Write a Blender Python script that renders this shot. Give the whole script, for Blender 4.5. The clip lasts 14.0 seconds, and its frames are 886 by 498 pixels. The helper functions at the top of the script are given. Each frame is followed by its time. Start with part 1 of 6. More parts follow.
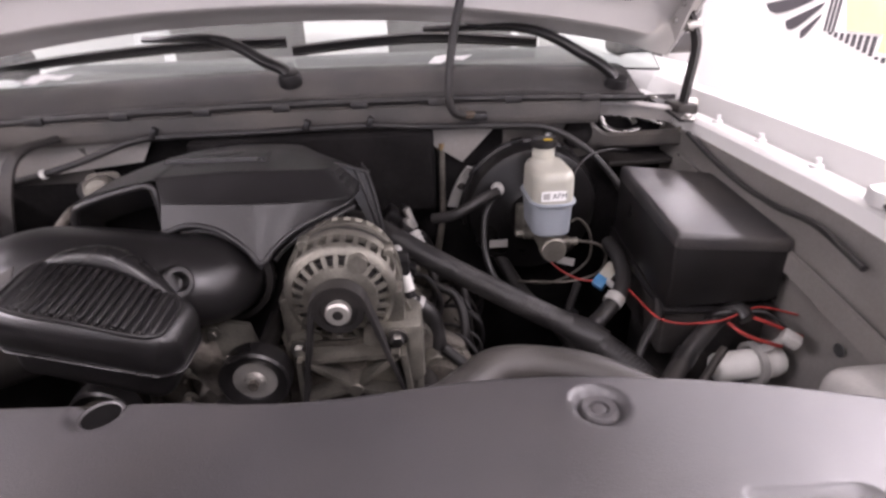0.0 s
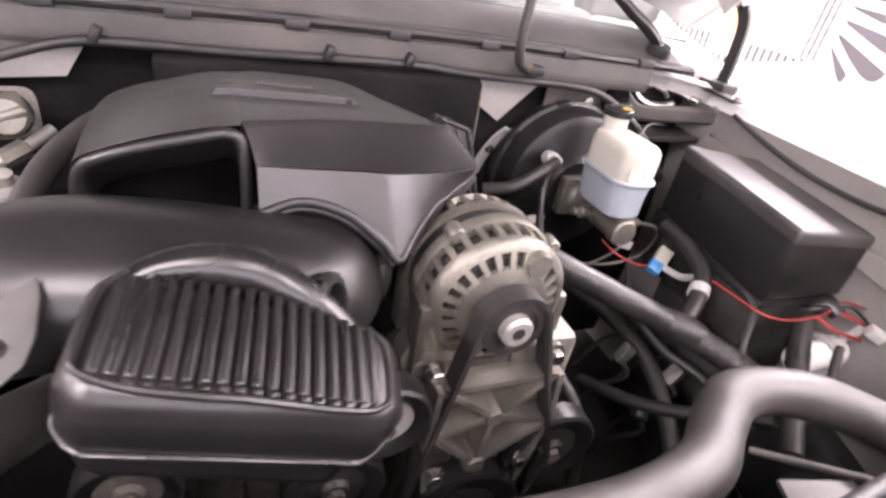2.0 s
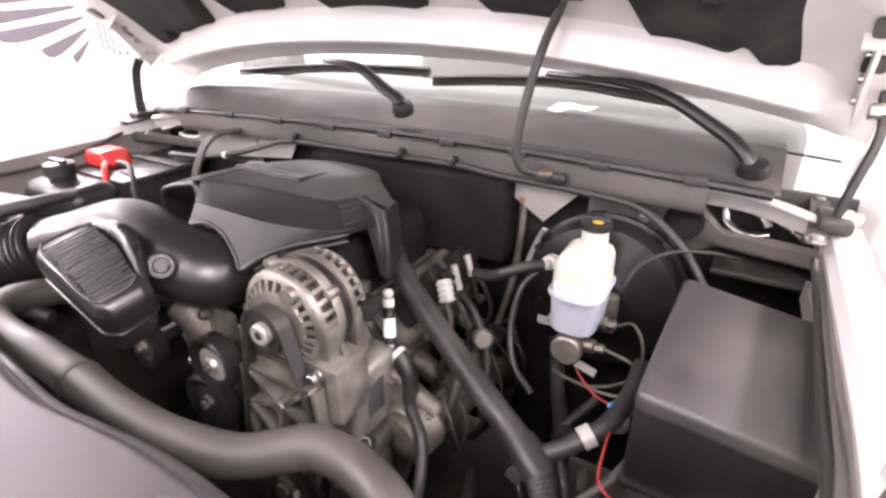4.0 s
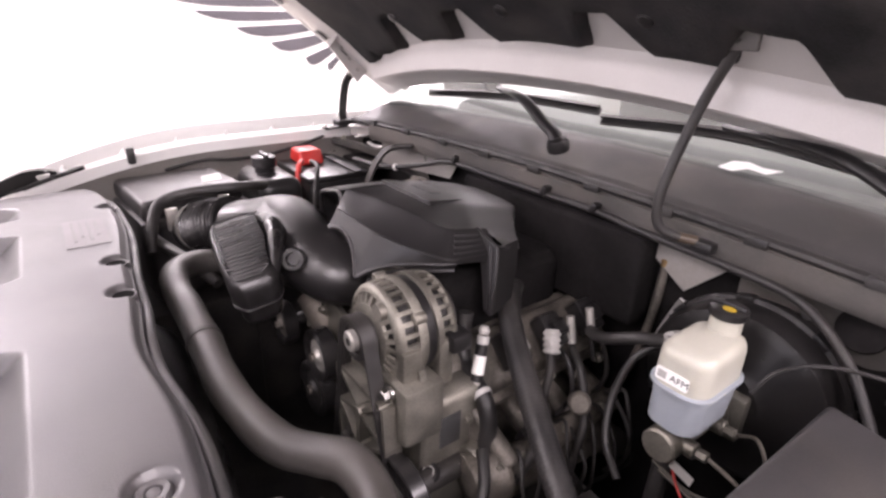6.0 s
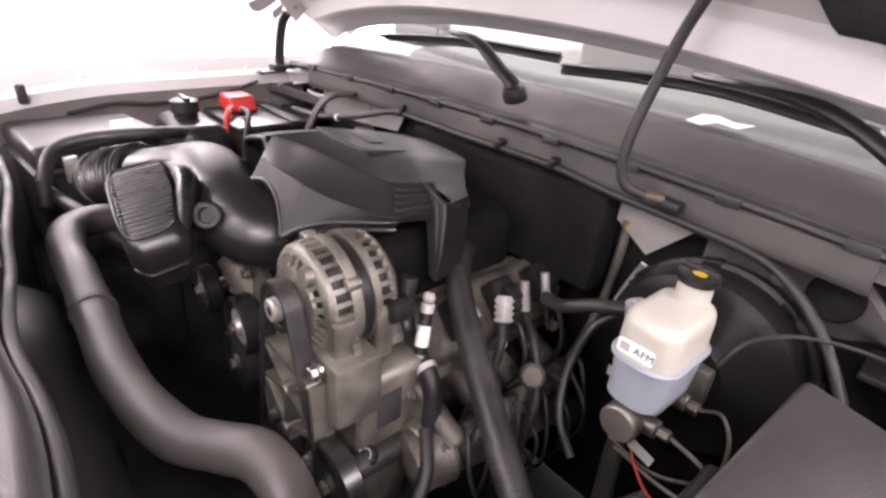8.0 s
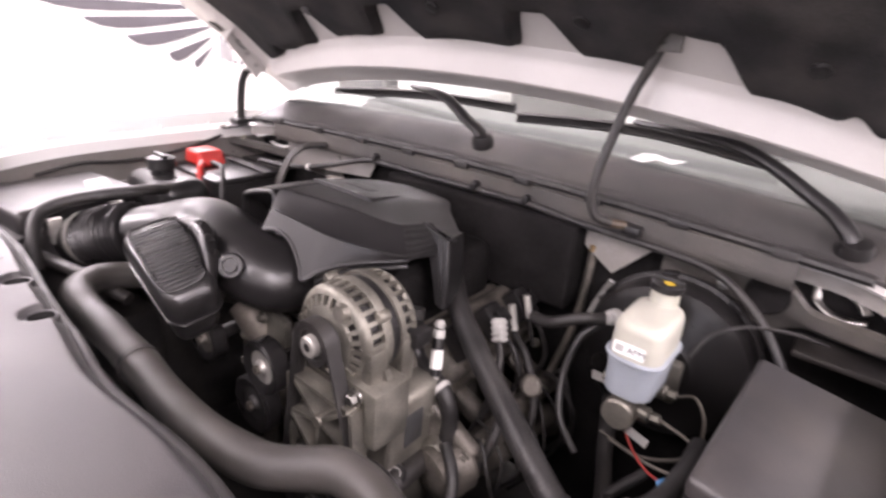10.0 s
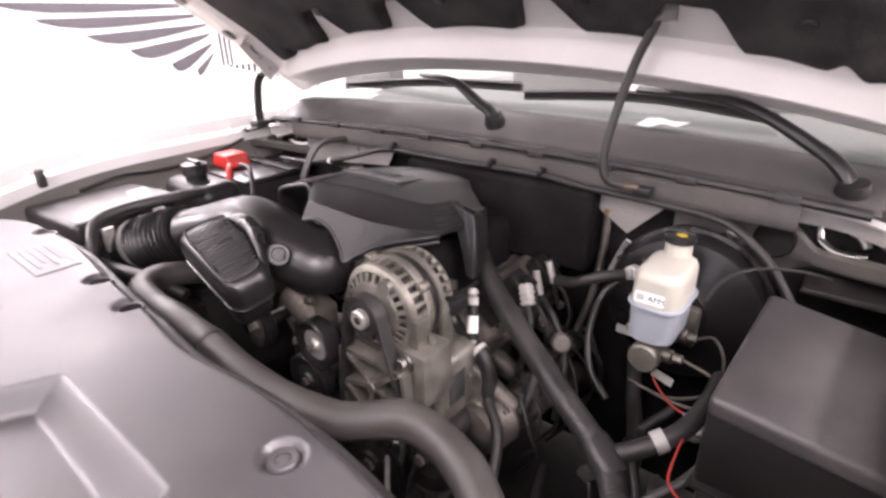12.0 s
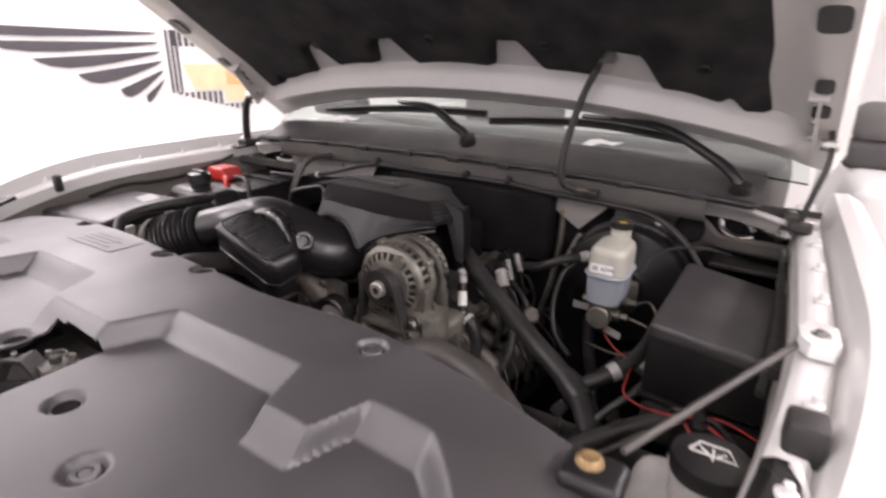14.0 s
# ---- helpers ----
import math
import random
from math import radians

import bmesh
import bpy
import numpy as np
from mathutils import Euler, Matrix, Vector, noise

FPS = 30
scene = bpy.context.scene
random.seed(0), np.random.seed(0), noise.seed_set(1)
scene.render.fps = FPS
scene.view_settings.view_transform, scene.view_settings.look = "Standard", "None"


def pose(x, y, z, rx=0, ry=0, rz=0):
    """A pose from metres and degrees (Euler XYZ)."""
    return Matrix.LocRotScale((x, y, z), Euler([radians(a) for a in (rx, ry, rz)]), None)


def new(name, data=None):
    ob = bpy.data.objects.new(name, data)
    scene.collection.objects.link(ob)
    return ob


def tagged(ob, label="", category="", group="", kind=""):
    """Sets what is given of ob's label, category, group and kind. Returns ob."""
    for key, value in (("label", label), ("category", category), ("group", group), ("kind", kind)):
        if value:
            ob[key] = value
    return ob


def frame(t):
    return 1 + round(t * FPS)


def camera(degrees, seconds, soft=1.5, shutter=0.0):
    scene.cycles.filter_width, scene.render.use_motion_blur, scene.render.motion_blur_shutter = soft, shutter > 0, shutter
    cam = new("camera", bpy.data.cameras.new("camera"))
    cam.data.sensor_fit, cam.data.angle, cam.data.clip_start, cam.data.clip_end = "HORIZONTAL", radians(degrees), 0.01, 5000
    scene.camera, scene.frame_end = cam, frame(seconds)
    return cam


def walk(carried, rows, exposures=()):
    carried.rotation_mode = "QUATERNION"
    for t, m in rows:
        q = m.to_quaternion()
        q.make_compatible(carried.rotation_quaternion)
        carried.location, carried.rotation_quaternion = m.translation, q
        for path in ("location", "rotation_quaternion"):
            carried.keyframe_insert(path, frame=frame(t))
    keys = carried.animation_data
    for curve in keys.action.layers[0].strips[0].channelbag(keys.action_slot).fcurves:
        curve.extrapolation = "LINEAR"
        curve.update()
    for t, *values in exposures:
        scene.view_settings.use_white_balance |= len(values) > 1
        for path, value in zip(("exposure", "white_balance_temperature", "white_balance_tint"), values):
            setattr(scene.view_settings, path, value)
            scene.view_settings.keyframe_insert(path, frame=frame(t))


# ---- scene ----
cam = camera(80.26, 14.0, soft=2.6, shutter=0.5)
PATH = [
    (0, 0.2120, -0.3767, 1.4176, 63.314, 1.801, -4.365),
    (0.5, 0.1335, -0.2966, 1.3819, 60.913, -1.411, -5.866),
    (1, -0.0385, -0.2265, 1.3732, 57.892, -1.063, -14.883),
    (1.5, -0.1473, -0.1541, 1.3670, 57.956, -9.210, -22.190),
    (2, -0.1137, -0.1422, 1.3631, 58.544, -9.094, -19.878),
    (2.5, 0.1259, -0.2144, 1.3978, 63.831, -4.216, -1.890),
    (3, 0.3173, -0.2271, 1.4469, 64.597, 1.058, 11.681),
    (3.2, 0.3901, -0.2772, 1.4654, 65.085, 1.603, 15.778),
    (5.3, 0.7141, -0.0983, 1.4498, 65.451, -2.766, 51.107),
    (5.5, 0.6989, -0.1197, 1.4853, 66.529, -2.611, 53.757),
    (6, 0.6823, -0.1207, 1.4832, 66.545, -1.894, 53.209),
    (6.5, 0.6479, -0.0710, 1.4688, 65.439, -1.797, 51.242),
    (7, 0.6183, -0.0452, 1.4399, 63.241, -5.023, 50.552),
    (7.5, 0.6297, -0.0429, 1.4374, 64.340, -5.450, 48.212),
    (7.7, 0.6290, -0.0454, 1.4360, 62.731, -4.331, 49.080),
    (9.8, 0.6335, -0.1788, 1.4580, 67.989, -4.571, 43.514),
    (10, 0.6070, -0.2013, 1.4645, 67.609, -4.169, 39.699),
    (10.5, 0.5991, -0.2637, 1.4639, 67.895, -5.578, 32.686),
    (11, 0.6025, -0.2834, 1.4607, 65.450, -4.600, 33.747),
    (11.5, 0.6232, -0.2404, 1.4489, 63.084, 1.133, 39.112),
    (12, 0.6293, -0.2741, 1.4733, 66.121, 0.851, 38.851),
    (12.5, 0.6096, -0.3508, 1.5095, 66.796, -1.122, 43.061),
    (13, 0.6308, -0.3736, 1.5095, 68.004, -0.751, 40.402),
    (13.5, 0.6505, -0.4278, 1.5004, 69.307, -0.472, 37.777),
    (14, 0.6679, -0.5120, 1.4678, 69.854, -1.312, 32.178),
]
EXPO = [(0.0, -1.15, 6400, 29), (0.6, -0.72, 6560, 29), (1.0, -0.55, 6560, 29), (1.5, -0.1, 6560, 29), (2.2, 0.1, 6560, 29), (3.0, 0.1, 6560, 29), (5.5, -0.62, 6560, 29), (6.4, -0.95, 6560, 29), (7.5, -0.7, 6560, 29), (10.0, -0.55, 6560, 29), (11.0, -0.45, 6560, 29), (12.5, -0.75, 6560, 28), (13.5, -1.32, 6560, 28), (14.0, -1.55, 6560, 24)]
walk(cam, [(t, pose(x, y, z, rx, ry, rz)) for t, x, y, z, rx, ry, rz in PATH], EXPO)

# ---- light: a white showroom with ceiling panels, most of them ahead of and beside the truck ----
world = bpy.data.worlds.new("room_air")
scene.world = world
world.use_nodes = True
world.node_tree.nodes["Background"].inputs[0].default_value = (0.9, 0.93, 1.0, 1)
world.node_tree.nodes["Background"].inputs[1].default_value = 3.0

PANELS = [(-3.1, -1.4, 230), (3.1, -1.4, 230), (-0.9, -2.0, 60), (0.9, -2.0, 60), (-3.1, 1.2, 260), (3.1, 1.2, 260), (-3.1, 4.2, 200), (3.1, 4.2, 200)]
WINDOW_POWER = 140
CEILING = 3.4


# ---- materials ----
def material(name, color, rough=0.5, metal=0.0, vary=0.25, scale=30.0, bump=0.0, fine=400.0, wear=0.12, coat=0.0, spec=0.5, dust=0.0):
    """Base colour with stains at one scale and grain at another, rough patches and fine relief."""
    m = bpy.data.materials.new(name)
    m.use_nodes = True
    nt = m.node_tree
    b = nt.nodes["Principled BSDF"]
    co = nt.nodes.new("ShaderNodeTexCoord")
    info = nt.nodes.new("ShaderNodeObjectInfo")
    shift = nt.nodes.new("ShaderNodeVectorMath")
    shift.operation = "ADD"
    nt.links.new(co.outputs["Object"], shift.inputs[0])
    nt.links.new(info.outputs["Random"], shift.inputs[1])
    n1 = nt.nodes.new("ShaderNodeTexNoise")
    n1.inputs["Scale"].default_value, n1.inputs["Detail"].default_value, n1.inputs["Roughness"].default_value = scale, 3, 0.5
    n2 = nt.nodes.new("ShaderNodeTexNoise")
    n2.inputs["Scale"].default_value, n2.inputs["Detail"].default_value = fine, 2
    for n in (n1, n2):
        nt.links.new(shift.outputs[0], n.inputs["Vector"])
    r1 = nt.nodes.new("ShaderNodeMapRange")
    r1.inputs["From Min"].default_value, r1.inputs["From Max"].default_value = 0.3, 0.7
    r1.inputs["To Min"].default_value, r1.inputs["To Max"].default_value = 1 - vary, 1 + vary
    nt.links.new(n1.outputs[0], r1.inputs["Value"])
    r2 = nt.nodes.new("ShaderNodeMapRange")
    r2.inputs["From Min"].default_value, r2.inputs["From Max"].default_value = 0.3, 0.7
    r2.inputs["To Min"].default_value, r2.inputs["To Max"].default_value = 1 - vary * 0.4, 1 + vary * 0.4
    nt.links.new(n2.outputs[0], r2.inputs["Value"])
    mul = nt.nodes.new("ShaderNodeMath")
    mul.operation = "MULTIPLY"
    nt.links.new(r1.outputs[0], mul.inputs[0])
    nt.links.new(r2.outputs[0], mul.inputs[1])
    tone = nt.nodes.new("ShaderNodeVectorMath")
    tone.operation = "SCALE"
    tone.inputs[0].default_value = color
    nt.links.new(mul.outputs[0], tone.inputs["Scale"])
    if dust:
        n3 = nt.nodes.new("ShaderNodeTexNoise")
        n3.inputs["Scale"].default_value, n3.inputs["Detail"].default_value = 9, 7
        nt.links.new(shift.outputs[0], n3.inputs["Vector"])
        r3 = nt.nodes.new("ShaderNodeMapRange")
        r3.inputs["From Min"].default_value, r3.inputs["From Max"].default_value, r3.inputs["To Max"].default_value = 0.42, 0.72, dust
        nt.links.new(n3.outputs[0], r3.inputs["Value"])
        mix = nt.nodes.new("ShaderNodeMix")
        mix.data_type = "RGBA"
        nt.links.new(r3.outputs[0], mix.inputs["Factor"])
        nt.links.new(tone.outputs[0], mix.inputs["A"])
        mix.inputs["B"].default_value = (0.2, 0.17, 0.14, 1)
        nt.links.new(mix.outputs["Result"], b.inputs["Base Color"])
    else:
        nt.links.new(tone.outputs[0], b.inputs["Base Color"])
    rr = nt.nodes.new("ShaderNodeMapRange")
    rr.inputs["From Min"].default_value, rr.inputs["From Max"].default_value = 0.3, 0.7
    rr.inputs["To Min"].default_value, rr.inputs["To Max"].default_value = max(0.03, rough - wear), min(1, rough + wear)
    nt.links.new(n1.outputs[0], rr.inputs["Value"])
    nt.links.new(rr.outputs[0], b.inputs["Roughness"])
    b.inputs["Metallic"].default_value = metal
    b.inputs["Specular IOR Level"].default_value = spec
    if coat:
        b.inputs["Coat Weight"].default_value, b.inputs["Coat Roughness"].default_value = coat, 0.08
    if bump:
        bp = nt.nodes.new("ShaderNodeBump")
        bp.inputs["Strength"].default_value, bp.inputs["Distance"].default_value = bump, 0.001
        nt.links.new(n2.outputs[0], bp.inputs["Height"])
        nt.links.new(bp.outputs[0], b.inputs["Normal"])
    return m


M_COVER = material("grey_grained_plastic", (0.05, 0.047, 0.049), 0.42, vary=0.1, scale=7, bump=0.25, fine=900, wear=0.08, dust=0.06, spec=0.8)
M_BLACK = material("satin_black_plastic", (0.015, 0.014, 0.0142), 0.35, vary=0.2, scale=6, bump=0.12, fine=900, wear=0.06, spec=0.42)
M_GLOSS = material("gloss_black_plastic", (0.0125, 0.0116, 0.0117), 0.3, vary=0.12, scale=8, wear=0.05, spec=0.55)
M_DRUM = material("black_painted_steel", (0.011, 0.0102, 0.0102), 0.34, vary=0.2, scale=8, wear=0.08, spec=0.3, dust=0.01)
M_PRINT = material("faint_grey_label", (0.13, 0.122, 0.124), 0.5, vary=0.08, scale=12)
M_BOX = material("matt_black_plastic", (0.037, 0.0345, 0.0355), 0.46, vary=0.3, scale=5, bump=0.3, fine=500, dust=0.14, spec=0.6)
M_RUBBER = material("black_rubber", (0.018, 0.0168, 0.0167), 0.5, vary=0.3, scale=20, bump=0.2, fine=300, dust=0.07)
M_HOSE = material("woven_grey_hose", (0.038, 0.035, 0.032), 0.42, vary=0.15, scale=15, bump=0.5, fine=800, dust=0.08)
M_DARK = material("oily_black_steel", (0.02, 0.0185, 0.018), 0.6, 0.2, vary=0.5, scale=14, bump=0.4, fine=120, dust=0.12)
M_ALU = material("cast_aluminium", (0.195, 0.185, 0.158), 0.5, 0.7, vary=0.3, scale=25, bump=0.5, fine=350, dust=0.2)
M_BLOCK = material("dirty_cast_aluminium", (0.12, 0.109, 0.094), 0.58, 0.55, vary=0.5, scale=18, bump=0.6, fine=220, dust=0.3)
M_ZINC = material("zinc_plated_steel", (0.44, 0.425, 0.395), 0.4, 0.55, vary=0.15, scale=40, dust=0.1)
M_STEEL = material("bright_steel", (0.42, 0.41, 0.39), 0.33, 1.0, vary=0.15, scale=30, wear=0.1)
M_CHROME = material("polished_steel", (0.75, 0.74, 0.73), 0.12, 1.0, vary=0.1, scale=20, wear=0.05)
M_BRASS = material("zinc_yellow_steel", (0.3, 0.2, 0.1), 0.5, 0.7, vary=0.25, scale=40)
M_AMBER = material("amber_plastic", (0.07, 0.048, 0.03), 0.5, vary=0.4, scale=20, dust=0.25)
M_PAINT = material("silver_body_paint", (0.78, 0.77, 0.75), 0.35, 0.0, vary=0.015, scale=2, coat=0.5, wear=0.03)
M_HOOD = material("silver_inner_hood_paint", (0.55, 0.53, 0.51), 0.42, 0.1, vary=0.06, scale=5, dust=0.08)
M_APRON = material("grey_painted_apron", (0.25, 0.236, 0.222), 0.5, 0.1, vary=0.15, scale=6, bump=0.1, fine=200, dust=0.2)
M_PRIMER = material("grey_seam_painted_steel", (0.066, 0.062, 0.058), 0.5, 0.1, vary=0.18, scale=8, bump=0.15, fine=200, dust=0.25)
M_PAD = material("felt_hood_liner", (0.018, 0.017, 0.018), 0.95, vary=0.35, scale=18, bump=0.8, fine=260, dust=0.1, spec=0.2)
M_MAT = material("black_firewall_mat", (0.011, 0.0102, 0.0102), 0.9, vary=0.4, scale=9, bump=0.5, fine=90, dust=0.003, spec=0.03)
M_COWL = material("weathered_cowl_plastic", (0.047, 0.044, 0.044), 0.55, vary=0.15, scale=10, bump=0.4, fine=600, dust=0.15)
M_WHITE = material("white_plastic", (0.75, 0.74, 0.7), 0.45, vary=0.06, scale=30)
M_GREYPL = material("pale_grey_plastic", (0.42, 0.41, 0.39), 0.45, vary=0.15, scale=20, dust=0.1)
M_RED = material("red_plastic", (0.5, 0.03, 0.022), 0.4, vary=0.12, scale=30)
M_REDWIRE = material("red_wire_cover", (0.28, 0.025, 0.02), 0.5, vary=0.2, scale=60, dust=0.1)
M_BLUE = material("blue_plastic", (0.06, 0.25, 0.5), 0.4, vary=0.1, scale=30)
M_YELLOW = material("yellow_print", (0.45, 0.3, 0.02), 0.5, vary=0.1)
M_LABEL = material("paper_label", (0.85, 0.85, 0.83), 0.5, vary=0.06, scale=60)
M_INK = material("dark_print", (0.03, 0.03, 0.03), 0.5, vary=0.1)
M_WALL = material("white_wall_paint", (0.84, 0.84, 0.84), 0.6, vary=0.02, scale=2, bump=0.1, fine=80)
M_CEIL = material("white_ceiling_paint", (0.8, 0.8, 0.8), 0.8, vary=0.02, scale=2)
M_FLOOR = material("pale_polished_concrete", (0.6, 0.57, 0.5), 0.35, vary=0.08, scale=2.5, fine=60)
M_ORANGE = material("orange_wall_print", (0.78, 0.46, 0.22), 0.6, vary=0.08, scale=6)
M_MURAL = material("charcoal_wall_print", (0.07, 0.065, 0.075), 0.6, vary=0.1, scale=6)
M_GOLD = material("gold_wall_print", (0.82, 0.66, 0.42), 0.6, vary=0.08, scale=6)
M_TYRE = material("tyre_rubber", (0.02, 0.02, 0.02), 0.75, vary=0.2, scale=20, bump=0.3)
M_CLOTH = material("grey_cabin_trim", (0.12, 0.115, 0.11), 0.8, vary=0.1, scale=20)


def tank_material(name, color, sss):
    m = material(name, color, 0.38, vary=0.06, scale=20, wear=0.06)
    b = m.node_tree.nodes["Principled BSDF"]
    b.inputs["Subsurface Weight"].default_value = sss
    b.inputs["Subsurface Radius"].default_value = (0.01, 0.009, 0.007)
    b.inputs["Subsurface Scale"].default_value = 0.6
    return m


M_TANK = tank_material("milky_plastic", (0.42, 0.41, 0.35), 0.25)
M_FLUID = tank_material("milky_plastic_with_fluid", (0.265, 0.29, 0.315), 0.25)


def glass_material(name, tint):
    m = bpy.data.materials.new(name)
    m.use_nodes = True
    b = m.node_tree.nodes["Principled BSDF"]
    b.inputs["Base Color"].default_value = (*tint, 1)
    b.inputs["Transmission Weight"].default_value, b.inputs["Roughness"].default_value, b.inputs["IOR"].default_value = 1, 0.02, 1.45
    return m


M_GLASS = glass_material("windscreen_glass", (0.85, 0.92, 0.9))


def lamp_material():
    m = bpy.data.materials.new("lit_diffuser")
    m.use_nodes = True
    b = m.node_tree.nodes["Principled BSDF"]
    b.inputs["Emission Color"].default_value = (1, 0.99, 0.97, 1)
    b.inputs["Emission Strength"].default_value = 6
    return m


M_LAMP = lamp_material()


# ---- building helpers ----
def link(name, bm, mat_, parent=None, label="", smooth=True):
    me = bpy.data.meshes.new(name)
    bmesh.ops.recalc_face_normals(bm, faces=bm.faces)
    bm.to_mesh(me)
    bm.free()
    me.materials.append(mat_)
    if smooth:
        me.polygons.foreach_set("use_smooth", [True] * len(me.polygons))
        me.set_sharp_from_angle(angle=radians(38))
    ob = new(name, me)
    if parent is not None:
        ob.parent = parent
        ob.matrix_parent_inverse = parent.matrix_world.inverted()
    if label:
        ob["label"] = label
    return ob


def part(name, bm, mat_, parent, label="", smooth=True):
    return link(name, bm, mat_, parent, label, smooth)


def thing(name, at, label, category, group="", kind=""):
    ob = new(name)
    ob.empty_display_size = 0.02
    ob.location = at
    bpy.context.view_layer.update()
    return tagged(ob, label, category, group, kind)


def structure(name, bm, mat_, label, category=""):
    ob = link(name, bm, mat_)
    return tagged(ob, label, category or name.split("_")[0], kind="structure")


def box(lo, hi, bevel=0.0, seg=2, bm=None, m=None):
    b2 = bmesh.new()
    bmesh.ops.create_cube(b2, size=1)
    c, s = (Vector(lo) + Vector(hi)) / 2, Vector(hi) - Vector(lo)
    for v in b2.verts:
        v.co = Vector((v.co.x * s.x, v.co.y * s.y, v.co.z * s.z)) + c
    if bevel:
        bmesh.ops.bevel(b2, geom=b2.edges[:], offset=bevel, segments=seg, profile=0.5, affect="EDGES")
    if m is not None:
        b2.transform(m)
    return merge(bm, b2)


def merge(bm, b2):
    if bm is None:
        return b2
    me = bpy.data.meshes.new("tmp")
    b2.to_mesh(me)
    b2.free()
    bm.from_mesh(me)
    bpy.data.meshes.remove(me)
    return bm


def basis(way):
    w = Vector(way).normalized()
    a = Vector((0, 0, 1)) if abs(w.z) < 0.9 else Vector((0, 1, 0))
    u = a.cross(w).normalized()
    return u, w.cross(u), w


def lathe(profile, at, way, seg=32, bm=None, arc=None):
    """A turned body: (radius, distance along way) pairs round the axis through at."""
    b2 = bmesh.new()
    u, v, w = basis(way)
    o = Vector(at)
    rings = []
    for r, d in profile:
        if r < 1e-6:
            rings.append([b2.verts.new(o + w * d)])
        else:
            rings.append([b2.verts.new(o + w * d + (u * math.cos(2 * math.pi * k / seg) + v * math.sin(2 * math.pi * k / seg)) * r) for k in range(seg)])
    for a, b in zip(rings, rings[1:]):
        for k in range(seg):
            q = (k + 1) % seg
            if len(a) == 1 and len(b) == 1:
                continue
            if len(a) == 1:
                b2.faces.new((a[0], b[k], b[q]))
            elif len(b) == 1:
                b2.faces.new((a[k], b[0], a[q]))
            else:
                b2.faces.new((a[k], b[k], b[q], a[q]))
    return merge(bm, b2)


def rod(a, b, r, seg=16, bm=None, chamfer=0.0):
    d = (Vector(b) - Vector(a)).length
    c = chamfer or min(r * 0.15, d * 0.2)
    return lathe([(0, 0), (r - c, 0), (r, c), (r, d - c), (r - c, d), (0, d)], a, Vector(b) - Vector(a), seg, bm)


def spline(points, steps=10):
    """Catmull-Rom through the points."""
    p = [Vector(q) for q in points]
    p = [p[0] * 2 - p[1]] + p + [p[-1] * 2 - p[-2]]
    out = []
    for i in range(1, len(p) - 2):
        for k in range(steps):
            t = k / steps
            a, b, c, d = p[i - 1], p[i], p[i + 1], p[i + 2]
            out.append(0.5 * ((2 * b) + (c - a) * t + (2 * a - 5 * b + 4 * c - d) * t * t + (3 * b - a - 3 * c + d) * t ** 3))
    out.append(p[-2])
    return out


def sweep(points, radius, seg=14, steps=10, bm=None, flat=1.0, smooth=True, caps=True):
    """A tube along a smooth line. radius: a number, or a function of the way along (0 to 1) and the metres gone."""
    b2 = bmesh.new()
    c = spline(points, steps) if smooth else [Vector(q) for q in points]
    gone = [0.0]
    for a, b in zip(c, c[1:]):
        gone.append(gone[-1] + (b - a).length)
    rings, u = [], None
    for i, q in enumerate(c):
        w = (c[min(i + 1, len(c) - 1)] - c[max(i - 1, 0)]).normalized()
        if u is None:
            u = basis(w)[0]
        u = (u - w * u.dot(w)).normalized()
        v = w.cross(u)
        r = radius(gone[i] / gone[-1], gone[i]) if callable(radius) else radius
        rings.append([b2.verts.new(q + (u * math.cos(2 * math.pi * k / seg) + v * math.sin(2 * math.pi * k / seg) * flat) * r) for k in range(seg)])
    for a, b in zip(rings, rings[1:]):
        for k in range(seg):
            b2.faces.new((a[k], a[(k + 1) % seg], b[(k + 1) % seg], b[k]))
    if caps:
        b2.faces.new(rings[0][::-1])
        b2.faces.new(rings[-1])
    return merge(bm, b2)


def strip(points, across, width, thick, bm=None, smooth=False, steps=6):
    """A flat band along a line, width along the given direction at each point."""
    b2 = bmesh.new()
    c = spline(points, steps) if smooth else [Vector(q) for q in points]
    rings = []
    for i, q in enumerate(c):
        w = (c[min(i + 1, len(c) - 1)] - c[max(i - 1, 0)]).normalized()
        a = Vector(across)
        a = (a - w * a.dot(w)).normalized()
        n = w.cross(a)
        rings.append([b2.verts.new(q + a * sx * width / 2 + n * sz * thick / 2) for sx, sz in ((-1, -1), (1, -1), (1, 1), (-1, 1))])
    for a, b in zip(rings, rings[1:]):
        for k in range(4):
            b2.faces.new((a[k], a[(k + 1) % 4], b[(k + 1) % 4], b[k]))
    b2.faces.new(rings[0][::-1])
    b2.faces.new(rings[-1])
    return merge(bm, b2)


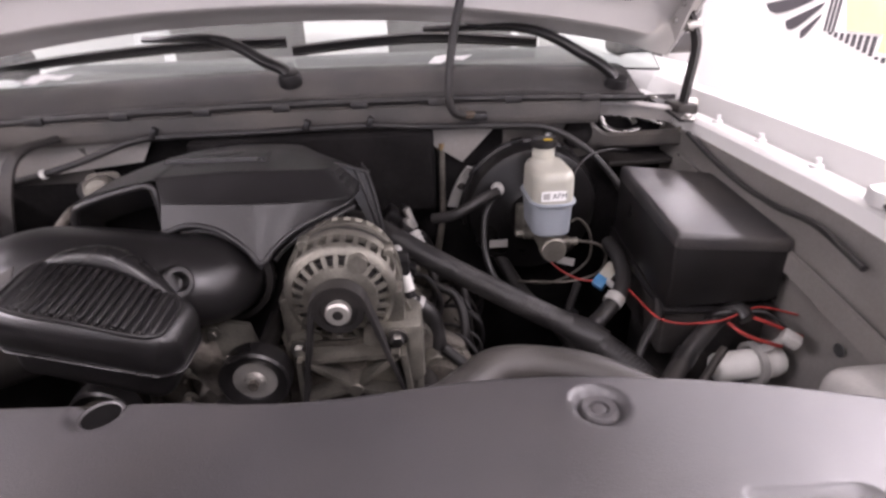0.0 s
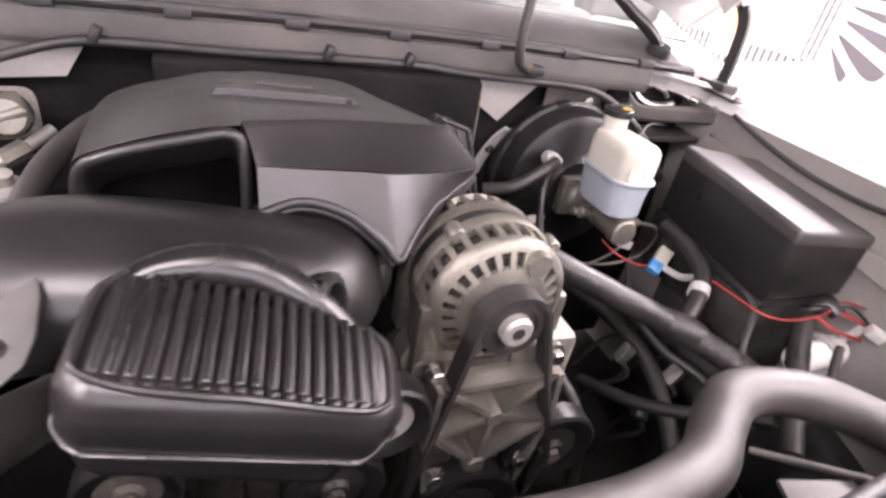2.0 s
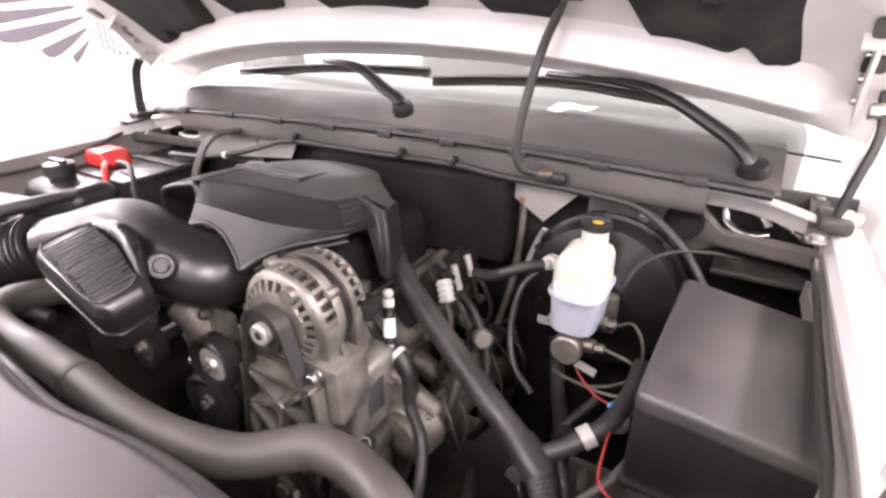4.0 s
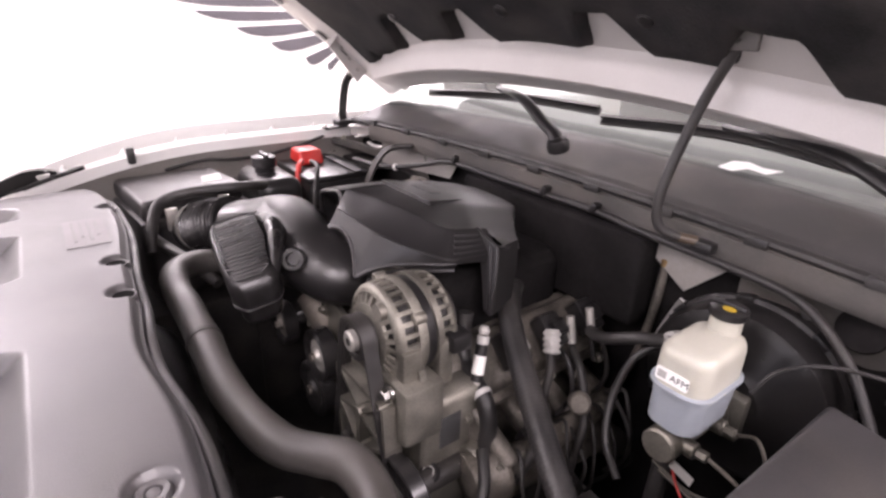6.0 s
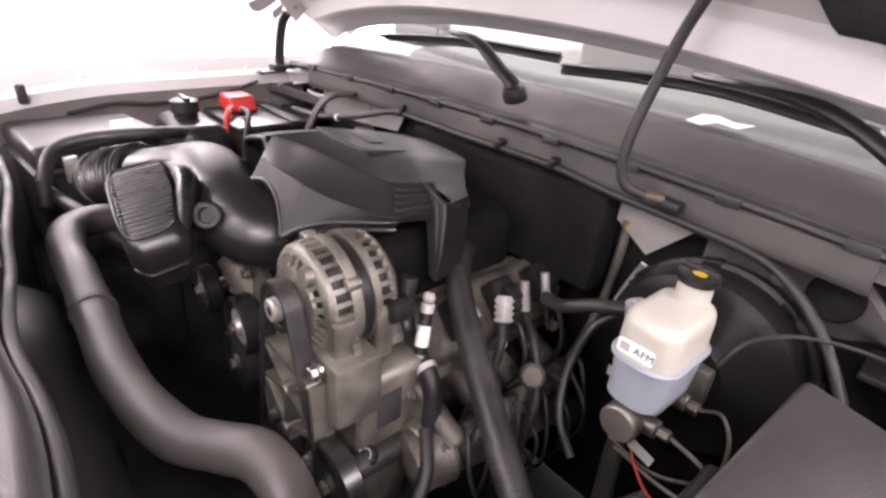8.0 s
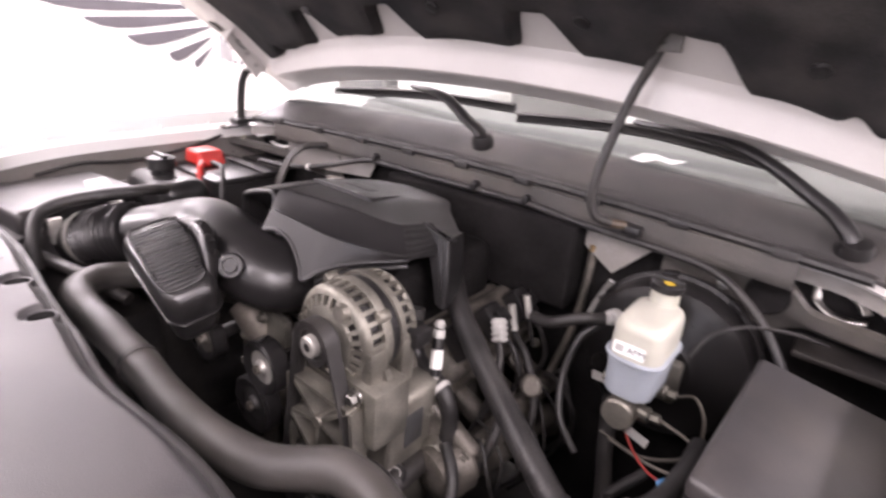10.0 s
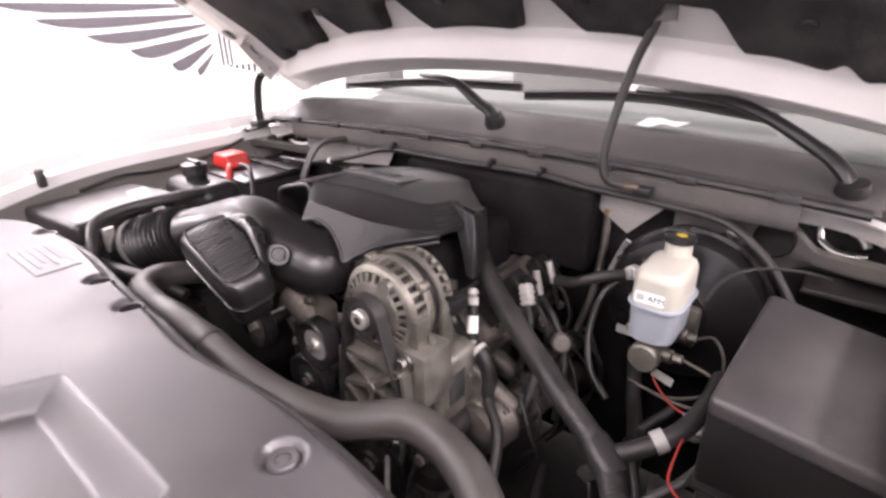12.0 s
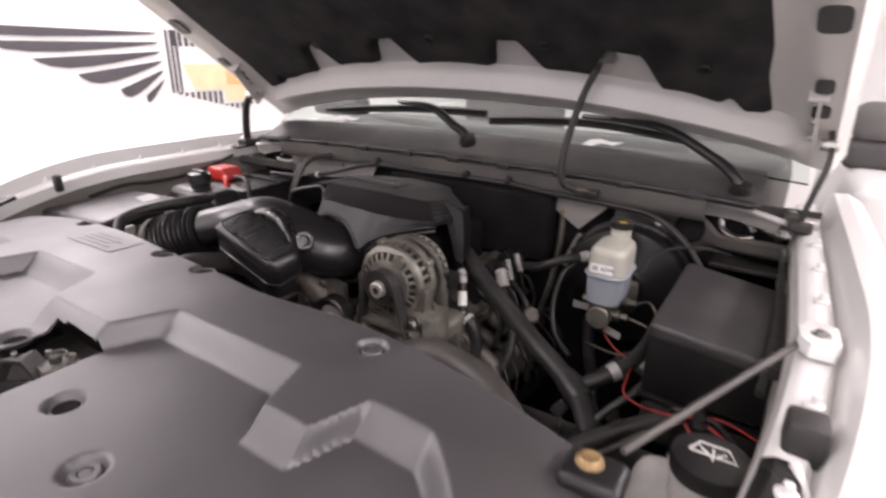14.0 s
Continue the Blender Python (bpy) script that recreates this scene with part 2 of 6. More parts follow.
def prism(outline, at, xdir, ydir, depth, bevel=0.0, bm=None, seg=2):
    """A flat outline in the plane of xdir and ydir, thickened along their normal."""
    b2 = bmesh.new()
    X, Y = Vector(xdir).normalized(), Vector(ydir).normalized()
    n = X.cross(Y)
    lo = [b2.verts.new(Vector(at) + X * a + Y * b) for a, b in outline]
    hi = [b2.verts.new(Vector(at) + X * a + Y * b + n * depth) for a, b in outline]
    b2.faces.new(lo[::-1])
    top = b2.faces.new(hi)
    for k in range(len(lo)):
        q = (k + 1) % len(lo)
        b2.faces.new((lo[k], lo[q], hi[q], hi[k]))
    if bevel:
        bmesh.ops.bevel(b2, geom=list(top.edges), offset=bevel, segments=seg, profile=0.5, affect="EDGES")
    return merge(bm, b2)


def sheet(fx, nu, nv, thick, keep=None, bm=None):
    """A curved plate: fx(u, v) for u, v in 0..1 gives the place; thickened along its normal."""
    b2 = bmesh.new()
    g = [[b2.verts.new(fx(i / nu, j / nv)) for j in range(nv + 1)] for i in range(nu + 1)]
    for i in range(nu):
        for j in range(nv):
            if keep is None or keep((i + 0.5) / nu, (j + 0.5) / nv):
                b2.faces.new((g[i][j], g[i + 1][j], g[i + 1][j + 1], g[i][j + 1]))
    loose = [v for v in b2.verts if not v.link_faces]
    bmesh.ops.delete(b2, geom=loose, context="VERTS")
    b2.normal_update()
    if thick:
        bmesh.ops.solidify(b2, geom=b2.faces[:], thickness=thick)
    return merge(bm, b2)


def bolt(at, way, r, h, parent, mat_=None, name="bolt", label=""):
    bm = lathe([(0, 0), (r * 1.5, 0), (r * 1.5, h * 0.3), (r * 1.02, h * 0.36)], at, way, 20)
    lathe([(r, h * 0.3), (r, h * 0.92), (r * 0.88, h), (0, h)], at, way, 6, bm)
    return part(name, bm, mat_ or M_STEEL, parent, label)


def rounded(w, d, r, n=6):
    o = []
    for cx, cy, a0 in ((w / 2 - r, d / 2 - r, 0), (-w / 2 + r, d / 2 - r, 90), (-w / 2 + r, -d / 2 + r, 180), (w / 2 - r, -d / 2 + r, 270)):
        for k in range(n + 1):
            a = radians(a0 + 90 * k / n)
            o.append((cx + r * math.cos(a), cy + r * math.sin(a)))
    return o


def loft(levels, bm=None):
    """levels: (centre, outline) pairs from below upwards."""
    b2 = bmesh.new()
    rings = [[b2.verts.new(Vector(c) + Vector((x, y, 0))) for x, y in o] for c, o in levels]
    n = len(rings[0])
    for a, b in zip(rings, rings[1:]):
        for k in range(n):
            b2.faces.new((a[k], a[(k + 1) % n], b[(k + 1) % n], b[k]))
    b2.faces.new(rings[0][::-1])
    b2.faces.new(rings[-1])
    return merge(bm, b2)


def smooth01(t):
    t = min(1.0, max(0.0, t))
    return t * t * (3 - 2 * t)

# ---- the room ----
X0, X1, Y0, Y1 = -3.6, 3.6, -5.0, 8.0
structure("floor", box((X0 - 0.2, Y0 - 0.2, -0.2), (X1 + 0.2, Y1 + 0.2, 0)), M_FLOOR, "pale beige polished showroom floor", "floor")
structure("ceiling", box((X0 - 0.2, Y0 - 0.2, CEILING), (X1 + 0.2, Y1 + 0.2, CEILING + 0.2)), M_CEIL, "plain white ceiling over the truck", "ceiling")
structure("wall_west", box((X0 - 0.2, Y0, 0), (X0, Y1, CEILING)), M_WALL, "bright white painted wall with a winged emblem", "wall")
structure("wall_east", box((X1, Y0, 0), (X1 + 0.2, Y1, CEILING)), M_WALL, "bright white painted wall with a winged emblem", "wall")
WX, WZ0, WZ1 = 2.9, 0.7, 2.9
sw = box((X0 - 0.2, Y0 - 0.2, 0), (X1 + 0.2, Y0, WZ0))
box((X0 - 0.2, Y0 - 0.2, WZ1), (X1 + 0.2, Y0, CEILING), bm=sw)
box((X0 - 0.2, Y0 - 0.2, WZ0), (-WX, Y0, WZ1), bm=sw)
box((WX, Y0 - 0.2, WZ0), (X1 + 0.2, Y0, WZ1), bm=sw)
structure("wall_south", sw, M_WALL, "white wall with a wide shop window ahead of the truck", "wall")
win = tagged(new("window_1"), "wide shop window with white frame bars", "window", kind="structure")
win.location = (0, Y0 - 0.1, WZ0)
bpy.context.view_layer.update()
for x in (-2.86, -0.97, 0.97, 2.86):
    part("window_frame", box((x - 0.04, Y0 - 0.13, WZ0), (x + 0.04, Y0 - 0.05, WZ1), 0.005), M_WHITE, win)
for z in (WZ0 + 0.03, WZ1 - 0.03):
    part("window_frame", box((-2.82, Y0 - 0.128, z - 0.03), (2.82, Y0 - 0.052, z + 0.03), 0.005), M_WHITE, win)
for x in (-1.915, 0, 1.915):
    pn = part("pane", box((x - 0.9, Y0 - 0.095, WZ0 + 0.06), (x + 0.9, Y0 - 0.085, WZ1 - 0.06)), M_GLASS, win)
    pn.visible_shadow = False
sky = bpy.data.lights.new("window_light", "AREA")
sky.shape, sky.size, sky.size_y, sky.energy, sky.color = "RECTANGLE", 5.6, 2.0, WINDOW_POWER, (0.97, 0.985, 1.0)
new("window_light", sky).matrix_world = pose(0, Y0 + 0.02, 1.8, 90, 0, 0)
structure("wall_north", box((X0 - 0.2, Y1, 0), (X1 + 0.2, Y1 + 0.2, CEILING)), M_WALL, "plain white wall behind the truck", "wall")

for px, py, power in PANELS:
    lamp = thing("ceiling_light", (px, py, CEILING), "lit rectangular panel light on the white ceiling", "ceiling light", "ceiling lights")
    fr = box((px - 0.31, py - 0.76, CEILING - 0.05), (px + 0.31, py + 0.76, CEILING - 0.001), 0.006)
    part("housing", fr, M_WHITE, lamp)
    part("diffuser", box((px - 0.25, py - 0.7, CEILING - 0.056), (px + 0.25, py + 0.7, CEILING - 0.051)), M_LAMP, lamp, "glowing white diffuser")
    la = bpy.data.lights.new("panel_light", "AREA")
    la.shape, la.size, la.size_y, la.energy, la.color = "RECTANGLE", 0.5, 1.4, power, (1.0, 0.985, 0.97)
    new("panel_light", la).matrix_world = pose(px, py, CEILING - 0.07)


def emblem(side):
    """The wall print: a gold cross-shaped emblem in a striped frame with five feathers to either side."""
    x = side * (3.6 - 0.004)
    e = thing("wall_emblem", (x, 2.5, 1.2), "gold cross emblem with charcoal stripes and wings on the white wall", "wall graphic", "wall emblems")
    ydir, zdir, back = (0, 1, 0), (0, 0, 1), 0.003

    def flat(name, outline, m_, off=0.0, label=""):
        size = 1.0 if side > 0 else 0.86
        bm = prism([(a * size, 1.4 + (b - 1.4) * size) for a, b in outline], (x - side * off, 3.2 if side > 0 else 2.75, -0.31 if side > 0 else -0.18), (0, 1, 0), (0, 0, 1), -side * 0.002 if side > 0 else 0.002)
        return part(name, bm, m_, e, label, smooth=False)

    flat("emblem_cross", [(-0.5, 1.32), (-0.16, 1.32), (-0.16, 1.2), (0.16, 1.2), (0.16, 1.32), (0.5, 1.32), (0.6, 1.56), (0.2, 1.56), (0.2, 1.68), (-0.2, 1.68), (-0.2, 1.56), (-0.6, 1.56)], M_GOLD, 0.0, "pale gold cross")
    flat("emblem_heart", [(-0.13, 1.36), (0.13, 1.36), (0.13, 1.5), (-0.13, 1.5)], M_ORANGE, 0.003, "orange heart of the cross")
    for k in range(22):
        y = -0.66 + k * 1.32 / 21
        lowz = 1.28 - 0.17 * (1 - abs(y) / 0.66)
        topz = 1.3 if abs(y) > 0.19 else 1.17
        flat("stripe", [(y - 0.017, lowz), (y + 0.017, lowz), (y + 0.017, topz), (y - 0.017, topz)], M_MURAL)
        flat("stripe", [(y - 0.017, 1.72), (y + 0.017, 1.72), (y + 0.017, 1.86), (y - 0.017, 1.86)], M_MURAL)
    for s in (-1, 1):
        for k in range(3):
            y = s * (0.64 + 0.045 * k)
            flat("frame_bar", [(y - 0.012, 1.3), (y + 0.012, 1.3), (y + 0.012, 1.86), (y - 0.012, 1.86)], M_MURAL)
        for reach, zr, zt, wide in ((0.2, 1.43, 1.285, 0.115), (0.42, 1.51, 1.35, 0.115), (0.74, 1.59, 1.48, 0.105), (1.04, 1.67, 1.6, 0.09), (1.36, 1.75, 1.72, 0.08), (1.62, 1.83, 1.83, 0.07)):
            dy, dz = reach, zt - zr
            ln = math.hypot(dy, dz)
            ny, nz = dz / ln, -dy / ln
            o = [(0, 0), (1, 0)] + [(f, w * wide) for f, w in ((0.96, 0.35), (0.88, 0.75), (0.76, 1.0), (0.6, 1.0), (0.4, 0.8), (0.2, 0.5), (0.05, 0.25))]
            flat("feather", [(s * (0.8 + f * dy + w * abs(ny) * 0.3), zr + f * dz + w * nz) for f, w in o], M_MURAL)
    return e


emblem(-1)
emblem(1)

# ---- the truck's body round the engine bay ----
truck = thing("pickup_truck", (0, 1.2, 0), "silver pickup truck with its bonnet open in a white room", "pickup truck")


def fender(side):
    e, pull = (-0.035, 0.3) if side > 0 else (0.0, 1.0)
    prof = [(0.765, 1.155), (0.772, 1.178), (0.782, 1.184), (0.806, 1.184), (0.812, 1.172), (0.82, 1.196), (0.832, 1.213), (0.855, 1.216), (0.882, 1.2), (0.905, 1.15), (0.918, 1.07), (0.925, 0.95), (0.925, 0.8)]
    prof = [(x + e, z) for x, z in prof]

    def f(u, v):
        y = 0.86 - 1.13 * u
        k = v * (len(prof) - 1)
        i = min(int(k), len(prof) - 2)
        x = prof[i][0] + (prof[i + 1][0] - prof[i][0]) * (k - i)
        z = prof[i][1] + (prof[i + 1][1] - prof[i][1]) * (k - i)
        fr = max(0.0, 0.25 - y)
        w = (x - e - 0.76) / 0.22
        x -= pull * fr * fr * (0.8 + 0.6 * w)
        z -= 0.14 * fr * fr * (1 + 1.2 * w) + 0.015 * max(0, 0.5 - y)
        return Vector((side * x, y, z))

    p = part("fender", sheet(f, 60, 24, 0.002), M_PAINT, truck, "bright silver front fender")
    # dark headlight pocket at the fender's front corner
    def pocket(u, v):
        q = f(0.82 + 0.175 * u, 0.08 + 0.6 * v)
        return q + Vector((0, 0, 0.004))
    part("headlight_pocket", sheet(pocket, 30, 24, 0.002, lambda u, v: v < 0.15 + 0.85 * u ** 0.6 and v > 0.9 * (u - 0.55)), M_GLOSS, p, "dark headlight pocket")
    part("headlight_trim", sweep([pocket(0.02 + 0.98 * k / 12, min(1, 0.15 + 0.85 * (0.02 + 0.98 * k / 12) ** 0.6)) + Vector((0, 0, 0.003)) for k in range(13)], 0.004, 8, 4), M_PAINT, p)
    part("headlight_bracket", box((side * (0.8 + e - 0.12 * pull) - 0.02, -0.19, 1.15), (side * (0.8 + e - 0.12 * pull) + 0.02, -0.13, 1.162), 0.003), M_GREYPL, p)
    # inner apron
    def g(u, v):
        y = 0.74 - 1.05 * u
        fr = max(0.0, 0.25 - y)
        x = 0.766 + e - 0.8 * pull * fr * fr + 0.05 * math.sin(math.pi * v) * 0.6
        z = 1.16 - 0.14 * fr * fr - 0.015 * max(0, 0.5 - y) - 0.65 * v
        return Vector((side * x, y, z))

    part("inner_fender", sheet(g, 40, 14, 0.002), M_APRON, truck, "grey painted inner fender")
    part("rail_cable", sweep([(side * (0.752 + e), 0.53, 1.165), (side * (0.757 + e), 0.45, 1.142), (side * (0.757 + e), 0.36, 1.128), (side * (0.755 + e), 0.27, 1.126), (side * (0.752 + e), 0.19, 1.133), (side * (0.745 + e), 0.1, 1.12)], 0.0045, 8, 8), M_RUBBER, truck, "black cable along the inner fender")
    part("apron_rib", strip([(side * (0.762 + e), 0.58, 1.1), (side * (0.772 + e), 0.4, 1.075), (side * (0.768 + e), 0.2, 1.05), (side * (0.755 + e), 0.02, 1.03)], (0, 0.1, 1), 0.03, 0.008, smooth=True), M_APRON, truck, "pressed rib of the inner fender")
    for yy, zz in ((0.566, 1.107), (0.12, 0.99), (0.05, 1.0)):
        part("apron_hole", lathe([(0, 0.001), (0.008, 0.001), (0.009, 0)], (side * (0.7605 + e) + side * (0.012 if yy < 0.2 else 0), yy, zz), (-side, 0, 0), 16), M_INK, truck, "dark hole in the inner fender")
    for k in range(6):
        y = 0.52 - 0.125 * k
        fr = max(0.0, 0.25 - y)
        x, z = 0.797 + e - 0.85 * pull * fr * fr, 1.184 - 0.14 * fr * fr - 0.015 * max(0, 0.5 - y)
        bm = lathe([(0, 0), (0.009, 0), (0.009, 0.004), (0.0045, 0.005), (0.004, 0.013), (0, 0.014)], (side * x, y, z), (0, 0, 1), 12)
        part("fender_bolt", bm, M_PAINT, p)
    return p


fender_east, fender_west = fender(1), fender(-1)

# bonnet seal bumpers on the fender rails
for s, x, y, r in ((1, 0.74, -0.035, 0.016), (-1, 0.722, 0.03, 0.008)):
    b = box((s * x - r, y - r * 1.1, 1.15), (s * x + r, y + r * 1.1, 1.19), 0.005)
    part("rubber_stop", b, M_RUBBER, truck, "black rubber bonnet stop")

# firewall, plenum face, cowl
fw = box((-0.8, 0.668, 0.55), (0.8, 0.69, 1.17), 0.004)
part("firewall", fw, M_MAT, truck, "black insulated firewall")


def cowl_line(x):
    return 0.645 - 0.05 * (x / 0.75) ** 2


def plenum(u, v):
    x = -0.62 + 1.2 * u
    prof = [(0.03, 1.165), (0.004, 1.172), (0.0, 1.18), (0.0, 1.213), (0.012, 1.222)]
    k = v * 4
    i = min(int(k), 3)
    dy = prof[i][0] + (prof[i + 1][0] - prof[i][0]) * (k - i)
    z = prof[i][1] + (prof[i + 1][1] - prof[i][1]) * (k - i)
    return Vector((x, cowl_line(x) - 0.005 + dy, z))


part("plenum_panel", sheet(plenum, 60, 12, 0.003), M_PRIMER, truck, "grey painted panel below the cowl")


def seal(u, v):
    x = -0.7 + 1.36 * u
    a = 2 * math.pi * v
    return Vector((x, cowl_line(x) + 0.004 + 0.011 * math.cos(a), 1.226 + 0.008 * math.sin(a) - 0.012 * (x / 0.75) ** 2))


part("cowl_seal", sheet(seal, 60, 10, 0), M_RUBBER, truck, "black rubber bonnet seal")


def cowl(u, v):
    x = -0.73 + 1.4 * u
    y = cowl_line(x) + 0.012 + 0.17 * v
    z = 1.227 + 0.034 * smooth01(v * 1.3) + 0.004 * v - 0.014 * (x / 0.75) ** 2
    if 0.05 < v < 0.12:
        z -= 0.004
    return Vector((x, y, z))


cowl_panel = part("cowl_panel", sheet(cowl, 70, 26, 0.004), M_COWL, truck, "weathered black plastic cowl panel")
for k in range(9):
    x = -0.6 + 0.145 * k
    y = cowl_line(x) - 0.004
    part("seal_clip", box((x - 0.016, y - 0.006, 1.214), (x + 0.016, y + 0.006, 1.228), 0.002), M_RUBBER, truck)


def windscreen(u, v):
    x = -0.74 + 1.48 * u
    y = 0.80 - 0.08 * (x / 0.75) ** 2 + 0.78 * v
    z = 1.262 - 0.012 * (x / 0.75) ** 2 + 0.52 * v
    return Vector((x * (1 - 0.1 * v), y, z))


ws = part("windscreen", sheet(windscreen, 24, 12, 0.005), M_GLASS, truck, "clear raked windscreen")
ws.visible_shadow = False


for s in (-1, 1):
    a, b = windscreen(0.5 + s * 0.5, 0), windscreen(0.5 + s * 0.5, 1)
    part("pillar", sweep([a.lerp(b, 0.1) + Vector((s * 0.03, 0, 0)), b + Vector((s * 0.03, 0, 0))], 0.032, smooth=False), M_PAINT, truck)
    part("door_panel", box((s * 0.9 - 0.06, 0.95, 0.45), (s * 0.9 + 0.06, 2.2, 1.22), 0.03, 3), M_PAINT, truck)
    part("side_post", box((s * 0.78 - 0.04, 2.1, 1.2), (s * 0.78 + 0.04, 2.2, 1.78), 0.015), M_PAINT, truck)
part("roof", box((-0.7, 1.56, 1.77), (0.7, 2.9, 1.83), 0.028, 3), M_PAINT, truck)
part("dashboard", box((-0.72, 0.98, 0.9), (0.72, 1.25, 1.25), 0.04, 3), M_CLOTH, truck, "grey dashboard")
part("cab_floor", box((-0.84, 0.72, 0.4), (0.84, 2.9, 0.46), 0.01), M_DARK, truck)
for sx in (-0.4, 0.4):
    bm = box((sx - 0.24, 1.75, 0.75), (sx + 0.24, 1.9, 1.45), 0.05, 3)
    box((sx - 0.13, 1.78, 1.45), (sx + 0.13, 1.87, 1.63), 0.04, 3, bm)
    part("seat_back", bm, M_CLOTH, truck, "grey cloth seat back")
mir = box((-0.11, 1.42, 1.6), (0.11, 1.45, 1.66), 0.012, 3)
rod((0, 1.45, 1.64), (0, 1.5, 1.74), 0.008, bm=mir)
part("inner_mirror", mir, M_GLOSS, truck)
for s in (-1, 1):
    bm = box((s * 0.955 - 0.13, 1.205, 1.215), (s * 0.955 + 0.13, 1.3, 1.292), 0.022, 4)
    box((s * 0.93 - 0.06, 1.23, 1.19), (s * 0.93 + 0.06, 1.29, 1.24), 0.012, 2, bm)
    dm = part("door_mirror", bm, M_BOX, truck, "dark door mirror with its lit upper half coloured paler")
    # Paler upper box puts the mirror's lit half into its colour.
    part("mirror_cap", box((s * 0.955 - 0.128, 1.2, 1.286), (s * 0.955 + 0.128, 1.298, 1.385), 0.036, 5), M_CLOTH, dm, "upper shell coloured paler as the lit half")
# front end and underside
def grille(u, v):
    x = -0.8 + 1.6 * u
    return Vector((x, -0.49 + 0.14 * (x / 0.8) ** 2, 1.12 - 0.55 * v))


part("grille", sheet(grille, 30, 10, 0.01), M_GLOSS, truck, "black front grille")
part("bumper", box((-0.95, -0.62, 0.42), (0.95, -0.42, 0.66), 0.05, 4), M_CHROME, truck, "chrome front bumper")
part("core_support", box((-0.74, -0.3, 1.06), (0.74, -0.24, 1.1), 0.006), M_DARK, truck)
# Unseen dark tray, added to keep light from leaking in below.
part("undertray", box((-0.78, -0.42, 0.5), (0.78, 0.7, 0.53), 0.004), M_DARK, truck, "unseen dark tray stopping light from below the engine bay")
for s in (-1, 1):
    hl = box((s * 0.82 - 0.1, -0.34, 0.92), (s * 0.82 + 0.1, -0.2, 1.1), 0.03, 3)
    part("headlight", hl, M_CHROME, truck, "clear headlight at the fender's front corner")
    for wy in (0.2, 3.3):
        bm = lathe([(0.2, -0.12), (0.34, -0.13), (0.39, -0.1), (0.4, 0), (0.39, 0.1), (0.34, 0.13), (0.2, 0.12)], (s * 0.82, wy, 0.4), (1, 0, 0), 40)
        w = part("wheel", lathe([(0, -0.03), (0.08, -0.03), (0.1, 0.02), (0.2, 0.04), (0.21, 0.1), (0.21, -0.1), (0, -0.1)], (s * 0.82, wy, 0.4), (s, 0, 0), 32), M_STEEL, truck, "steel wheel")
        part("tyre", bm, M_TYRE, w, "black tyre")
bed = box((-0.95, 2.95, 0.5), (0.95, 4.4, 1.2), 0.05, 3)
part("cargo_bed", bed, M_PAINT, truck, "silver cargo bed")

# ---- bonnet ----
hood = thing("bonnet", (0, 0.7, 1.3), "raised silver bonnet with a black felt liner underneath", "bonnet")
TIP, RISE = radians(37), Vector((-0.09, -math.cos(radians(37)), math.sin(radians(37))))
DOWN = Vector((0, -math.sin(TIP), -math.cos(TIP)))


def hood_edge(x):
    a = abs(x) / 0.76
    return Vector((x, 0.72 + 0.05 * a * a, 1.366 - 0.09 * a ** 2.2))


HP = [(0.0, 0.0), (0.004, -0.005), (0.04, -0.014), (0.088, -0.034), (0.095, -0.034), (0.115, 0.0), (0.13, 0.014), (1.32, 0.016)]


def hood_in(u, v):
    x = -0.77 + 1.54 * u
    k = v * 40
    if k < 28:
        i, f = int(k / 4), (k / 4) % 1
        i = min(i, 6)
        a, b = HP[i], HP[i + 1]
        if i == 6:
            d, h = a[0] + (b[0] - a[0]) * f * 0.2, a[1]
        else:
            d, h = a[0] + (b[0] - a[0]) * f, a[1] + (b[1] - a[1]) * f
    else:
        d, h = 0.35 + (1.3 - 0.35) * (k - 28) / 12, 0.014
    # rise of the side rails
    side = smooth01((abs(x) - 0.69) / 0.04)
    h = h * (1 - side) - 0.006 * side
    return hood_edge(x) + RISE * d - DOWN * h


part("inner_panel", sheet(hood_in, 90, 40, 0.002), M_HOOD, hood, "silver painted inner panel")


def hood_out(u, v):
    x = -0.79 + 1.58 * u
    return hood_edge(x * 0.975) + Vector((x * 0.025, 0, 0)) + RISE * (-0.012 + 1.34 * v) - DOWN * (0.035 + 0.012 * math.sin(math.pi * u))


part("outer_skin", sheet(hood_out, 50, 30, 0.002), M_PAINT, hood, "bright silver outer skin")
for s in (-1, 1):
    def rim(u, v):
        x = 0.77 + 0.02 * v
        return hood_edge(s * x) + RISE * (1.31 * u) - DOWN * (-0.008 + 0.055 * v)
    part("side_rim", sheet(rim, 20, 4, 0.003), M_PAINT, hood)
    for d, r in ((0.2, 0.017), (0.27, 0.017), (0.42, 0.026), (0.6, 0.026)):
        at = hood_edge(s * 0.742) + RISE * d + DOWN * 0.008
        o = [(r * 0.8 * math.copysign(abs(math.cos(a)) ** 0.5, math.cos(a)), r * math.copysign(abs(math.sin(a)) ** 0.5, math.sin(a))) for a in [2 * math.pi * k / 24 for k in range(24)]]
        part("hole_plug", prism(o, at, (1, 0, 0), RISE, 0.003), M_INK, hood, "dark opening in the side rail")

NOTCH = [(-0.385, 0.02, 0.07, 0.03), (-0.135, 0.026, 0.07, 0.03), (0.183, 0.026, 0.055, 0.035), (0.42, 0.03, 0.055, 0.028)]


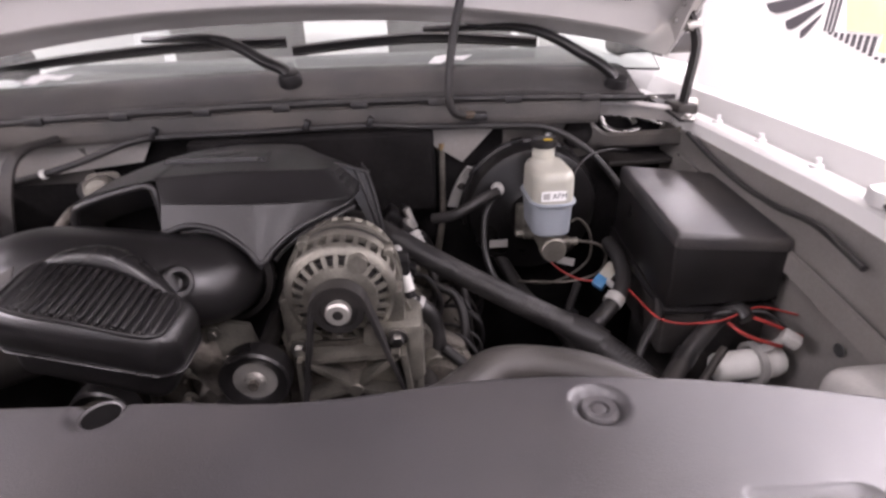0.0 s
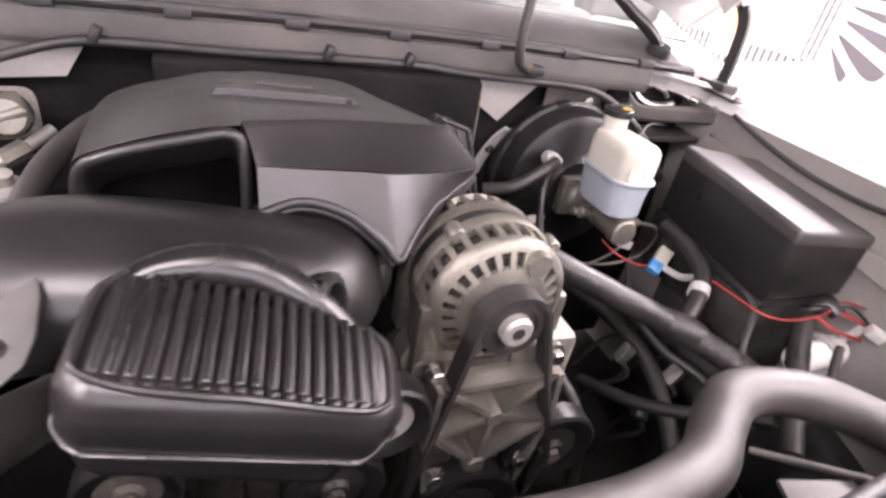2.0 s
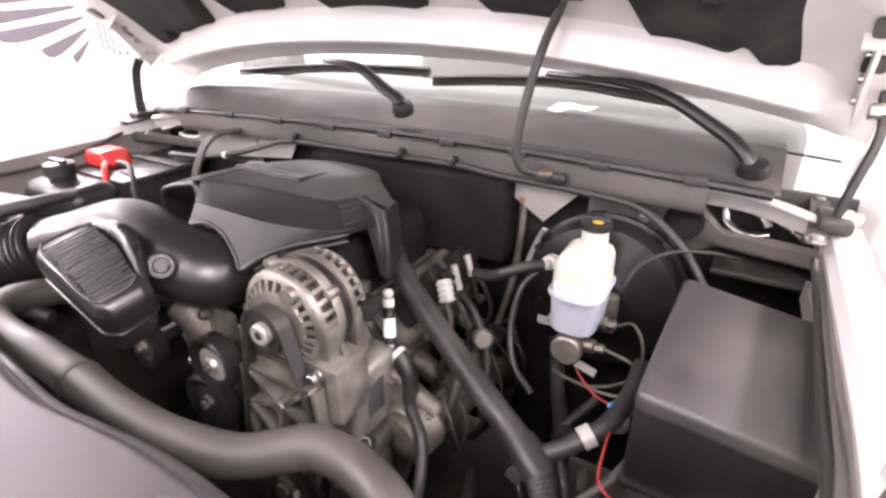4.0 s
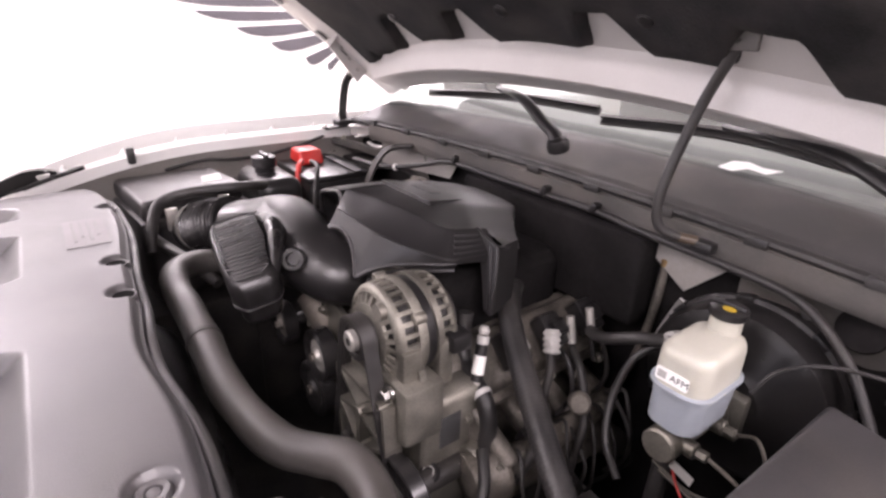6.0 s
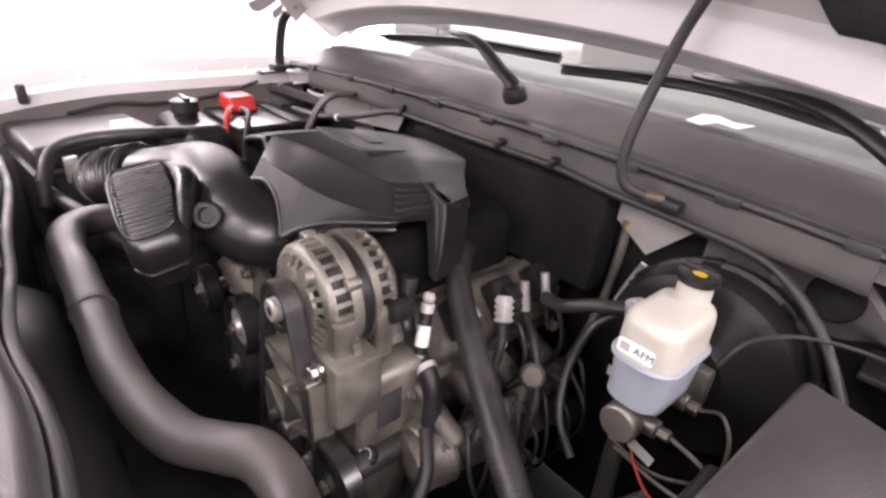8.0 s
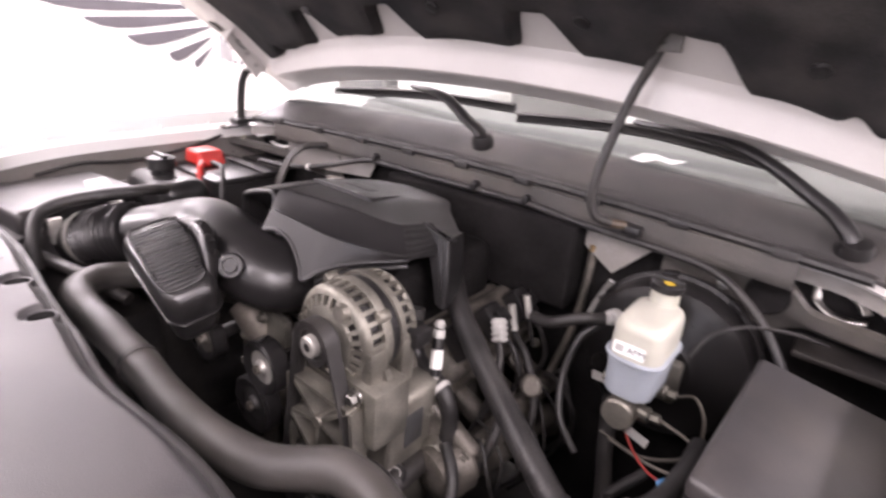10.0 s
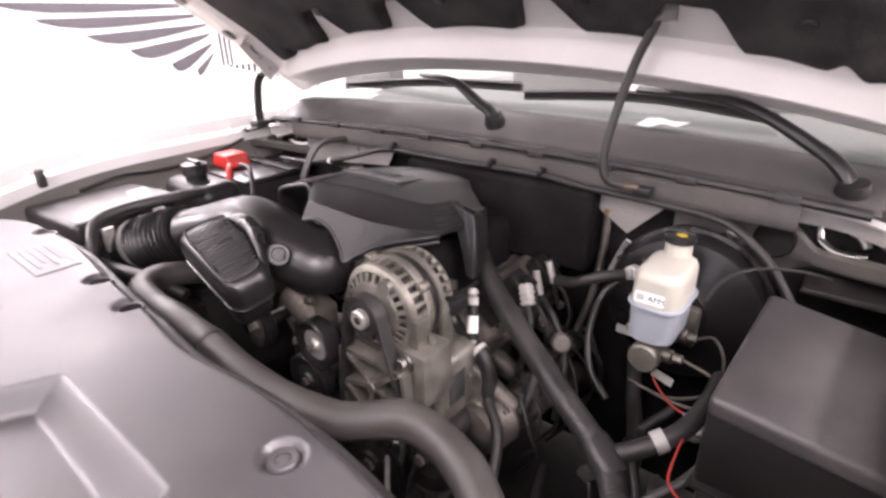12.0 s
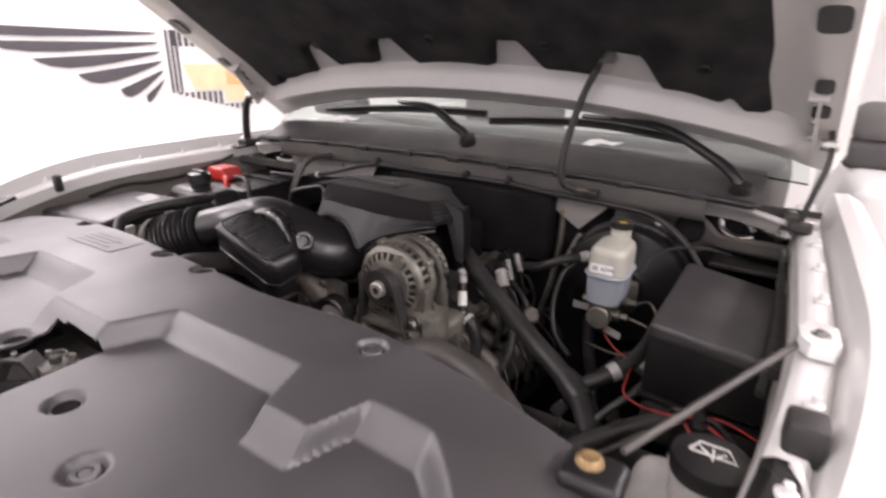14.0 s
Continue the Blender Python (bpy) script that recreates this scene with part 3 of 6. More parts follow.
def pad_edge(x):
    e = 0.118
    for n, w, wl, wr in NOTCH:
        off = abs(x - n) - w
        e += 0.097 * (1 - smooth01(off / (wl if x < n else wr)))
    e += 0.03 * math.exp(-((abs(x) - 0.6) / 0.016) ** 2)
    e += 0.006 * math.cos(x * 21) - 0.025 * smooth01((abs(x) - 0.5) / 0.12)
    return e


def pad(u, v):
    x = -0.735 + 1.42 * u
    d0 = pad_edge(x)
    d = d0 + (1.19 - d0) * v
    tuft = 0.012 * math.exp(-((v * 8) % 2 - 1) ** 2 * 6) * 0.3
    edge = smooth01(min(v * 24, u * 18, (1 - u) * 18))
    n = noise.noise(Vector((x * 5, d * 5, 1))) * 0.006
    return hood_edge(x) + RISE * d + DOWN * (-0.022 + 0.034 * edge + n - tuft)


part("liner", sheet(pad, 260, 60, 0.004), M_PAD, hood, "black felt liner with a scalloped edge")
for x, d in ((-0.5, 0.5), (-0.2, 0.5), (0.13, 0.5), (0.5, 0.5), (-0.35, 0.24), (0.0, 0.24), (0.27, 0.24), (0.56, 0.24)):
    at = hood_edge(x) + RISE * d + DOWN * 0.01
    part("liner_clip", lathe([(0, 0.006), (0.011, 0.004), (0.012, 0), (0.006, -0.01)], at, DOWN, 16), M_BLACK, hood)
part("front_brace", sheet(lambda u, v: hood_edge(-0.74 + 1.48 * u) + RISE * (1.2 + 0.12 * v) + DOWN * (0.004 + 0.03 * math.sin(math.pi * v)), 40, 10, 0.003), M_HOOD, hood, "silver front brace of the bonnet")
part("hose_bracket", box((0.332, 0.57, 1.462), (0.376, 0.578, 1.496), 0.002), M_PRIMER, hood, "small grey bracket")


def hinge(s):
    base = strip([(s * 0.742, 0.53, 1.187), (s * 0.752, 0.62, 1.19), (s * 0.756, 0.7, 1.193)], (1, 0, 0), 0.024, 0.005)
    h = part("hinge", base, M_DARK, hood, "black steel hinge on the fender rail")
    part("arm", strip([(s * 0.765, 0.6, 1.195), (s * 0.772, 0.605, 1.24), (s * 0.785, 0.622, 1.3), (s * 0.785, 0.64, 1.33), (s * 0.78, 0.655, 1.355)], (0, 1, 0), 0.022, 0.008, smooth=True), M_DARK, h, "bent black hinge arm")
    part("hood_plate", strip([(s * 0.758, 0.665, 1.325), (s * 0.752, 0.62, 1.375), (s * 0.748, 0.575, 1.425)], (0, 0.74, 0.67), 0.046, 0.005), M_HOOD, h, "silver hinge plate on the bonnet")
    part("plate_flange", strip([(s * 0.745, 0.59, 1.45), (s * 0.745, 0.556, 1.413)], (1, 0, 0), 0.03, 0.004), M_HOOD, h)
    for q in (0.2, 0.5, 0.8):
        part("plate_bolt", lathe([(0, 0.005), (0.005, 0.005), (0.006, 0)], Vector((s * 0.757, 0.665, 1.325)).lerp(Vector((s * 0.747, 0.575, 1.425)), q) - Vector((s * 0.003, 0, 0)), (-s, 0, 0), 12), M_STEEL, h)
    for y, z in ((0.64, 1.335), (0.605, 1.2)):
        part("pivot", rod((s * 0.768, y, z), (s * 0.795, y, z), 0.011), M_STEEL, h)
    part("foot", box((s * 0.766 - 0.02, 0.575, 1.185), (s * 0.766 + 0.02, 0.64, 1.205), 0.006), M_DARK, h)
    for y in (0.53, 0.7):
        bolt((s * (0.742 + (y - 0.53) * 0.08), y, 1.19), (0, 0, 1), 0.008, 0.008, h)
    return h


hinge(1).location.x -= 0.03
hinge(-1)

# ---- radiator cover ----
cover = thing("radiator_cover", (0, -0.25, 1.15), "broad grey plastic radiator cover with stepped panels and push fasteners", "radiator cover")
FAST = [(0.331, -0.113), (-0.012, -0.085), (-0.118, -0.08), (-0.4, -0.06), (0.125, -0.338), (0.233, -0.372), (-0.064, -0.31), (-0.18, -0.35), (-0.369, -0.31), (-0.44, -0.27)]


def cover_back(x):
    return -0.068 + 0.022 * smooth01((-x - 0.02) / 0.3) - 0.32 * max(0, x - 0.2) ** 2 - 0.014 * math.exp(-((x - 0.13) / 0.1) ** 2) - 0.9 * max(0, -x - 0.44) ** 2


def cover_front(x):
    return -0.475 + 0.35 * x * x


def ramp(t):
    """A straight ramp from 0 to 1 with slightly rounded ends."""
    return 0.75 * min(1.0, max(0.0, t)) + 0.25 * smooth01(t)


def step_line(x):
    """Where the raised rear part of the cover ends towards the front."""
    y = -0.2
    y -= 0.068 * ramp((0.102 - abs(x + 0.02)) / 0.037)
    y -= 0.064 * ramp((0.05 - abs(abs(x) - 0.342)) / 0.022)
    y -= 0.12 * ramp((abs(x) - 0.46) / 0.12)
    return y


def cover_z(x, y):
    z = 1.13 - 0.05 * (x / 0.62) ** 4 * 0.4 + 0.008 * (1 - (x / 0.6) ** 2)
    z += 0.026 * ramp((y - step_line(x)) / 0.032 + 0.5)
    z -= 0.014 * smooth01((y - (cover_back(x) - 0.012)) / 0.012)
    z -= 0.03 * smooth01((-0.435 + 0.35 * x * x - y) / 0.04)
    for a, b in FAST:
        d = math.hypot(x - a, y - b)
        if d < 0.03:
            z -= 0.008 * smooth01((0.0205 - d) / 0.008)
    return z


def cover_at(u, v):
    x = -0.6 + 1.22 * u
    y = cover_front(x) + (cover_back(x) - cover_front(x)) * v
    return Vector((x, y, cover_z(x, y)))


def cover_keep(u, v):
    p = cover_at(u, v)
    if -0.045 < p.x < 0.06 and -0.4 < p.y < -0.268:
        return False
    return True


part("panel", sheet(cover_at, 400, 150, 0.003, cover_keep), M_COVER, cover)
for k, (a, b) in enumerate(FAST):
    z = cover_z(a, b)
    if k in (0, 5):
        part("fastener", lathe([(0, 0.0035), (0.005, 0.003), (0.0062, 0.0015), (0.0068, 0.004), (0.0115, 0.0045), (0.0135, 0.002), (0.0145, -0.002), (0.0145, -0.006)], (a, b, z + 0.0005), (0, 0, 1), 26), M_COVER, cover, "grey push fastener flush in its recess")
    else:
        # Flat black disc: the hole's deep shade is put into its colour.
        part("fastener_hole", lathe([(0, 0.0012), (0.0125, 0.0012), (0.014, 0.0005), (0.0145, -0.002)], (a, b, z), (0, 0, 1), 26), M_MAT, cover, "flat black disc for the shade in a fastener hole")
        part("hole_rim", lathe([(0.0125, 0.0014), (0.0138, 0.0026), (0.0152, 0.0022), (0.016, -0.002)], (a, b, z), (0, 0, 1), 26), M_COVER, cover)
part("edge_seal", sweep([(x, cover_back(x) + 0.005, cover_z(x, cover_back(x)) - 0.012) for x in [-0.58 + 0.04 * k for k in range(30)]], 0.007, 10, 3), M_RUBBER, cover, "black seal along the rear edge")
part("label", sheet(lambda u, v: Vector((-0.325 + 0.135 * u, -0.13 + 0.055 * v, cover_z(-0.325 + 0.135 * u, -0.13 + 0.055 * v) + 0.0012)), 8, 4, 0.0006), M_PRINT, cover, "faint grey printed label")
for k in range(4):
    x1, y1 = 0.1 - 0.02 * (k % 2), -0.12 + 0.0105 * k
    part("print_bar", sheet(lambda u, v: Vector((-0.312 + x1 * u, y1 + 0.004 * v, cover_z(-0.312 + x1 * u, y1) + 0.0022)), 6, 1, 0.0004), M_COVER, cover, "line of small print")

latch = thing("bonnet_latch", (0, -0.36, 1.07), "dark steel bonnet latch below the cover's opening", "latch")
bm = box((-0.07, -0.45, 1.08), (0.08, -0.28, 1.09), 0.003)
part("base_plate", bm, M_DARK, latch)
part("striker_fork", strip([(-0.03, -0.37, 1.09), (-0.02, -0.36, 1.13), (0.0, -0.35, 1.135), (0.02, -0.34, 1.1)], (0, 1, 0), 0.02, 0.006), M_DARK, latch)
part("lever", strip([(-0.05, -0.42, 1.1), (0.02, -0.41, 1.115), (0.07, -0.4, 1.11)], (0, 0, 1), 0.02, 0.005), M_BLACK, latch)
part("spring", sweep([(0.0 + 0.008 * math.cos(k * 0.9), -0.32 + 0.008 * math.sin(k * 0.9), 1.09 + 0.0009 * k) for k in range(40)], 0.0018, 6, 2), M_PRIMER, latch)
for a, c, m_ in (((-0.045, -0.4, 1.1), (0.055, -0.33, 1.104), M_DARK), ((-0.04, -0.375, 1.112), (0.05, -0.31, 1.118), M_PRIMER), ((-0.02, -0.43, 1.105), (0.05, -0.385, 1.11), M_DARK)):
    part("cross_bar", strip([a, c], (0, 0.3, 1), 0.018, 0.005), m_, latch)
for k, x in enumerate((-0.025, -0.012, 0.001, 0.03)):
    part("pin", rod((x, -0.36 + 0.012 * k, 1.09), (x + 0.003, -0.355 + 0.012 * k, 1.135), 0.0035), M_PRIMER, latch)
part("pawl", prism([(-0.015, -0.012), (0.014, -0.016), (0.02, 0.004), (0.006, 0.016), (-0.012, 0.012)], (0.018, -0.335, 1.118), (1, 0, 0), (0, 1, 0), 0.008, 0.002), M_PRIMER, latch, "grey latch pawl")
part("pawl_pivot", rod((0.02, -0.332, 1.12), (0.02, -0.332, 1.134), 0.006), M_DARK, latch)
part("cable", sweep([(-0.04, -0.42, 1.108), (-0.01, -0.43, 1.122), (0.03, -0.42, 1.125), (0.052, -0.39, 1.115), (0.06, -0.33, 1.1)], 0.004, 8), M_RUBBER, latch)
bolt((0.03, -0.31, 1.09), (0, 0, 1), 0.008, 0.012, latch, M_DARK)
bolt((-0.04, -0.3, 1.09), (0, 0, 1), 0.008, 0.012, latch, M_DARK)
latch.location += Vector((0.004, 0.028, 0.004))

# radiator and fan shroud under and behind the cover
rad = thing("radiator", (0, -0.12, 0.8), "black radiator with a plastic fan shroud", "radiator")
part("core", box((-0.45, -0.2, 0.55), (0.45, -0.15, 1.05), 0.005), M_DARK, rad)
part("header_tank", box((-0.5, -0.21, 1.03), (0.5, -0.13, 1.09), 0.02, 3), M_BLACK, rad)


def shroud(u, v):
    x = -0.5 + 1.0 * u
    z = 1.07 - 0.5 * v
    c = math.hypot(x + 0.05, z - 0.78)
    return Vector((x, -0.1 + 0.08 * smooth01(1 - abs(c - 0.24) / 0.08), z))


part("fan_shroud", sheet(shroud, 40, 24, 0.004), M_BLACK, rad, "black fan shroud")

# ---- upper radiator hose ----
uph = thing("radiator_hose", (0.1, 0, 1.08), "thick dark grey rubber radiator hose curving behind the cover", "hose")
UP = [(-0.2, 0.26, 0.99), (-0.245, 0.2, 1.015), (-0.285, 0.13, 1.04), (-0.295, 0.06, 1.055), (-0.26, 0.014, 1.062), (-0.19, -0.001, 1.065), (-0.1, -0.002, 1.066), (0.0, -0.004, 1.062), (0.09, -0.006, 1.052), (0.165, 0.002, 1.046), (0.222, 0.018, 1.042), (0.257, 0.043, 1.043), (0.292, 0.064, 1.048), (0.34, 0.067, 1.045), (0.395, 0.05, 1.04), (0.445, 0.016, 1.032), (0.49, -0.035, 1.02), (0.52, -0.09, 1.0)]
part("hose", sweep(UP, lambda f, d: 0.0228 + 0.0005 * math.sin(d * 60), 24, 10), M_HOSE, uph)
for q, w in (((-0.005, -0.004, 1.062), (1, 0.02, -0.04)),):
    part("clamp", lathe([(0.022, -0.004), (0.0252, -0.004), (0.0252, 0.004), (0.022, 0.004)], q, w, 28), M_DARK, uph, "thin dark clamp ring")

# second hose, braided, running from the engine to the junction
h2 = thing("heater_hose", (0.3, 0.34, 0.96), "black corrugated heater hose across the bay", "hose")
H2 = [(0.06, 0.54, 1.03), (0.11, 0.475, 1.055), (0.165, 0.418, 1.054), (0.225, 0.38, 1.03), (0.305, 0.338, 0.998), (0.385, 0.297, 0.968), (0.462, 0.257, 0.94), (0.505, 0.2, 0.928), (0.535, 0.14, 0.915)]
part("hose", sweep(H2, lambda f, d: 0.0185 + (0.0004 * math.sin(d * 1000) if f > 0.42 else 0.0), 16, 46), M_RUBBER, h2)
part("branch", sweep([(0.458, 0.258, 0.94), (0.5, 0.282, 0.962), (0.535, 0.315, 0.985), (0.55, 0.37, 1.0), (0.552, 0.43, 1.005)], 0.0125, 14, 12), M_RUBBER, h2)
part("band", lathe([(0.0125, -0.008), (0.015, -0.008), (0.015, 0.008), (0.0125, 0.008)], (0.516, 0.296, 0.972), (0.7, 0.62, 0.42), 20), M_GREYPL, h2, "pale tape band")
part("junction", lathe([(0, -0.03), (0.02, -0.03), (0.023, -0.01), (0.023, 0.01), (0.02, 0.03), (0, 0.03)], (0.462, 0.257, 0.94), (0.75, -0.6, -0.2), 18), M_RUBBER, h2)

# ---- intake: resonator, duct, bellows, air cleaner ----
duct = thing("intake_duct", (-0.2, 0.2, 1.1), "glossy black air intake duct bending into the throttle", "intake duct")
DU = [(-0.352, 0.148, 1.1), (-0.315, 0.172, 1.111), (-0.275, 0.192, 1.12), (-0.225, 0.203, 1.126), (-0.165, 0.203, 1.122), (-0.105, 0.203, 1.112), (-0.06, 0.222, 1.095), (-0.045, 0.28, 1.082)]
part("tube", sweep(DU, lambda f, d: 0.05 + 0.014 * smooth01((f - 0.1) / 0.3), 36, 14, flat=0.82), M_GLOSS, duct)
part("port", lathe([(0.01, -0.02), (0.012, 0.0), (0.012, 0.018), (0.019, 0.019), (0.019, 0.032), (0.0165, 0.034), (0.0115, 0.034), (0.01, 0.02), (0, 0.02)], (-0.076, 0.164, 1.122), (0.8, -0.5, 0.35), 24), M_GLOSS, duct, "short round port on the duct")
part("collar", lathe([(0.06, 0), (0.068, 0.002), (0.068, 0.014), (0.062, 0.016)], (-0.045, 0.25, 1.082), (0.1, 1, -0.1), 36), M_RUBBER, duct)
part("collar_clamp", box((0.0, 0.255, 1.06), (0.02, 0.275, 1.085), 0.003), M_ZINC, duct, "steel clamp screw")
BL = [(-0.465, 0.105, 1.062), (-0.41, 0.122, 1.082), (-0.352, 0.148, 1.1)]
part("bellows", sweep(BL, lambda f, d: 0.048 + 0.005 * math.sin(d * 2 * math.pi / 0.0115), 30, 60), M_GLOSS, duct, "ribbed black bellows")
part("bellows_clamp", lathe([(0.049, -0.005), (0.0525, -0.005), (0.0525, 0.005), (0.049, 0.005)], (-0.466, 0.1045, 1.0615), (0.9, 0.3, 0.3), 36), M_ZINC, duct, "bright steel clamp ring")
part("inlet", sweep([(-0.57, 0.12, 1.03), (-0.515, 0.1, 1.045), (-0.465, 0.105, 1.062)], 0.046, 28, 8), M_GLOSS, duct)

res = thing("resonator_box", (-0.15, 0.135, 1.08), "glossy black resonator box with ribbed lid on the intake duct", "resonator")
MR = pose(-0.112, 0.096, 1.132, 12, 13.5, -5) @ Matrix.Diagonal((1.02, 1.05, 1.1, 1))


def taper(bm):
    for v in bm.verts:
        v.co.y = v.co.y * (1 - 0.18 * max(0, v.co.x) / 0.09) - 0.012 * max(0, v.co.x) / 0.09
        e = min(1.0, abs(v.co.x) / 0.09)
        v.co.z -= 0.007 * e * e
        if v.co.y < 0:
            v.co.y *= 1 - 0.3 * e ** 4
    bm.transform(MR)
    return bm


part("body", taper(box((-0.08, -0.036, -0.072), (0.08, 0.038, -0.018), 0.018, 4)), M_GLOSS, res)
part("lid", taper(box((-0.086, -0.046, -0.03), (0.094, 0.046, 0.024), 0.02, 6)), M_GLOSS, res)
part("seam", taper(loft([((0.004, 0, -0.0232), rounded(0.1795, 0.0915, 0.0195)), ((0.004, 0, -0.0226), rounded(0.1815, 0.0935, 0.0205)), ((0.004, 0, -0.0206), rounded(0.1815, 0.0935, 0.0205)), ((0.004, 0, -0.02), rounded(0.1795, 0.0915, 0.0195))])), M_GLOSS, res)
part("lid_rim", taper(sweep([(-0.068, 0.036, 0.0235), (-0.077, 0.02, 0.0235), (-0.078, -0.018, 0.0235), (-0.072, -0.031, 0.0235), (-0.03, -0.036, 0.0235), (0.05, -0.035, 0.0235), (0.072, -0.032, 0.0235), (0.078, -0.02, 0.0235), (0.078, 0.02, 0.0235), (0.068, 0.034, 0.0235)], 0.0022, 8, 8)), M_GLOSS, res)
for k in range(18):
    x = -0.069 + 0.0081 * k
    part("rib", taper(box((x - 0.0027, -0.029, 0.02), (x + 0.0027, 0.034, 0.0246), 0.002, 3)), M_GLOSS, res)
    part("rib_end", taper(box((x - 0.003, -0.0335, 0.0195), (x + 0.003, -0.0285, 0.0252), 0.002, 2)), M_GLOSS, res)
part("back_shoulder", taper(sweep([(-0.076, 0.024, 0.006), (-0.058, 0.044, 0.015), (-0.02, 0.052, 0.019), (0.03, 0.048, 0.014), (0.08, 0.036, 0.002)], lambda f, d: 0.006 + 0.009 * math.sin(math.pi * f), 16, 10)), M_GLOSS, res)
part("neck", sweep([MR @ Vector((-0.03, 0.01, -0.02)), MR @ Vector((-0.035, 0.05, -0.022)), MR @ Vector((-0.04, 0.095, -0.035))], 0.036, 20, 6, flat=0.7), M_GLOSS, res)

tab = thing("bracket_plate", (-0.25, 0.12, 1.12), "rounded black steel bracket plate with one bolt", "bracket")
bm = prism([(-0.03, -0.042), (-0.012, -0.052), (0.012, -0.05), (0.026, -0.036), (0.03, -0.01), (0.026, 0.03), (0.02, 0.05), (-0.005, 0.03), (-0.03, 0.0)], (-0.247, 0.115, 1.13), (1, 0.1, 0.05), (0.1, 0.85, 0.5), 0.004, 0.0012)
for v in bm.verts:
    v.co = Vector((-0.232, 0.126, 1.146)) + (v.co - Vector((-0.247, 0.115, 1.13))) * 0.6
part("plate", bm, M_PRIMER, tab, "grey steel tab")
part("stay", strip([(-0.252, 0.155, 1.148), (-0.247, 0.17, 1.12), (-0.242, 0.175, 1.07)], (1, 0, 0), 0.03, 0.004), M_BLACK, tab)
bolt((-0.232, 0.117, 1.143), (0, -0.45, 0.85), 0.004, 0.004, tab, M_DARK)

air = thing("air_cleaner", (-0.56, 0.1, 1.03), "black air cleaner box with a pale label on its lid", "air cleaner")
AIR = [(-0.5, 0.005), (-0.565, 0.232), (-0.735, 0.205), (-0.73, -0.02)]


def slab(quad, z0, z1, grow, bevel, seg=3):
    b2 = bmesh.new()
    cx, cy = sum(q[0] for q in quad) / 4, sum(q[1] for q in quad) / 4
    lo = [b2.verts.new((x + (x - cx) * grow, y + (y - cy) * grow, z0)) for x, y in quad]
    hi = [b2.verts.new((x + (x - cx) * grow, y + (y - cy) * grow, z1)) for x, y in quad]
    b2.faces.new(lo[::-1])
    b2.faces.new(hi)
    for k in range(4):
        b2.faces.new((lo[k], lo[(k + 1) % 4], hi[(k + 1) % 4], hi[k]))
    bmesh.ops.bevel(b2, geom=b2.edges[:], offset=bevel, segments=seg, profile=0.5, affect="EDGES")
    return b2


part("base", slab(AIR, 0.88, 1.07, -0.03, 0.015), M_BOX, air)
part("lid", slab(AIR, 1.075, 1.12, 0.0, 0.012, 4), M_BOX, air)
part("lid_rim", slab(AIR, 1.066, 1.077, 0.06, 0.003, 2), M_BOX, air)
part("label", prism([(0, 0), (0.06, -0.012), (0.05, 0.035), (-0.01, 0.045)], (-0.65, 0.16, 1.1203), (1, 0, 0), (0, 1, 0), 0.0006), M_GREYPL, air, "pale label")
for q in ((-0.505, 0.06), (-0.545, 0.18)):
    part("clip", box((q[0] - 0.004, q[1] - 0.012, 1.05), (q[0] + 0.008, q[1] + 0.012, 1.1), 0.003), M_ZINC, air)
part("side_hose", sweep([(-0.42, 0.0, 1.04), (-0.45, 0.012, 1.085), (-0.49, 0.04, 1.118), (-0.49, 0.1, 1.132), (-0.47, 0.2, 1.135), (-0.5, 0.275, 1.12)], 0.012, 14), M_RUBBER, air)
part("lower_hose", sweep([(-0.53, 0.01, 1.06), (-0.47, 0.012, 1.055), (-0.4, 0.03, 1.05), (-0.33, 0.05, 1.045), (-0.26, 0.08, 1.02)], 0.011, 14), M_RUBBER, air)

tank = thing("coolant_tank", (-0.6, 0.31, 1.08), "black coolant tank with a round screw cap", "coolant tank")
bm = box((-0.69, 0.262, 0.95), (-0.5, 0.37, 1.135), 0.03, 4)
part("body", bm, M_BLACK, tank)
part("neck", lathe([(0.024, 0), (0.024, 0.02)], (-0.596, 0.309, 1.13), (0, 0, 1), 20), M_BLACK, tank)
bm = lathe([(0, 0.026), (0.02, 0.026), (0.028, 0.022), (0.029, 0.0), (0.024, -0.004)], (-0.596, 0.309, 1.148), (0, 0, 1), 28)
box((-0.622, 0.303, 1.172), (-0.57, 0.315, 1.18), 0.003, 2, bm)
part("cap", bm, M_BLACK, tank, "ribbed black screw cap")

tank.location += Vector((0.026, -0.02, 0.0))

bat = thing("battery", (-0.64, 0.46, 1.0), "black battery with a red terminal cover", "battery")
part("case", box((-0.74, 0.385, 0.9), (-0.53, 0.55, 1.1), 0.008, 3), M_BLACK, bat)
part("top", box((-0.745, 0.38, 1.095), (-0.525, 0.555, 1.112), 0.006), M_BLACK, bat)
part("hold_down", strip([(-0.745, 0.52, 1.112), (-0.635, 0.515, 1.116), (-0.525, 0.52, 1.112)], (0, 1, 0), 0.022, 0.004, smooth=True), M_DARK, bat, "dark hold-down bar")
bm = box((-0.735, 0.415, 1.112), (-0.645, 0.48, 1.15), 0.008, 3)
for v in bm.verts:
    if v.co.z > 1.13:
        v.co.x += (v.co.x + 0.69) * -0.25
part("terminal_cover", bm, M_RED, bat, "bright red terminal cover")
part("red_cable", sweep([(-0.635, 0.41, 1.13), (-0.605, 0.39, 1.125), (-0.585, 0.375, 1.09), (-0.58, 0.37, 1.05)], 0.0075, 12), M_RED, bat, "red battery cable")
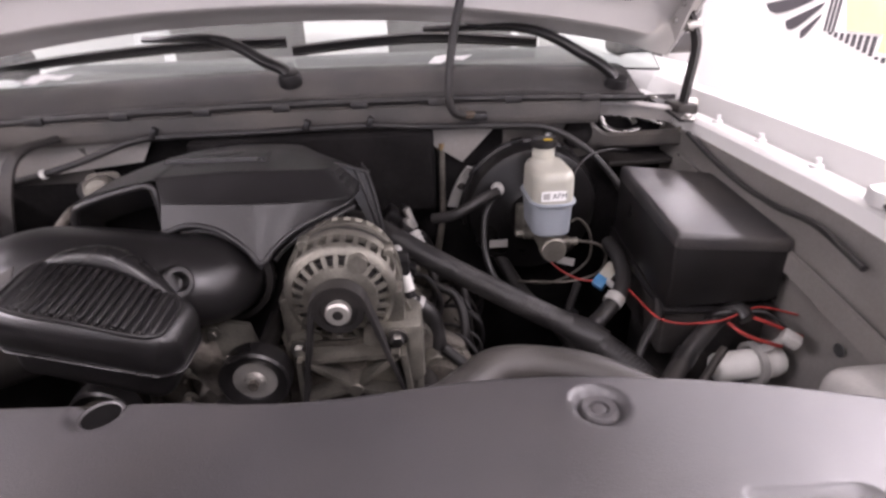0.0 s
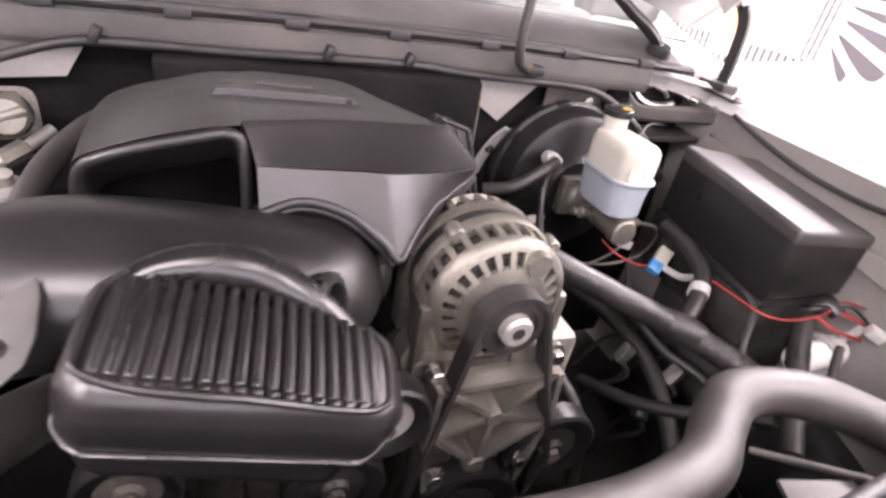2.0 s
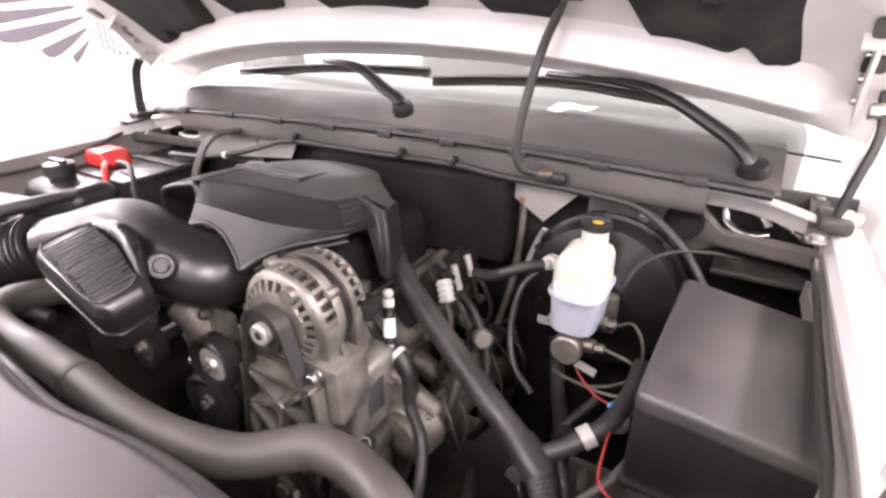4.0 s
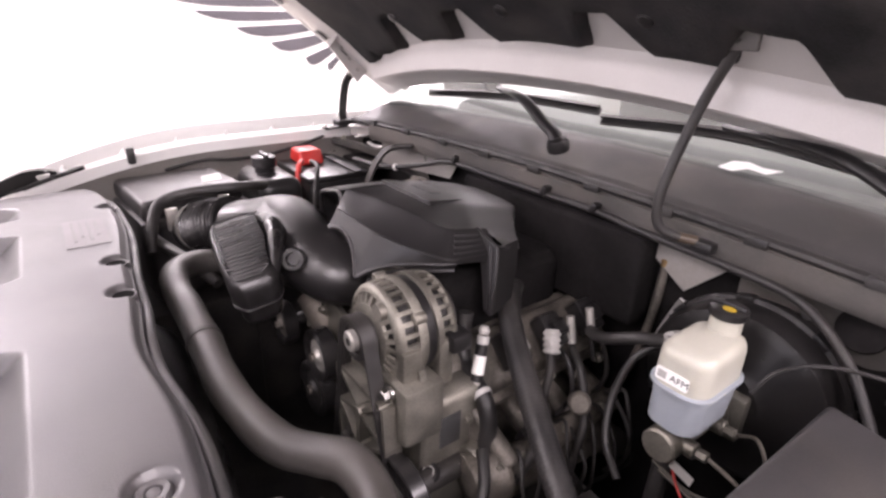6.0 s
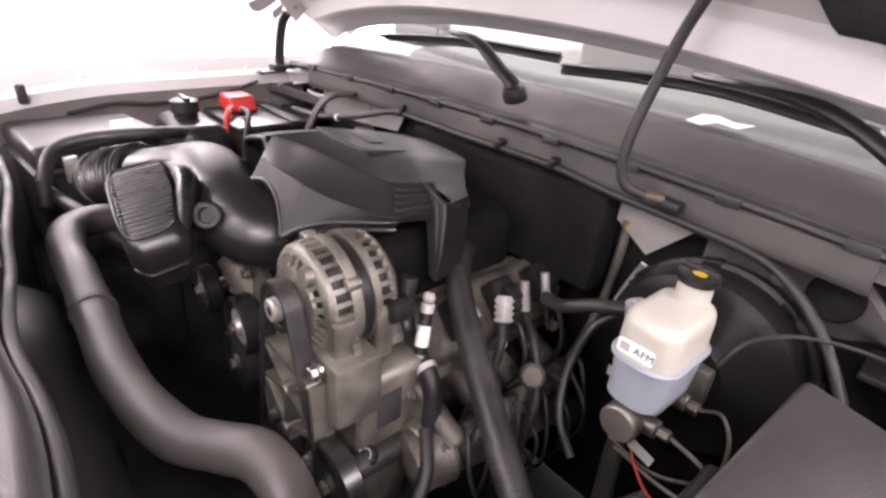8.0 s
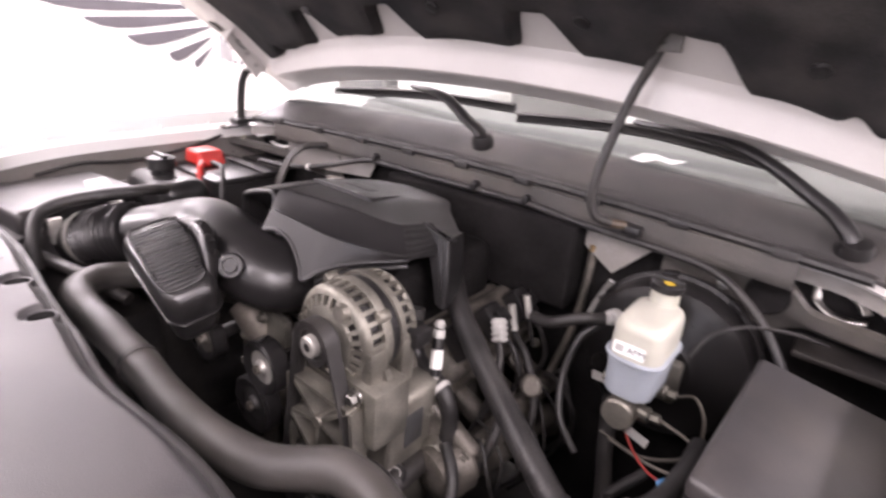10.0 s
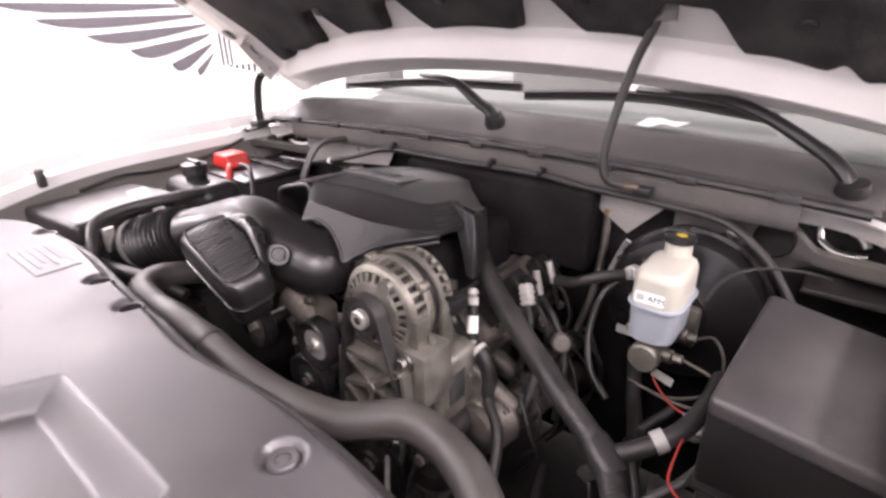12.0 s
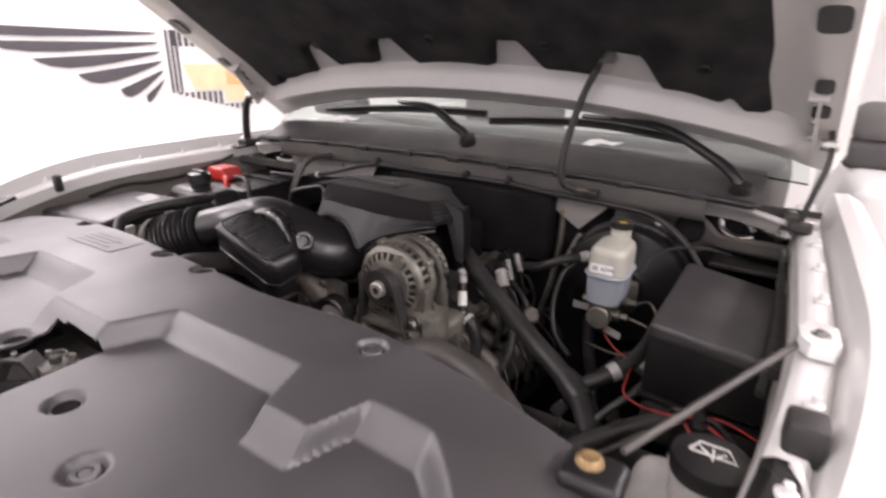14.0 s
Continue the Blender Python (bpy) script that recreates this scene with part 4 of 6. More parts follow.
part("black_cable", sweep([(-0.62, 0.43, 1.13), (-0.56, 0.42, 1.13), (-0.51, 0.39, 1.09), (-0.46, 0.36, 1.02), (-0.42, 0.35, 0.95)], 0.006, 12), M_RUBBER, bat)
part("support_tray", box((-0.76, 0.2, 0.52), (-0.48, 0.56, 0.9), 0.01), M_DARK, bat)
part("support_tray", box((-0.72, -0.03, 0.52), (-0.46, 0.2, 0.88), 0.01), M_DARK, air)

brace = thing("hood_brace_rod", (-0.5, 0.6, 1.1), "black bent steel brace beside the firewall", "brace")
part("bar", strip([(-0.5, 0.5, 1.0), (-0.49, 0.54, 1.12), (-0.475, 0.58, 1.175), (-0.42, 0.62, 1.19)], (1, 0, 0), 0.022, 0.006, smooth=True), M_DARK, brace)

# ---- engine ----
eng = thing("engine_block", (0, 0.45, 0.8), "dirty aluminium engine block and cylinder heads", "engine")
part("block", box((-0.2, 0.26, 0.55), (0.14, 0.66, 0.92), 0.02, 2), M_BLOCK, eng)
for s, nm in ((1, "cylinder_head"), (-1, "cylinder_head")):
    mh = pose(-0.04 + s * 0.16, 0.46, 0.93, 0, s * 42, 0)
    bm = box((-0.07, -0.2, -0.05), (0.07, 0.2, 0.04), 0.012, 2)
    bmesh.ops.transform(bm, matrix=mh, verts=bm.verts)
    hd = part(nm, bm, M_BLOCK, eng)
    bm = box((-0.052, -0.19, 0.04), (0.052, 0.19, 0.075), 0.016, 3)
    bmesh.ops.transform(bm, matrix=mh, verts=bm.verts)
    part("valve_cover", bm, M_BLOCK, eng, "cast valve cover")
    for k in range(1 if s > 0 else 0, 4):
        y = -0.14 + 0.092 * k
        bm = box((-0.03, y - 0.022, 0.075), (0.03, y + 0.022, 0.11), 0.006, 2)
        bmesh.ops.transform(bm, matrix=mh, verts=bm.verts)
        coil = part("ignition_coil", bm, M_BLACK, eng, "black ignition coil")
        bm = box((-0.012, y - 0.014, 0.11), (0.014, y + 0.014, 0.124), 0.003)
        bmesh.ops.transform(bm, matrix=mh, verts=bm.verts)
        part("connector", bm, M_GREYPL if k == 1 else M_BLACK, coil)
        a = mh @ Vector((0.03, y, 0.09))
        part("spark_lead", sweep([a, a + Vector((s * 0.03, -0.005, -0.01)), a + Vector((s * 0.05, -0.01, -0.06)), a + Vector((s * 0.03, -0.02, -0.12))], 0.0045, 10), M_RUBBER, coil)
for k in range(7):
    a = Vector((0.15 + 0.012 * k, 0.3 + 0.05 * k, 0.93 - 0.01 * (k % 3)))
    bolt(a, (0.6, -0.5, 0.6), 0.006, 0.01, eng, M_ALU)

# front accessory bracket under the alternator
brk = thing("accessory_bracket", (0.11, 0.25, 0.9), "ribbed cast aluminium bracket below the alternator", "bracket")
part("plate", prism([(-0.075, 0.06), (0.07, 0.06), (0.085, 0.02), (0.075, -0.12), (0.05, -0.2), (-0.06, -0.2), (-0.085, -0.06)], (0.115, 0.235, 0.98), (1, 0, 0), (0, 0, 1), -0.012, 0.003), M_ALU, brk)
part("web", prism([(-0.068, 0.05), (0.066, 0.05), (0.072, 0.0), (0.062, -0.12), (0.045, -0.18), (-0.055, -0.18), (-0.072, -0.06)], (0.112, 0.206, 0.955), (1, 0, 0), (0, 0, 1), -0.006, 0.002), M_BLOCK, brk, "recessed web between the ribs")
HUB, LOW = (0.112, 0.946), (0.105, 0.874)
for a, b in ((HUB, (0.05, 0.995)), (HUB, (0.172, 0.995)), (HUB, (0.046, 0.93)), (HUB, (0.18, 0.925)), (HUB, LOW), (LOW, (0.046, 0.93)), (LOW, (0.178, 0.92)), (LOW, (0.056, 0.79)), (LOW, (0.158, 0.79)), ((0.046, 0.995), (0.042, 0.9)), ((0.042, 0.9), (0.058, 0.785)), ((0.178, 0.995), (0.184, 0.925)), ((0.184, 0.925), (0.158, 0.785)), ((0.05, 0.995), (0.172, 0.995))):
    part("rib", strip([(a[0], 0.192, a[1]), (b[0], 0.192, b[1])], (0, 1, 0), 0.026, 0.0065), M_ALU, brk)
for c in (HUB, LOW):
    part("boss", lathe([(0, -0.004), (0.009, -0.004), (0.0105, -0.001), (0.0115, 0.026), (0, 0.026)], (c[0], 0.18, c[1]), (0, 1, 0), 16), M_ALU, brk)
bm = box((0.125, 0.2, 0.93), (0.205, 0.27, 1.025), 0.01, 2)
part("pedestal", bm, M_ALU, brk)
part("pedestal", box((0.03, 0.21, 0.95), (0.075, 0.27, 1.02), 0.008, 2), M_ALU, brk)
part("body", box((0.05, 0.235, 0.7), (0.202, 0.345, 0.985), 0.014, 3), M_ALU, brk, "broad cast flank of the bracket")
part("window", box((0.2005, 0.262, 0.9), (0.2035, 0.3, 0.955), 0.001), M_INK, brk, "dark casting pocket")
part("lug", prism([(-0.012, -0.03), (0.012, -0.03), (0.014, 0.01), (0.006, 0.02), (-0.012, 0.014)], (0.172, 0.2, 0.995), (1, 0, 0), (0, 0, 1), -0.02, 0.003), M_ALU, brk)
for a in ((0.171, 0.198, 1.011), (0.045, 0.205, 1.0), (0.06, 0.19, 0.86), (0.162, 0.19, 0.86)):
    bolt(a, (0, -1, 0), 0.0085, 0.014, brk, M_STEEL)

# ---- alternator ----
alt = thing("alternator", (0.104, 0.25, 1.069), "cast aluminium alternator with slotted ends and a belt pulley", "alternator")
AO, AY = Vector((0.104, 0.0, 1.069)), Vector((0, 1, 0))
part("rotor_core", lathe([(0.02, 0.21), (0.05, 0.214), (0.058, 0.226), (0.058, 0.32), (0, 0.32)], AO, AY, 32), M_DARK, alt, "dark core behind the slots")
bm = lathe([(0.0, 0.2), (0.03, 0.2), (0.043, 0.2035), (0.044, 0.209), (0.03, 0.214)], AO, AY, 40)
part("front_hub", bm, M_ALU, alt)
part("front_ring", lathe([(0.0545, 0.213), (0.057, 0.2095), (0.063, 0.2125), (0.0665, 0.218), (0.067, 0.224), (0.064, 0.226), (0.06, 0.22), (0.0545, 0.213)], AO, AY, 48), M_ALU, alt)
part("front_flange", lathe([(0.061, 0.246), (0.069, 0.246), (0.07, 0.249), (0.07, 0.262), (0.061, 0.262)], AO, AY, 48), M_ALU, alt)
part("stator_band", lathe([(0.06, 0.262), (0.066, 0.262), (0.066, 0.281), (0.06, 0.281)], AO, AY, 48), M_BLACK, alt, "dark laminated stator band")
part("rear_flange", lathe([(0.061, 0.281), (0.07, 0.281), (0.07, 0.292), (0.068, 0.294), (0.061, 0.294)], AO, AY, 48), M_ALU, alt)
part("rear_ring", lathe([(0.05, 0.325), (0.064, 0.322), (0.066, 0.316), (0.062, 0.312), (0.05, 0.316)], AO, AY, 48), M_ALU, alt)
part("rear_cap", lathe([(0.05, 0.318), (0.05, 0.335), (0.04, 0.345), (0, 0.345)], AO, AY, 32), M_BLACK, alt, "black rear cap")


def fin(profile, wide, k, n, off=0.0):
    b2 = bmesh.new()
    a = 2 * math.pi * (k + off) / n
    rad_, tan = Vector((math.cos(a), 0, math.sin(a))), Vector((-math.sin(a), 0, math.cos(a)))
    rows = []
    for i, (r, y) in enumerate(profile):
        w = wide * (0.55 + 0.45 * r / 0.067) / 2
        d = Vector(profile[min(i + 1, len(profile) - 1)]) - Vector(profile[max(i - 1, 0)])
        n_ = Vector((d.y, -d.x)).normalized()
        rows.append([b2.verts.new(AO + rad_ * (r + n_.x * h) + AY * (y + n_.y * h) + tan * w * s) for s, h in ((-1, -0.004), (-1, 0.0008), (1, 0.0008), (1, -0.004))])
    for a_, b_ in zip(rows, rows[1:]):
        for q in range(4):
            b2.faces.new((a_[q], a_[(q + 1) % 4], b_[(q + 1) % 4], b_[q]))
    return b2


for k in range(28):
    if k < 24:
        part("front_fin", fin([(0.042, 0.2045), (0.047, 0.2065), (0.053, 0.2095), (0.058, 0.212)], 0.0062, k, 24), M_ALU, alt)
    part("side_fin", fin([(0.0655, 0.219), (0.0675, 0.229), (0.0675, 0.238), (0.0675, 0.248)], 0.0058, k, 28, 0.5), M_ALU, alt)
    part("rear_fin", fin([(0.0675, 0.292), (0.0675, 0.3), (0.067, 0.308), (0.065, 0.316)], 0.0055, k, 28), M_ALU, alt)
for a in (35, 125, 215, 305):
    c, s_ = math.cos(radians(a)) * 0.07, math.sin(radians(a)) * 0.07
    part("flange_boss", lathe([(0, 0), (0.006, 0), (0.0075, 0.002), (0.0075, 0.02), (0, 0.02)], AO + Vector((c, 0.241, s_)), AY, 14), M_ALU, alt)
for s in (-1, 1):
    part("mounting_ear", strip([AO + Vector((s * 0.055, 0.24, -0.03)), AO + Vector((s * 0.07, 0.24, -0.06)), AO + Vector((s * 0.066, 0.24, -0.085))], (0, 1, 0), 0.03, 0.02), M_ALU, alt)
for s in (-1, 1):
    part("cheek", box((min(s * 0.05, s * 0.073), 0.212, -0.078), (max(s * 0.05, s * 0.073), 0.248, 0.004), 0.006, 2, m=Matrix.Translation(AO)), M_ALU, alt, "cast cheek of the housing")
    part("cheek", box((min(s * 0.052, s * 0.071), 0.282, -0.07), (max(s * 0.052, s * 0.071), 0.312, 0.0), 0.006, 2, m=Matrix.Translation(AO)), M_ALU, alt)
    bolt(AO + Vector((s * 0.062, 0.212, -0.066)), (0, -1, 0), 0.007, 0.009, alt, M_ALU, "ear_bolt")
part("boss", lathe([(0, -0.006), (0.011, -0.006), (0.012, 0), (0.012, 0.02), (0, 0.02)], AO + Vector((0.024, 0.206, 0.045)), AY, 18), M_ALU, alt)
gro = [(0.0, 0.176), (0.02, 0.176), (0.021, 0.173), (0.0285, 0.173)]
for k in range(6):
    gro += [(0.029, 0.1745 + 0.0038 * k), (0.0265, 0.1764 + 0.0038 * k)]
gro += [(0.0295, 0.198), (0.0295, 0.2), (0.012, 0.2), (0, 0.2)]
pul = part("pulley", lathe(gro, AO, AY, 40), M_DARK, alt, "dark grooved pulley")
part("nut", lathe([(0.006, 0.164), (0.012, 0.164), (0.0145, 0.167), (0.0145, 0.178), (0, 0.178)], AO, AY, 28), M_ZINC, pul, "bright pulley nut")
part("nut_bore", lathe([(0, 0.1645), (0.0062, 0.1645), (0.0062, 0.167), (0, 0.167)], AO, AY, 6), M_DARK, pul)
part("plug", box((0.155, 0.3, 1.05), (0.185, 0.34, 1.075), 0.005), M_BLACK, alt, "black plug")

alt.scale = (1.08, 0.88, 1.08)
alt.location += Vector((0.012, -0.02, 0.001))

# ---- pulleys and belt ----
def pulley(at, r, w, label, face=M_BLACK, mid=M_ZINC):
    p = thing("belt_pulley", at, label, "pulley", "belt pulleys")
    part("rim", lathe([(r * 0.62, 0.006), (r * 0.7, 0.003), (r * 0.93, 0.0), (r, 0.003), (r, w - 0.003), (r * 0.93, w), (r * 0.7, w)], at, (0, 1, 0), 40), face, p)
    part("hub", lathe([(0, 0.0), (r * 0.24, 0.0), (r * 0.26, 0.003), (r * 0.3, 0.006), (r * 0.64, 0.007), (r * 0.64, w), (0, w)], at, (0, 1, 0), 36), mid, p, "bright hub")
    part("bolt", lathe([(0, -0.006), (r * 0.16, -0.006), (r * 0.17, 0.0), (0, 0.001)], at, (0, 1, 0), 6), M_BLOCK, p)
    part("shaft", rod(Vector(at) + Vector((0, w, 0)), (at[0], 0.3, at[2]), r * 0.3), M_DARK, p)
    return p


pulley((0.003, 0.149, 0.982), 0.044, 0.03, "black idler pulley with a bright hub", M_GLOSS)
pulley((0.112, 0.155, 0.79), 0.076, 0.03, "large black water pump pulley", M_GLOSS, M_DARK)
pulley((-0.036, 0.155, 0.89), 0.05, 0.028, "black smooth tensioner pulley below the idler", M_GLOSS, M_DARK)
pulley((-0.205, 0.165, 0.93), 0.042, 0.028, "black belt tensioner pulley with dull hub", M_GLOSS, M_BLOCK)
pulley((0.22, 0.165, 0.86), 0.06, 0.028, "black steering pump pulley", M_GLOSS, M_DARK)


def belt(circles, y, wide):
    """A belt that wraps convexly round turned wheels given as (x, z, radius)."""
    pts = []
    for x, z, r in circles:
        for k in range(72):
            a = 2 * math.pi * k / 72
            pts.append((x + r * math.cos(a), z + r * math.sin(a)))
    pts.sort()

    def half(seq):
        h = []
        for p in seq:
            while len(h) > 1 and (h[-1][0] - h[-2][0]) * (p[1] - h[-2][1]) - (h[-1][1] - h[-2][1]) * (p[0] - h[-2][0]) <= 0:
                h.pop()
            h.append(p)
        return h[:-1]
    ring = half(pts) + half(pts[::-1])
    line = [(x, y, z) for x, z in ring]
    line.append(line[0])
    return strip(line, (0, 1, 0), wide, 0.004)


bl = thing("drive_belt", (0.08, 0.18, 0.9), "black ribbed drive belt over the alternator pulley", "belt")
part("belt", belt([(0.104, 1.069, 0.0345), (0.1, 0.79, 0.079), (0.2, 0.86, 0.0)], 0.184, 0.022), M_RUBBER, bl)

for k in range(4):
    part("belt_rib", belt([(0.104, 1.069, 0.0315), (0.1, 0.79, 0.076), (0.2, 0.86, 0.0)], 0.1765 + 0.005 * k, 0.0026), M_RUBBER, bl, "inner rib of the belt")

bl.location += Vector((0.012, -0.014, 0.001))
brk.location += Vector((0.012, -0.016, 0.003))

# power steering pump
pump = thing("steering_pump", (0.24, 0.26, 0.9), "dirty dark power steering pump with a black cap", "pump")
part("reservoir", lathe([(0, 0), (0.03, 0), (0.044, 0.008), (0.046, 0.06), (0.04, 0.068), (0, 0.07)], (0.24, 0.275, 0.84), (0.25, 1, 0.15), 32), M_BLOCK, pump, "dirty brown fluid reservoir")
part("cap", lathe([(0.016, 0), (0.017, 0.016), (0.0145, 0.02), (0, 0.02)], (0.217, 0.234, 0.858), (0.1, -0.5, 0.8), 24), M_BLACK, pump, "black filler cap")
part("emblem_ring", lathe([(0.0085, 0.0204), (0.0098, 0.0204), (0.0098, 0.021), (0.0085, 0.021)], (0.217, 0.234, 0.858), (0.1, -0.5, 0.8), 24), M_GREYPL, pump)
part("line", sweep([(0.25, 0.3, 0.9), (0.29, 0.27, 0.87), (0.31, 0.22, 0.82), (0.3, 0.18, 0.72)], 0.009, 12), M_RUBBER, pump)

# engine cover: a deck with a crest, a hollow slope down to a crease, and a front face with two arches
ec = thing("engine_cover", (-0.05, 0.42, 1.15), "satin black plastic engine cover with a scoop and two arches", "engine cover")
CREST = [(-0.104, 0.272, 1.203), (-0.07, 0.289, 1.2), (-0.034, 0.3, 1.198), (0.0, 0.31, 1.195), (0.018, 0.315, 1.193), (0.045, 0.322, 1.19), (0.075, 0.331, 1.186), (0.094, 0.345, 1.182), (0.101, 0.37, 1.178), (0.104, 0.41, 1.172)]
CREASE = [(-0.095, 0.251, 1.178), (-0.062, 0.253, 1.175), (-0.03, 0.256, 1.172), (0.0, 0.259, 1.169), (0.016, 0.261, 1.167), (0.04, 0.268, 1.164), (0.077, 0.286, 1.158), (0.122, 0.318, 1.15), (0.128, 0.36, 1.146), (0.133, 0.41, 1.144)]
LIP_Z = [1.148, 1.154, 1.143, 1.12, 1.104, 1.118, 1.131, 1.141, 1.138, 1.13]
LIP_X = [-0.095, -0.062, -0.026, 0.004, 0.019, 0.036, 0.064, 0.12, 0.128, 0.133]
LIP = [(x, c[1] - 0.62 * (c[2] - z) * (1 if k < 7 else 0.2), z) for k, (x, z, c) in enumerate(zip(LIP_X, LIP_Z, CREASE))]
BACK = [(-0.108, 0.535, 1.172), (-0.08, 0.545, 1.172), (-0.04, 0.55, 1.17), (0.0, 0.55, 1.168), (0.03, 0.545, 1.165), (0.058, 0.515, 1.16), (0.085, 0.493, 1.155), (0.108, 0.474, 1.151), (0.129, 0.459, 1.148), (0.145, 0.414, 1.157)]
crest, crease, lip, back = (spline(q, 8) for q in (CREST, CREASE, LIP, BACK))
NL = len(crest) - 1


def deck_at(u, v):
    i = int(round(u * NL))
    a, b = crest[i], back[i]
    p = a.lerp(b, v)
    p.z = a.z + (b.z - a.z) * v ** (2 - smooth01((u - 0.4) / 0.35))
    p.z -= 0.004 * smooth01((0.02 - v) / 0.02)
    return p


def slope_at(u, v):
    i = int(round(u * NL))
    a, b = crest[i], crease[i]
    p = a.lerp(b, v)
    p.z += -0.004 * smooth01((0.05 - v) / 0.05)
    n = Vector((0.25, 0.9, -0.4))
    return p + n * 0.0025 * math.sin(math.pi * v) * min(1, 6 * u) * min(1, 4 * (1 - u))


def face_at(u, v):
    i = int(round(u * NL))
    return crease[i].lerp(lip[i], v)


part("deck", sheet(deck_at, NL, 60, 0), M_BLACK, ec)


def plate_at(u, v):
    """Raised plate on the deck: sharp in front, running out level behind."""
    x = -0.128 + 0.138 * u + 0.014 * v * (0.5 - u)
    y = 0.352 + 0.013 * u + 0.08 * v
    i = min(range(NL + 1), key=lambda q: abs(crest[q].lerp(back[q], (y - crest[q].y) / (back[q].y - crest[q].y)).x - x))
    f = (y - crest[i].y) / (back[i].y - crest[i].y)
    edge = min(1.0, 40 * v, 30 * u, 30 * (1 - u))
    return Vector((x, y, crest[i].z + (back[i].z - crest[i].z) * f * f - 0.003 + 0.0092 * edge * (1 - 0.6 * v)))


part("deck_plate", sheet(plate_at, 60, 60, 0), M_BLACK, ec)
part("deck_badge", sheet(lambda u, v: plate_at(0.3 + 0.4 * u, 0.45 + 0.3 * v) + Vector((0, 0, 0.0015)), 12, 6, 0.001), M_BOX, ec, "worn emblem strip")
part("slope", sheet(slope_at, NL, 24, 0.003), M_BLACK, ec)
part("front_face", sheet(face_at, NL, 12, 0.003), M_BLACK, ec)
part("crest_edge", sweep([q + Vector((0, 0, -0.0045)) for q in crest], 0.0035, 10, smooth=False), M_BLACK, ec)
part("crease_edge", sweep([q + Vector((0, 0.0022, -0.0005)) for q in crease], 0.0028, 8, smooth=False), M_BLACK, ec)
part("arch_lip", sweep([q + Vector((0, -0.001, 0)) for q in lip[:60]], 0.0042, 10, smooth=False), M_BLACK, ec)
part("arch_flange", sweep([q + Vector((0, 0.008, -0.011)) for q in lip[4:32]], 0.0035, 8, smooth=False), M_BLACK, ec)
part("arch_flange", sweep([q + Vector((0.006, 0.006, -0.009)) for q in lip[36:58]], 0.0035, 8, smooth=False), M_BLACK, ec)
part("rear_skirt", sheet(lambda u, v: back[int(round(u * NL))] + Vector((0, 0.004 * v, -0.012 * v - 0.05 * v * (1 - smooth01((u - 0.6) / 0.3)))), NL, 5, 0.003), M_BLACK, ec)

MOUTH = [(-0.222, 0.279, 1.105), (-0.221, 0.277, 1.148), (-0.214, 0.275, 1.167), (-0.199, 0.272, 1.176), (-0.17, 0.269, 1.186), (-0.135, 0.266, 1.195), (-0.114, 0.264, 1.199), (-0.105, 0.263, 1.192), (-0.103, 0.261, 1.168), (-0.103, 0.259, 1.13)]
rim = spline(MOUTH, 6)
part("scoop_rim", sweep(MOUTH, 0.0048, 10, 8), M_BLACK, ec)
part("scoop_throat", sheet(lambda u, v: rim[int(round(u * (len(rim) - 1)))] + Vector((0.0, 0.045 * v + 0.002, -0.04 * v)), len(rim) - 1, 5, 0), M_BLACK, ec)
# Black sheet stands in for the shade deep inside the scoop.
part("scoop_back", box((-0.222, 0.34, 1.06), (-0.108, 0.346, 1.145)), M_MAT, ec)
roof_front = spline([(-0.226, 0.279, 1.148), (-0.219, 0.276, 1.171), (-0.199, 0.273, 1.182), (-0.17, 0.27, 1.192), (-0.135, 0.267, 1.201), (-0.112, 0.266, 1.2045), (-0.104, 0.272, 1.203)], 8)
roof_back = spline([(-0.242, 0.47, 1.12), (-0.235, 0.495, 1.145), (-0.205, 0.512, 1.157), (-0.17, 0.522, 1.164), (-0.14, 0.53, 1.17), (-0.118, 0.534, 1.172), (-0.108, 0.535, 1.172)], 8)
NR = len(roof_front) - 1


def roof_at(u, v):
    a, b = roof_front[int(round(u * NR))], roof_back[int(round(u * NR))]
    p = a.lerp(b, v)
    p.z = a.z + (b.z - a.z) * v * v
    return p


part("scoop_roof", sheet(roof_at, NR, 40, 0), M_BLACK, ec)
part("side_wall", sheet(lambda u, v: roof_at(0, u) + Vector((-0.004 * v, 0, -0.07 * v)), 20, 5, 0.003), M_BLACK, ec)
part("rear_skirt", sheet(lambda u, v: roof_back[int(round(u * NR))] + Vector((0, 0.004 * v, -0.06 * v)), NR, 5, 0.003), M_BLACK, ec)
# four slats let into the flank, and the pillar that drops beside the alternator
for k in range(4):
    f = 0.16 + 0.21 * k
    line = [crest[i].lerp(crease[i], f) + Vector((0.0012, -0.0006, 0.0006)) for i in range(58, 70)]
    part("vent_slat", sweep(line, 0.003, 8, smooth=False), M_BLACK, ec)
PF = [((0.1, 0.395, 1.177), (0.146, 0.4, 1.16)), ((0.118, 0.39, 1.138), (0.154, 0.394, 1.13)), ((0.137, 0.382, 1.098), (0.161, 0.385, 1.095)), ((0.153, 0.374, 1.06), (0.166, 0.376, 1.058))]
pl, pr_ = spline([a for a, b in PF], 8), spline([b for a, b in PF], 8)
part("pillar", sheet(lambda u, v: pl[int(round(v * 24))].lerp(pr_[int(round(v * 24))], u), 6, 24, 0.003), M_BLACK, ec)
part("pillar_edge", sweep([q + Vector((0, -0.003, 0)) for q in pr_], 0.0035, 8, smooth=False), M_BLACK, ec)
part("pillar_edge", sweep([q.lerp(p, 0.62) + Vector((0, -0.002, 0)) for q, p in zip(pl, pr_)], 0.003, 8, smooth=False), M_BLACK, ec)
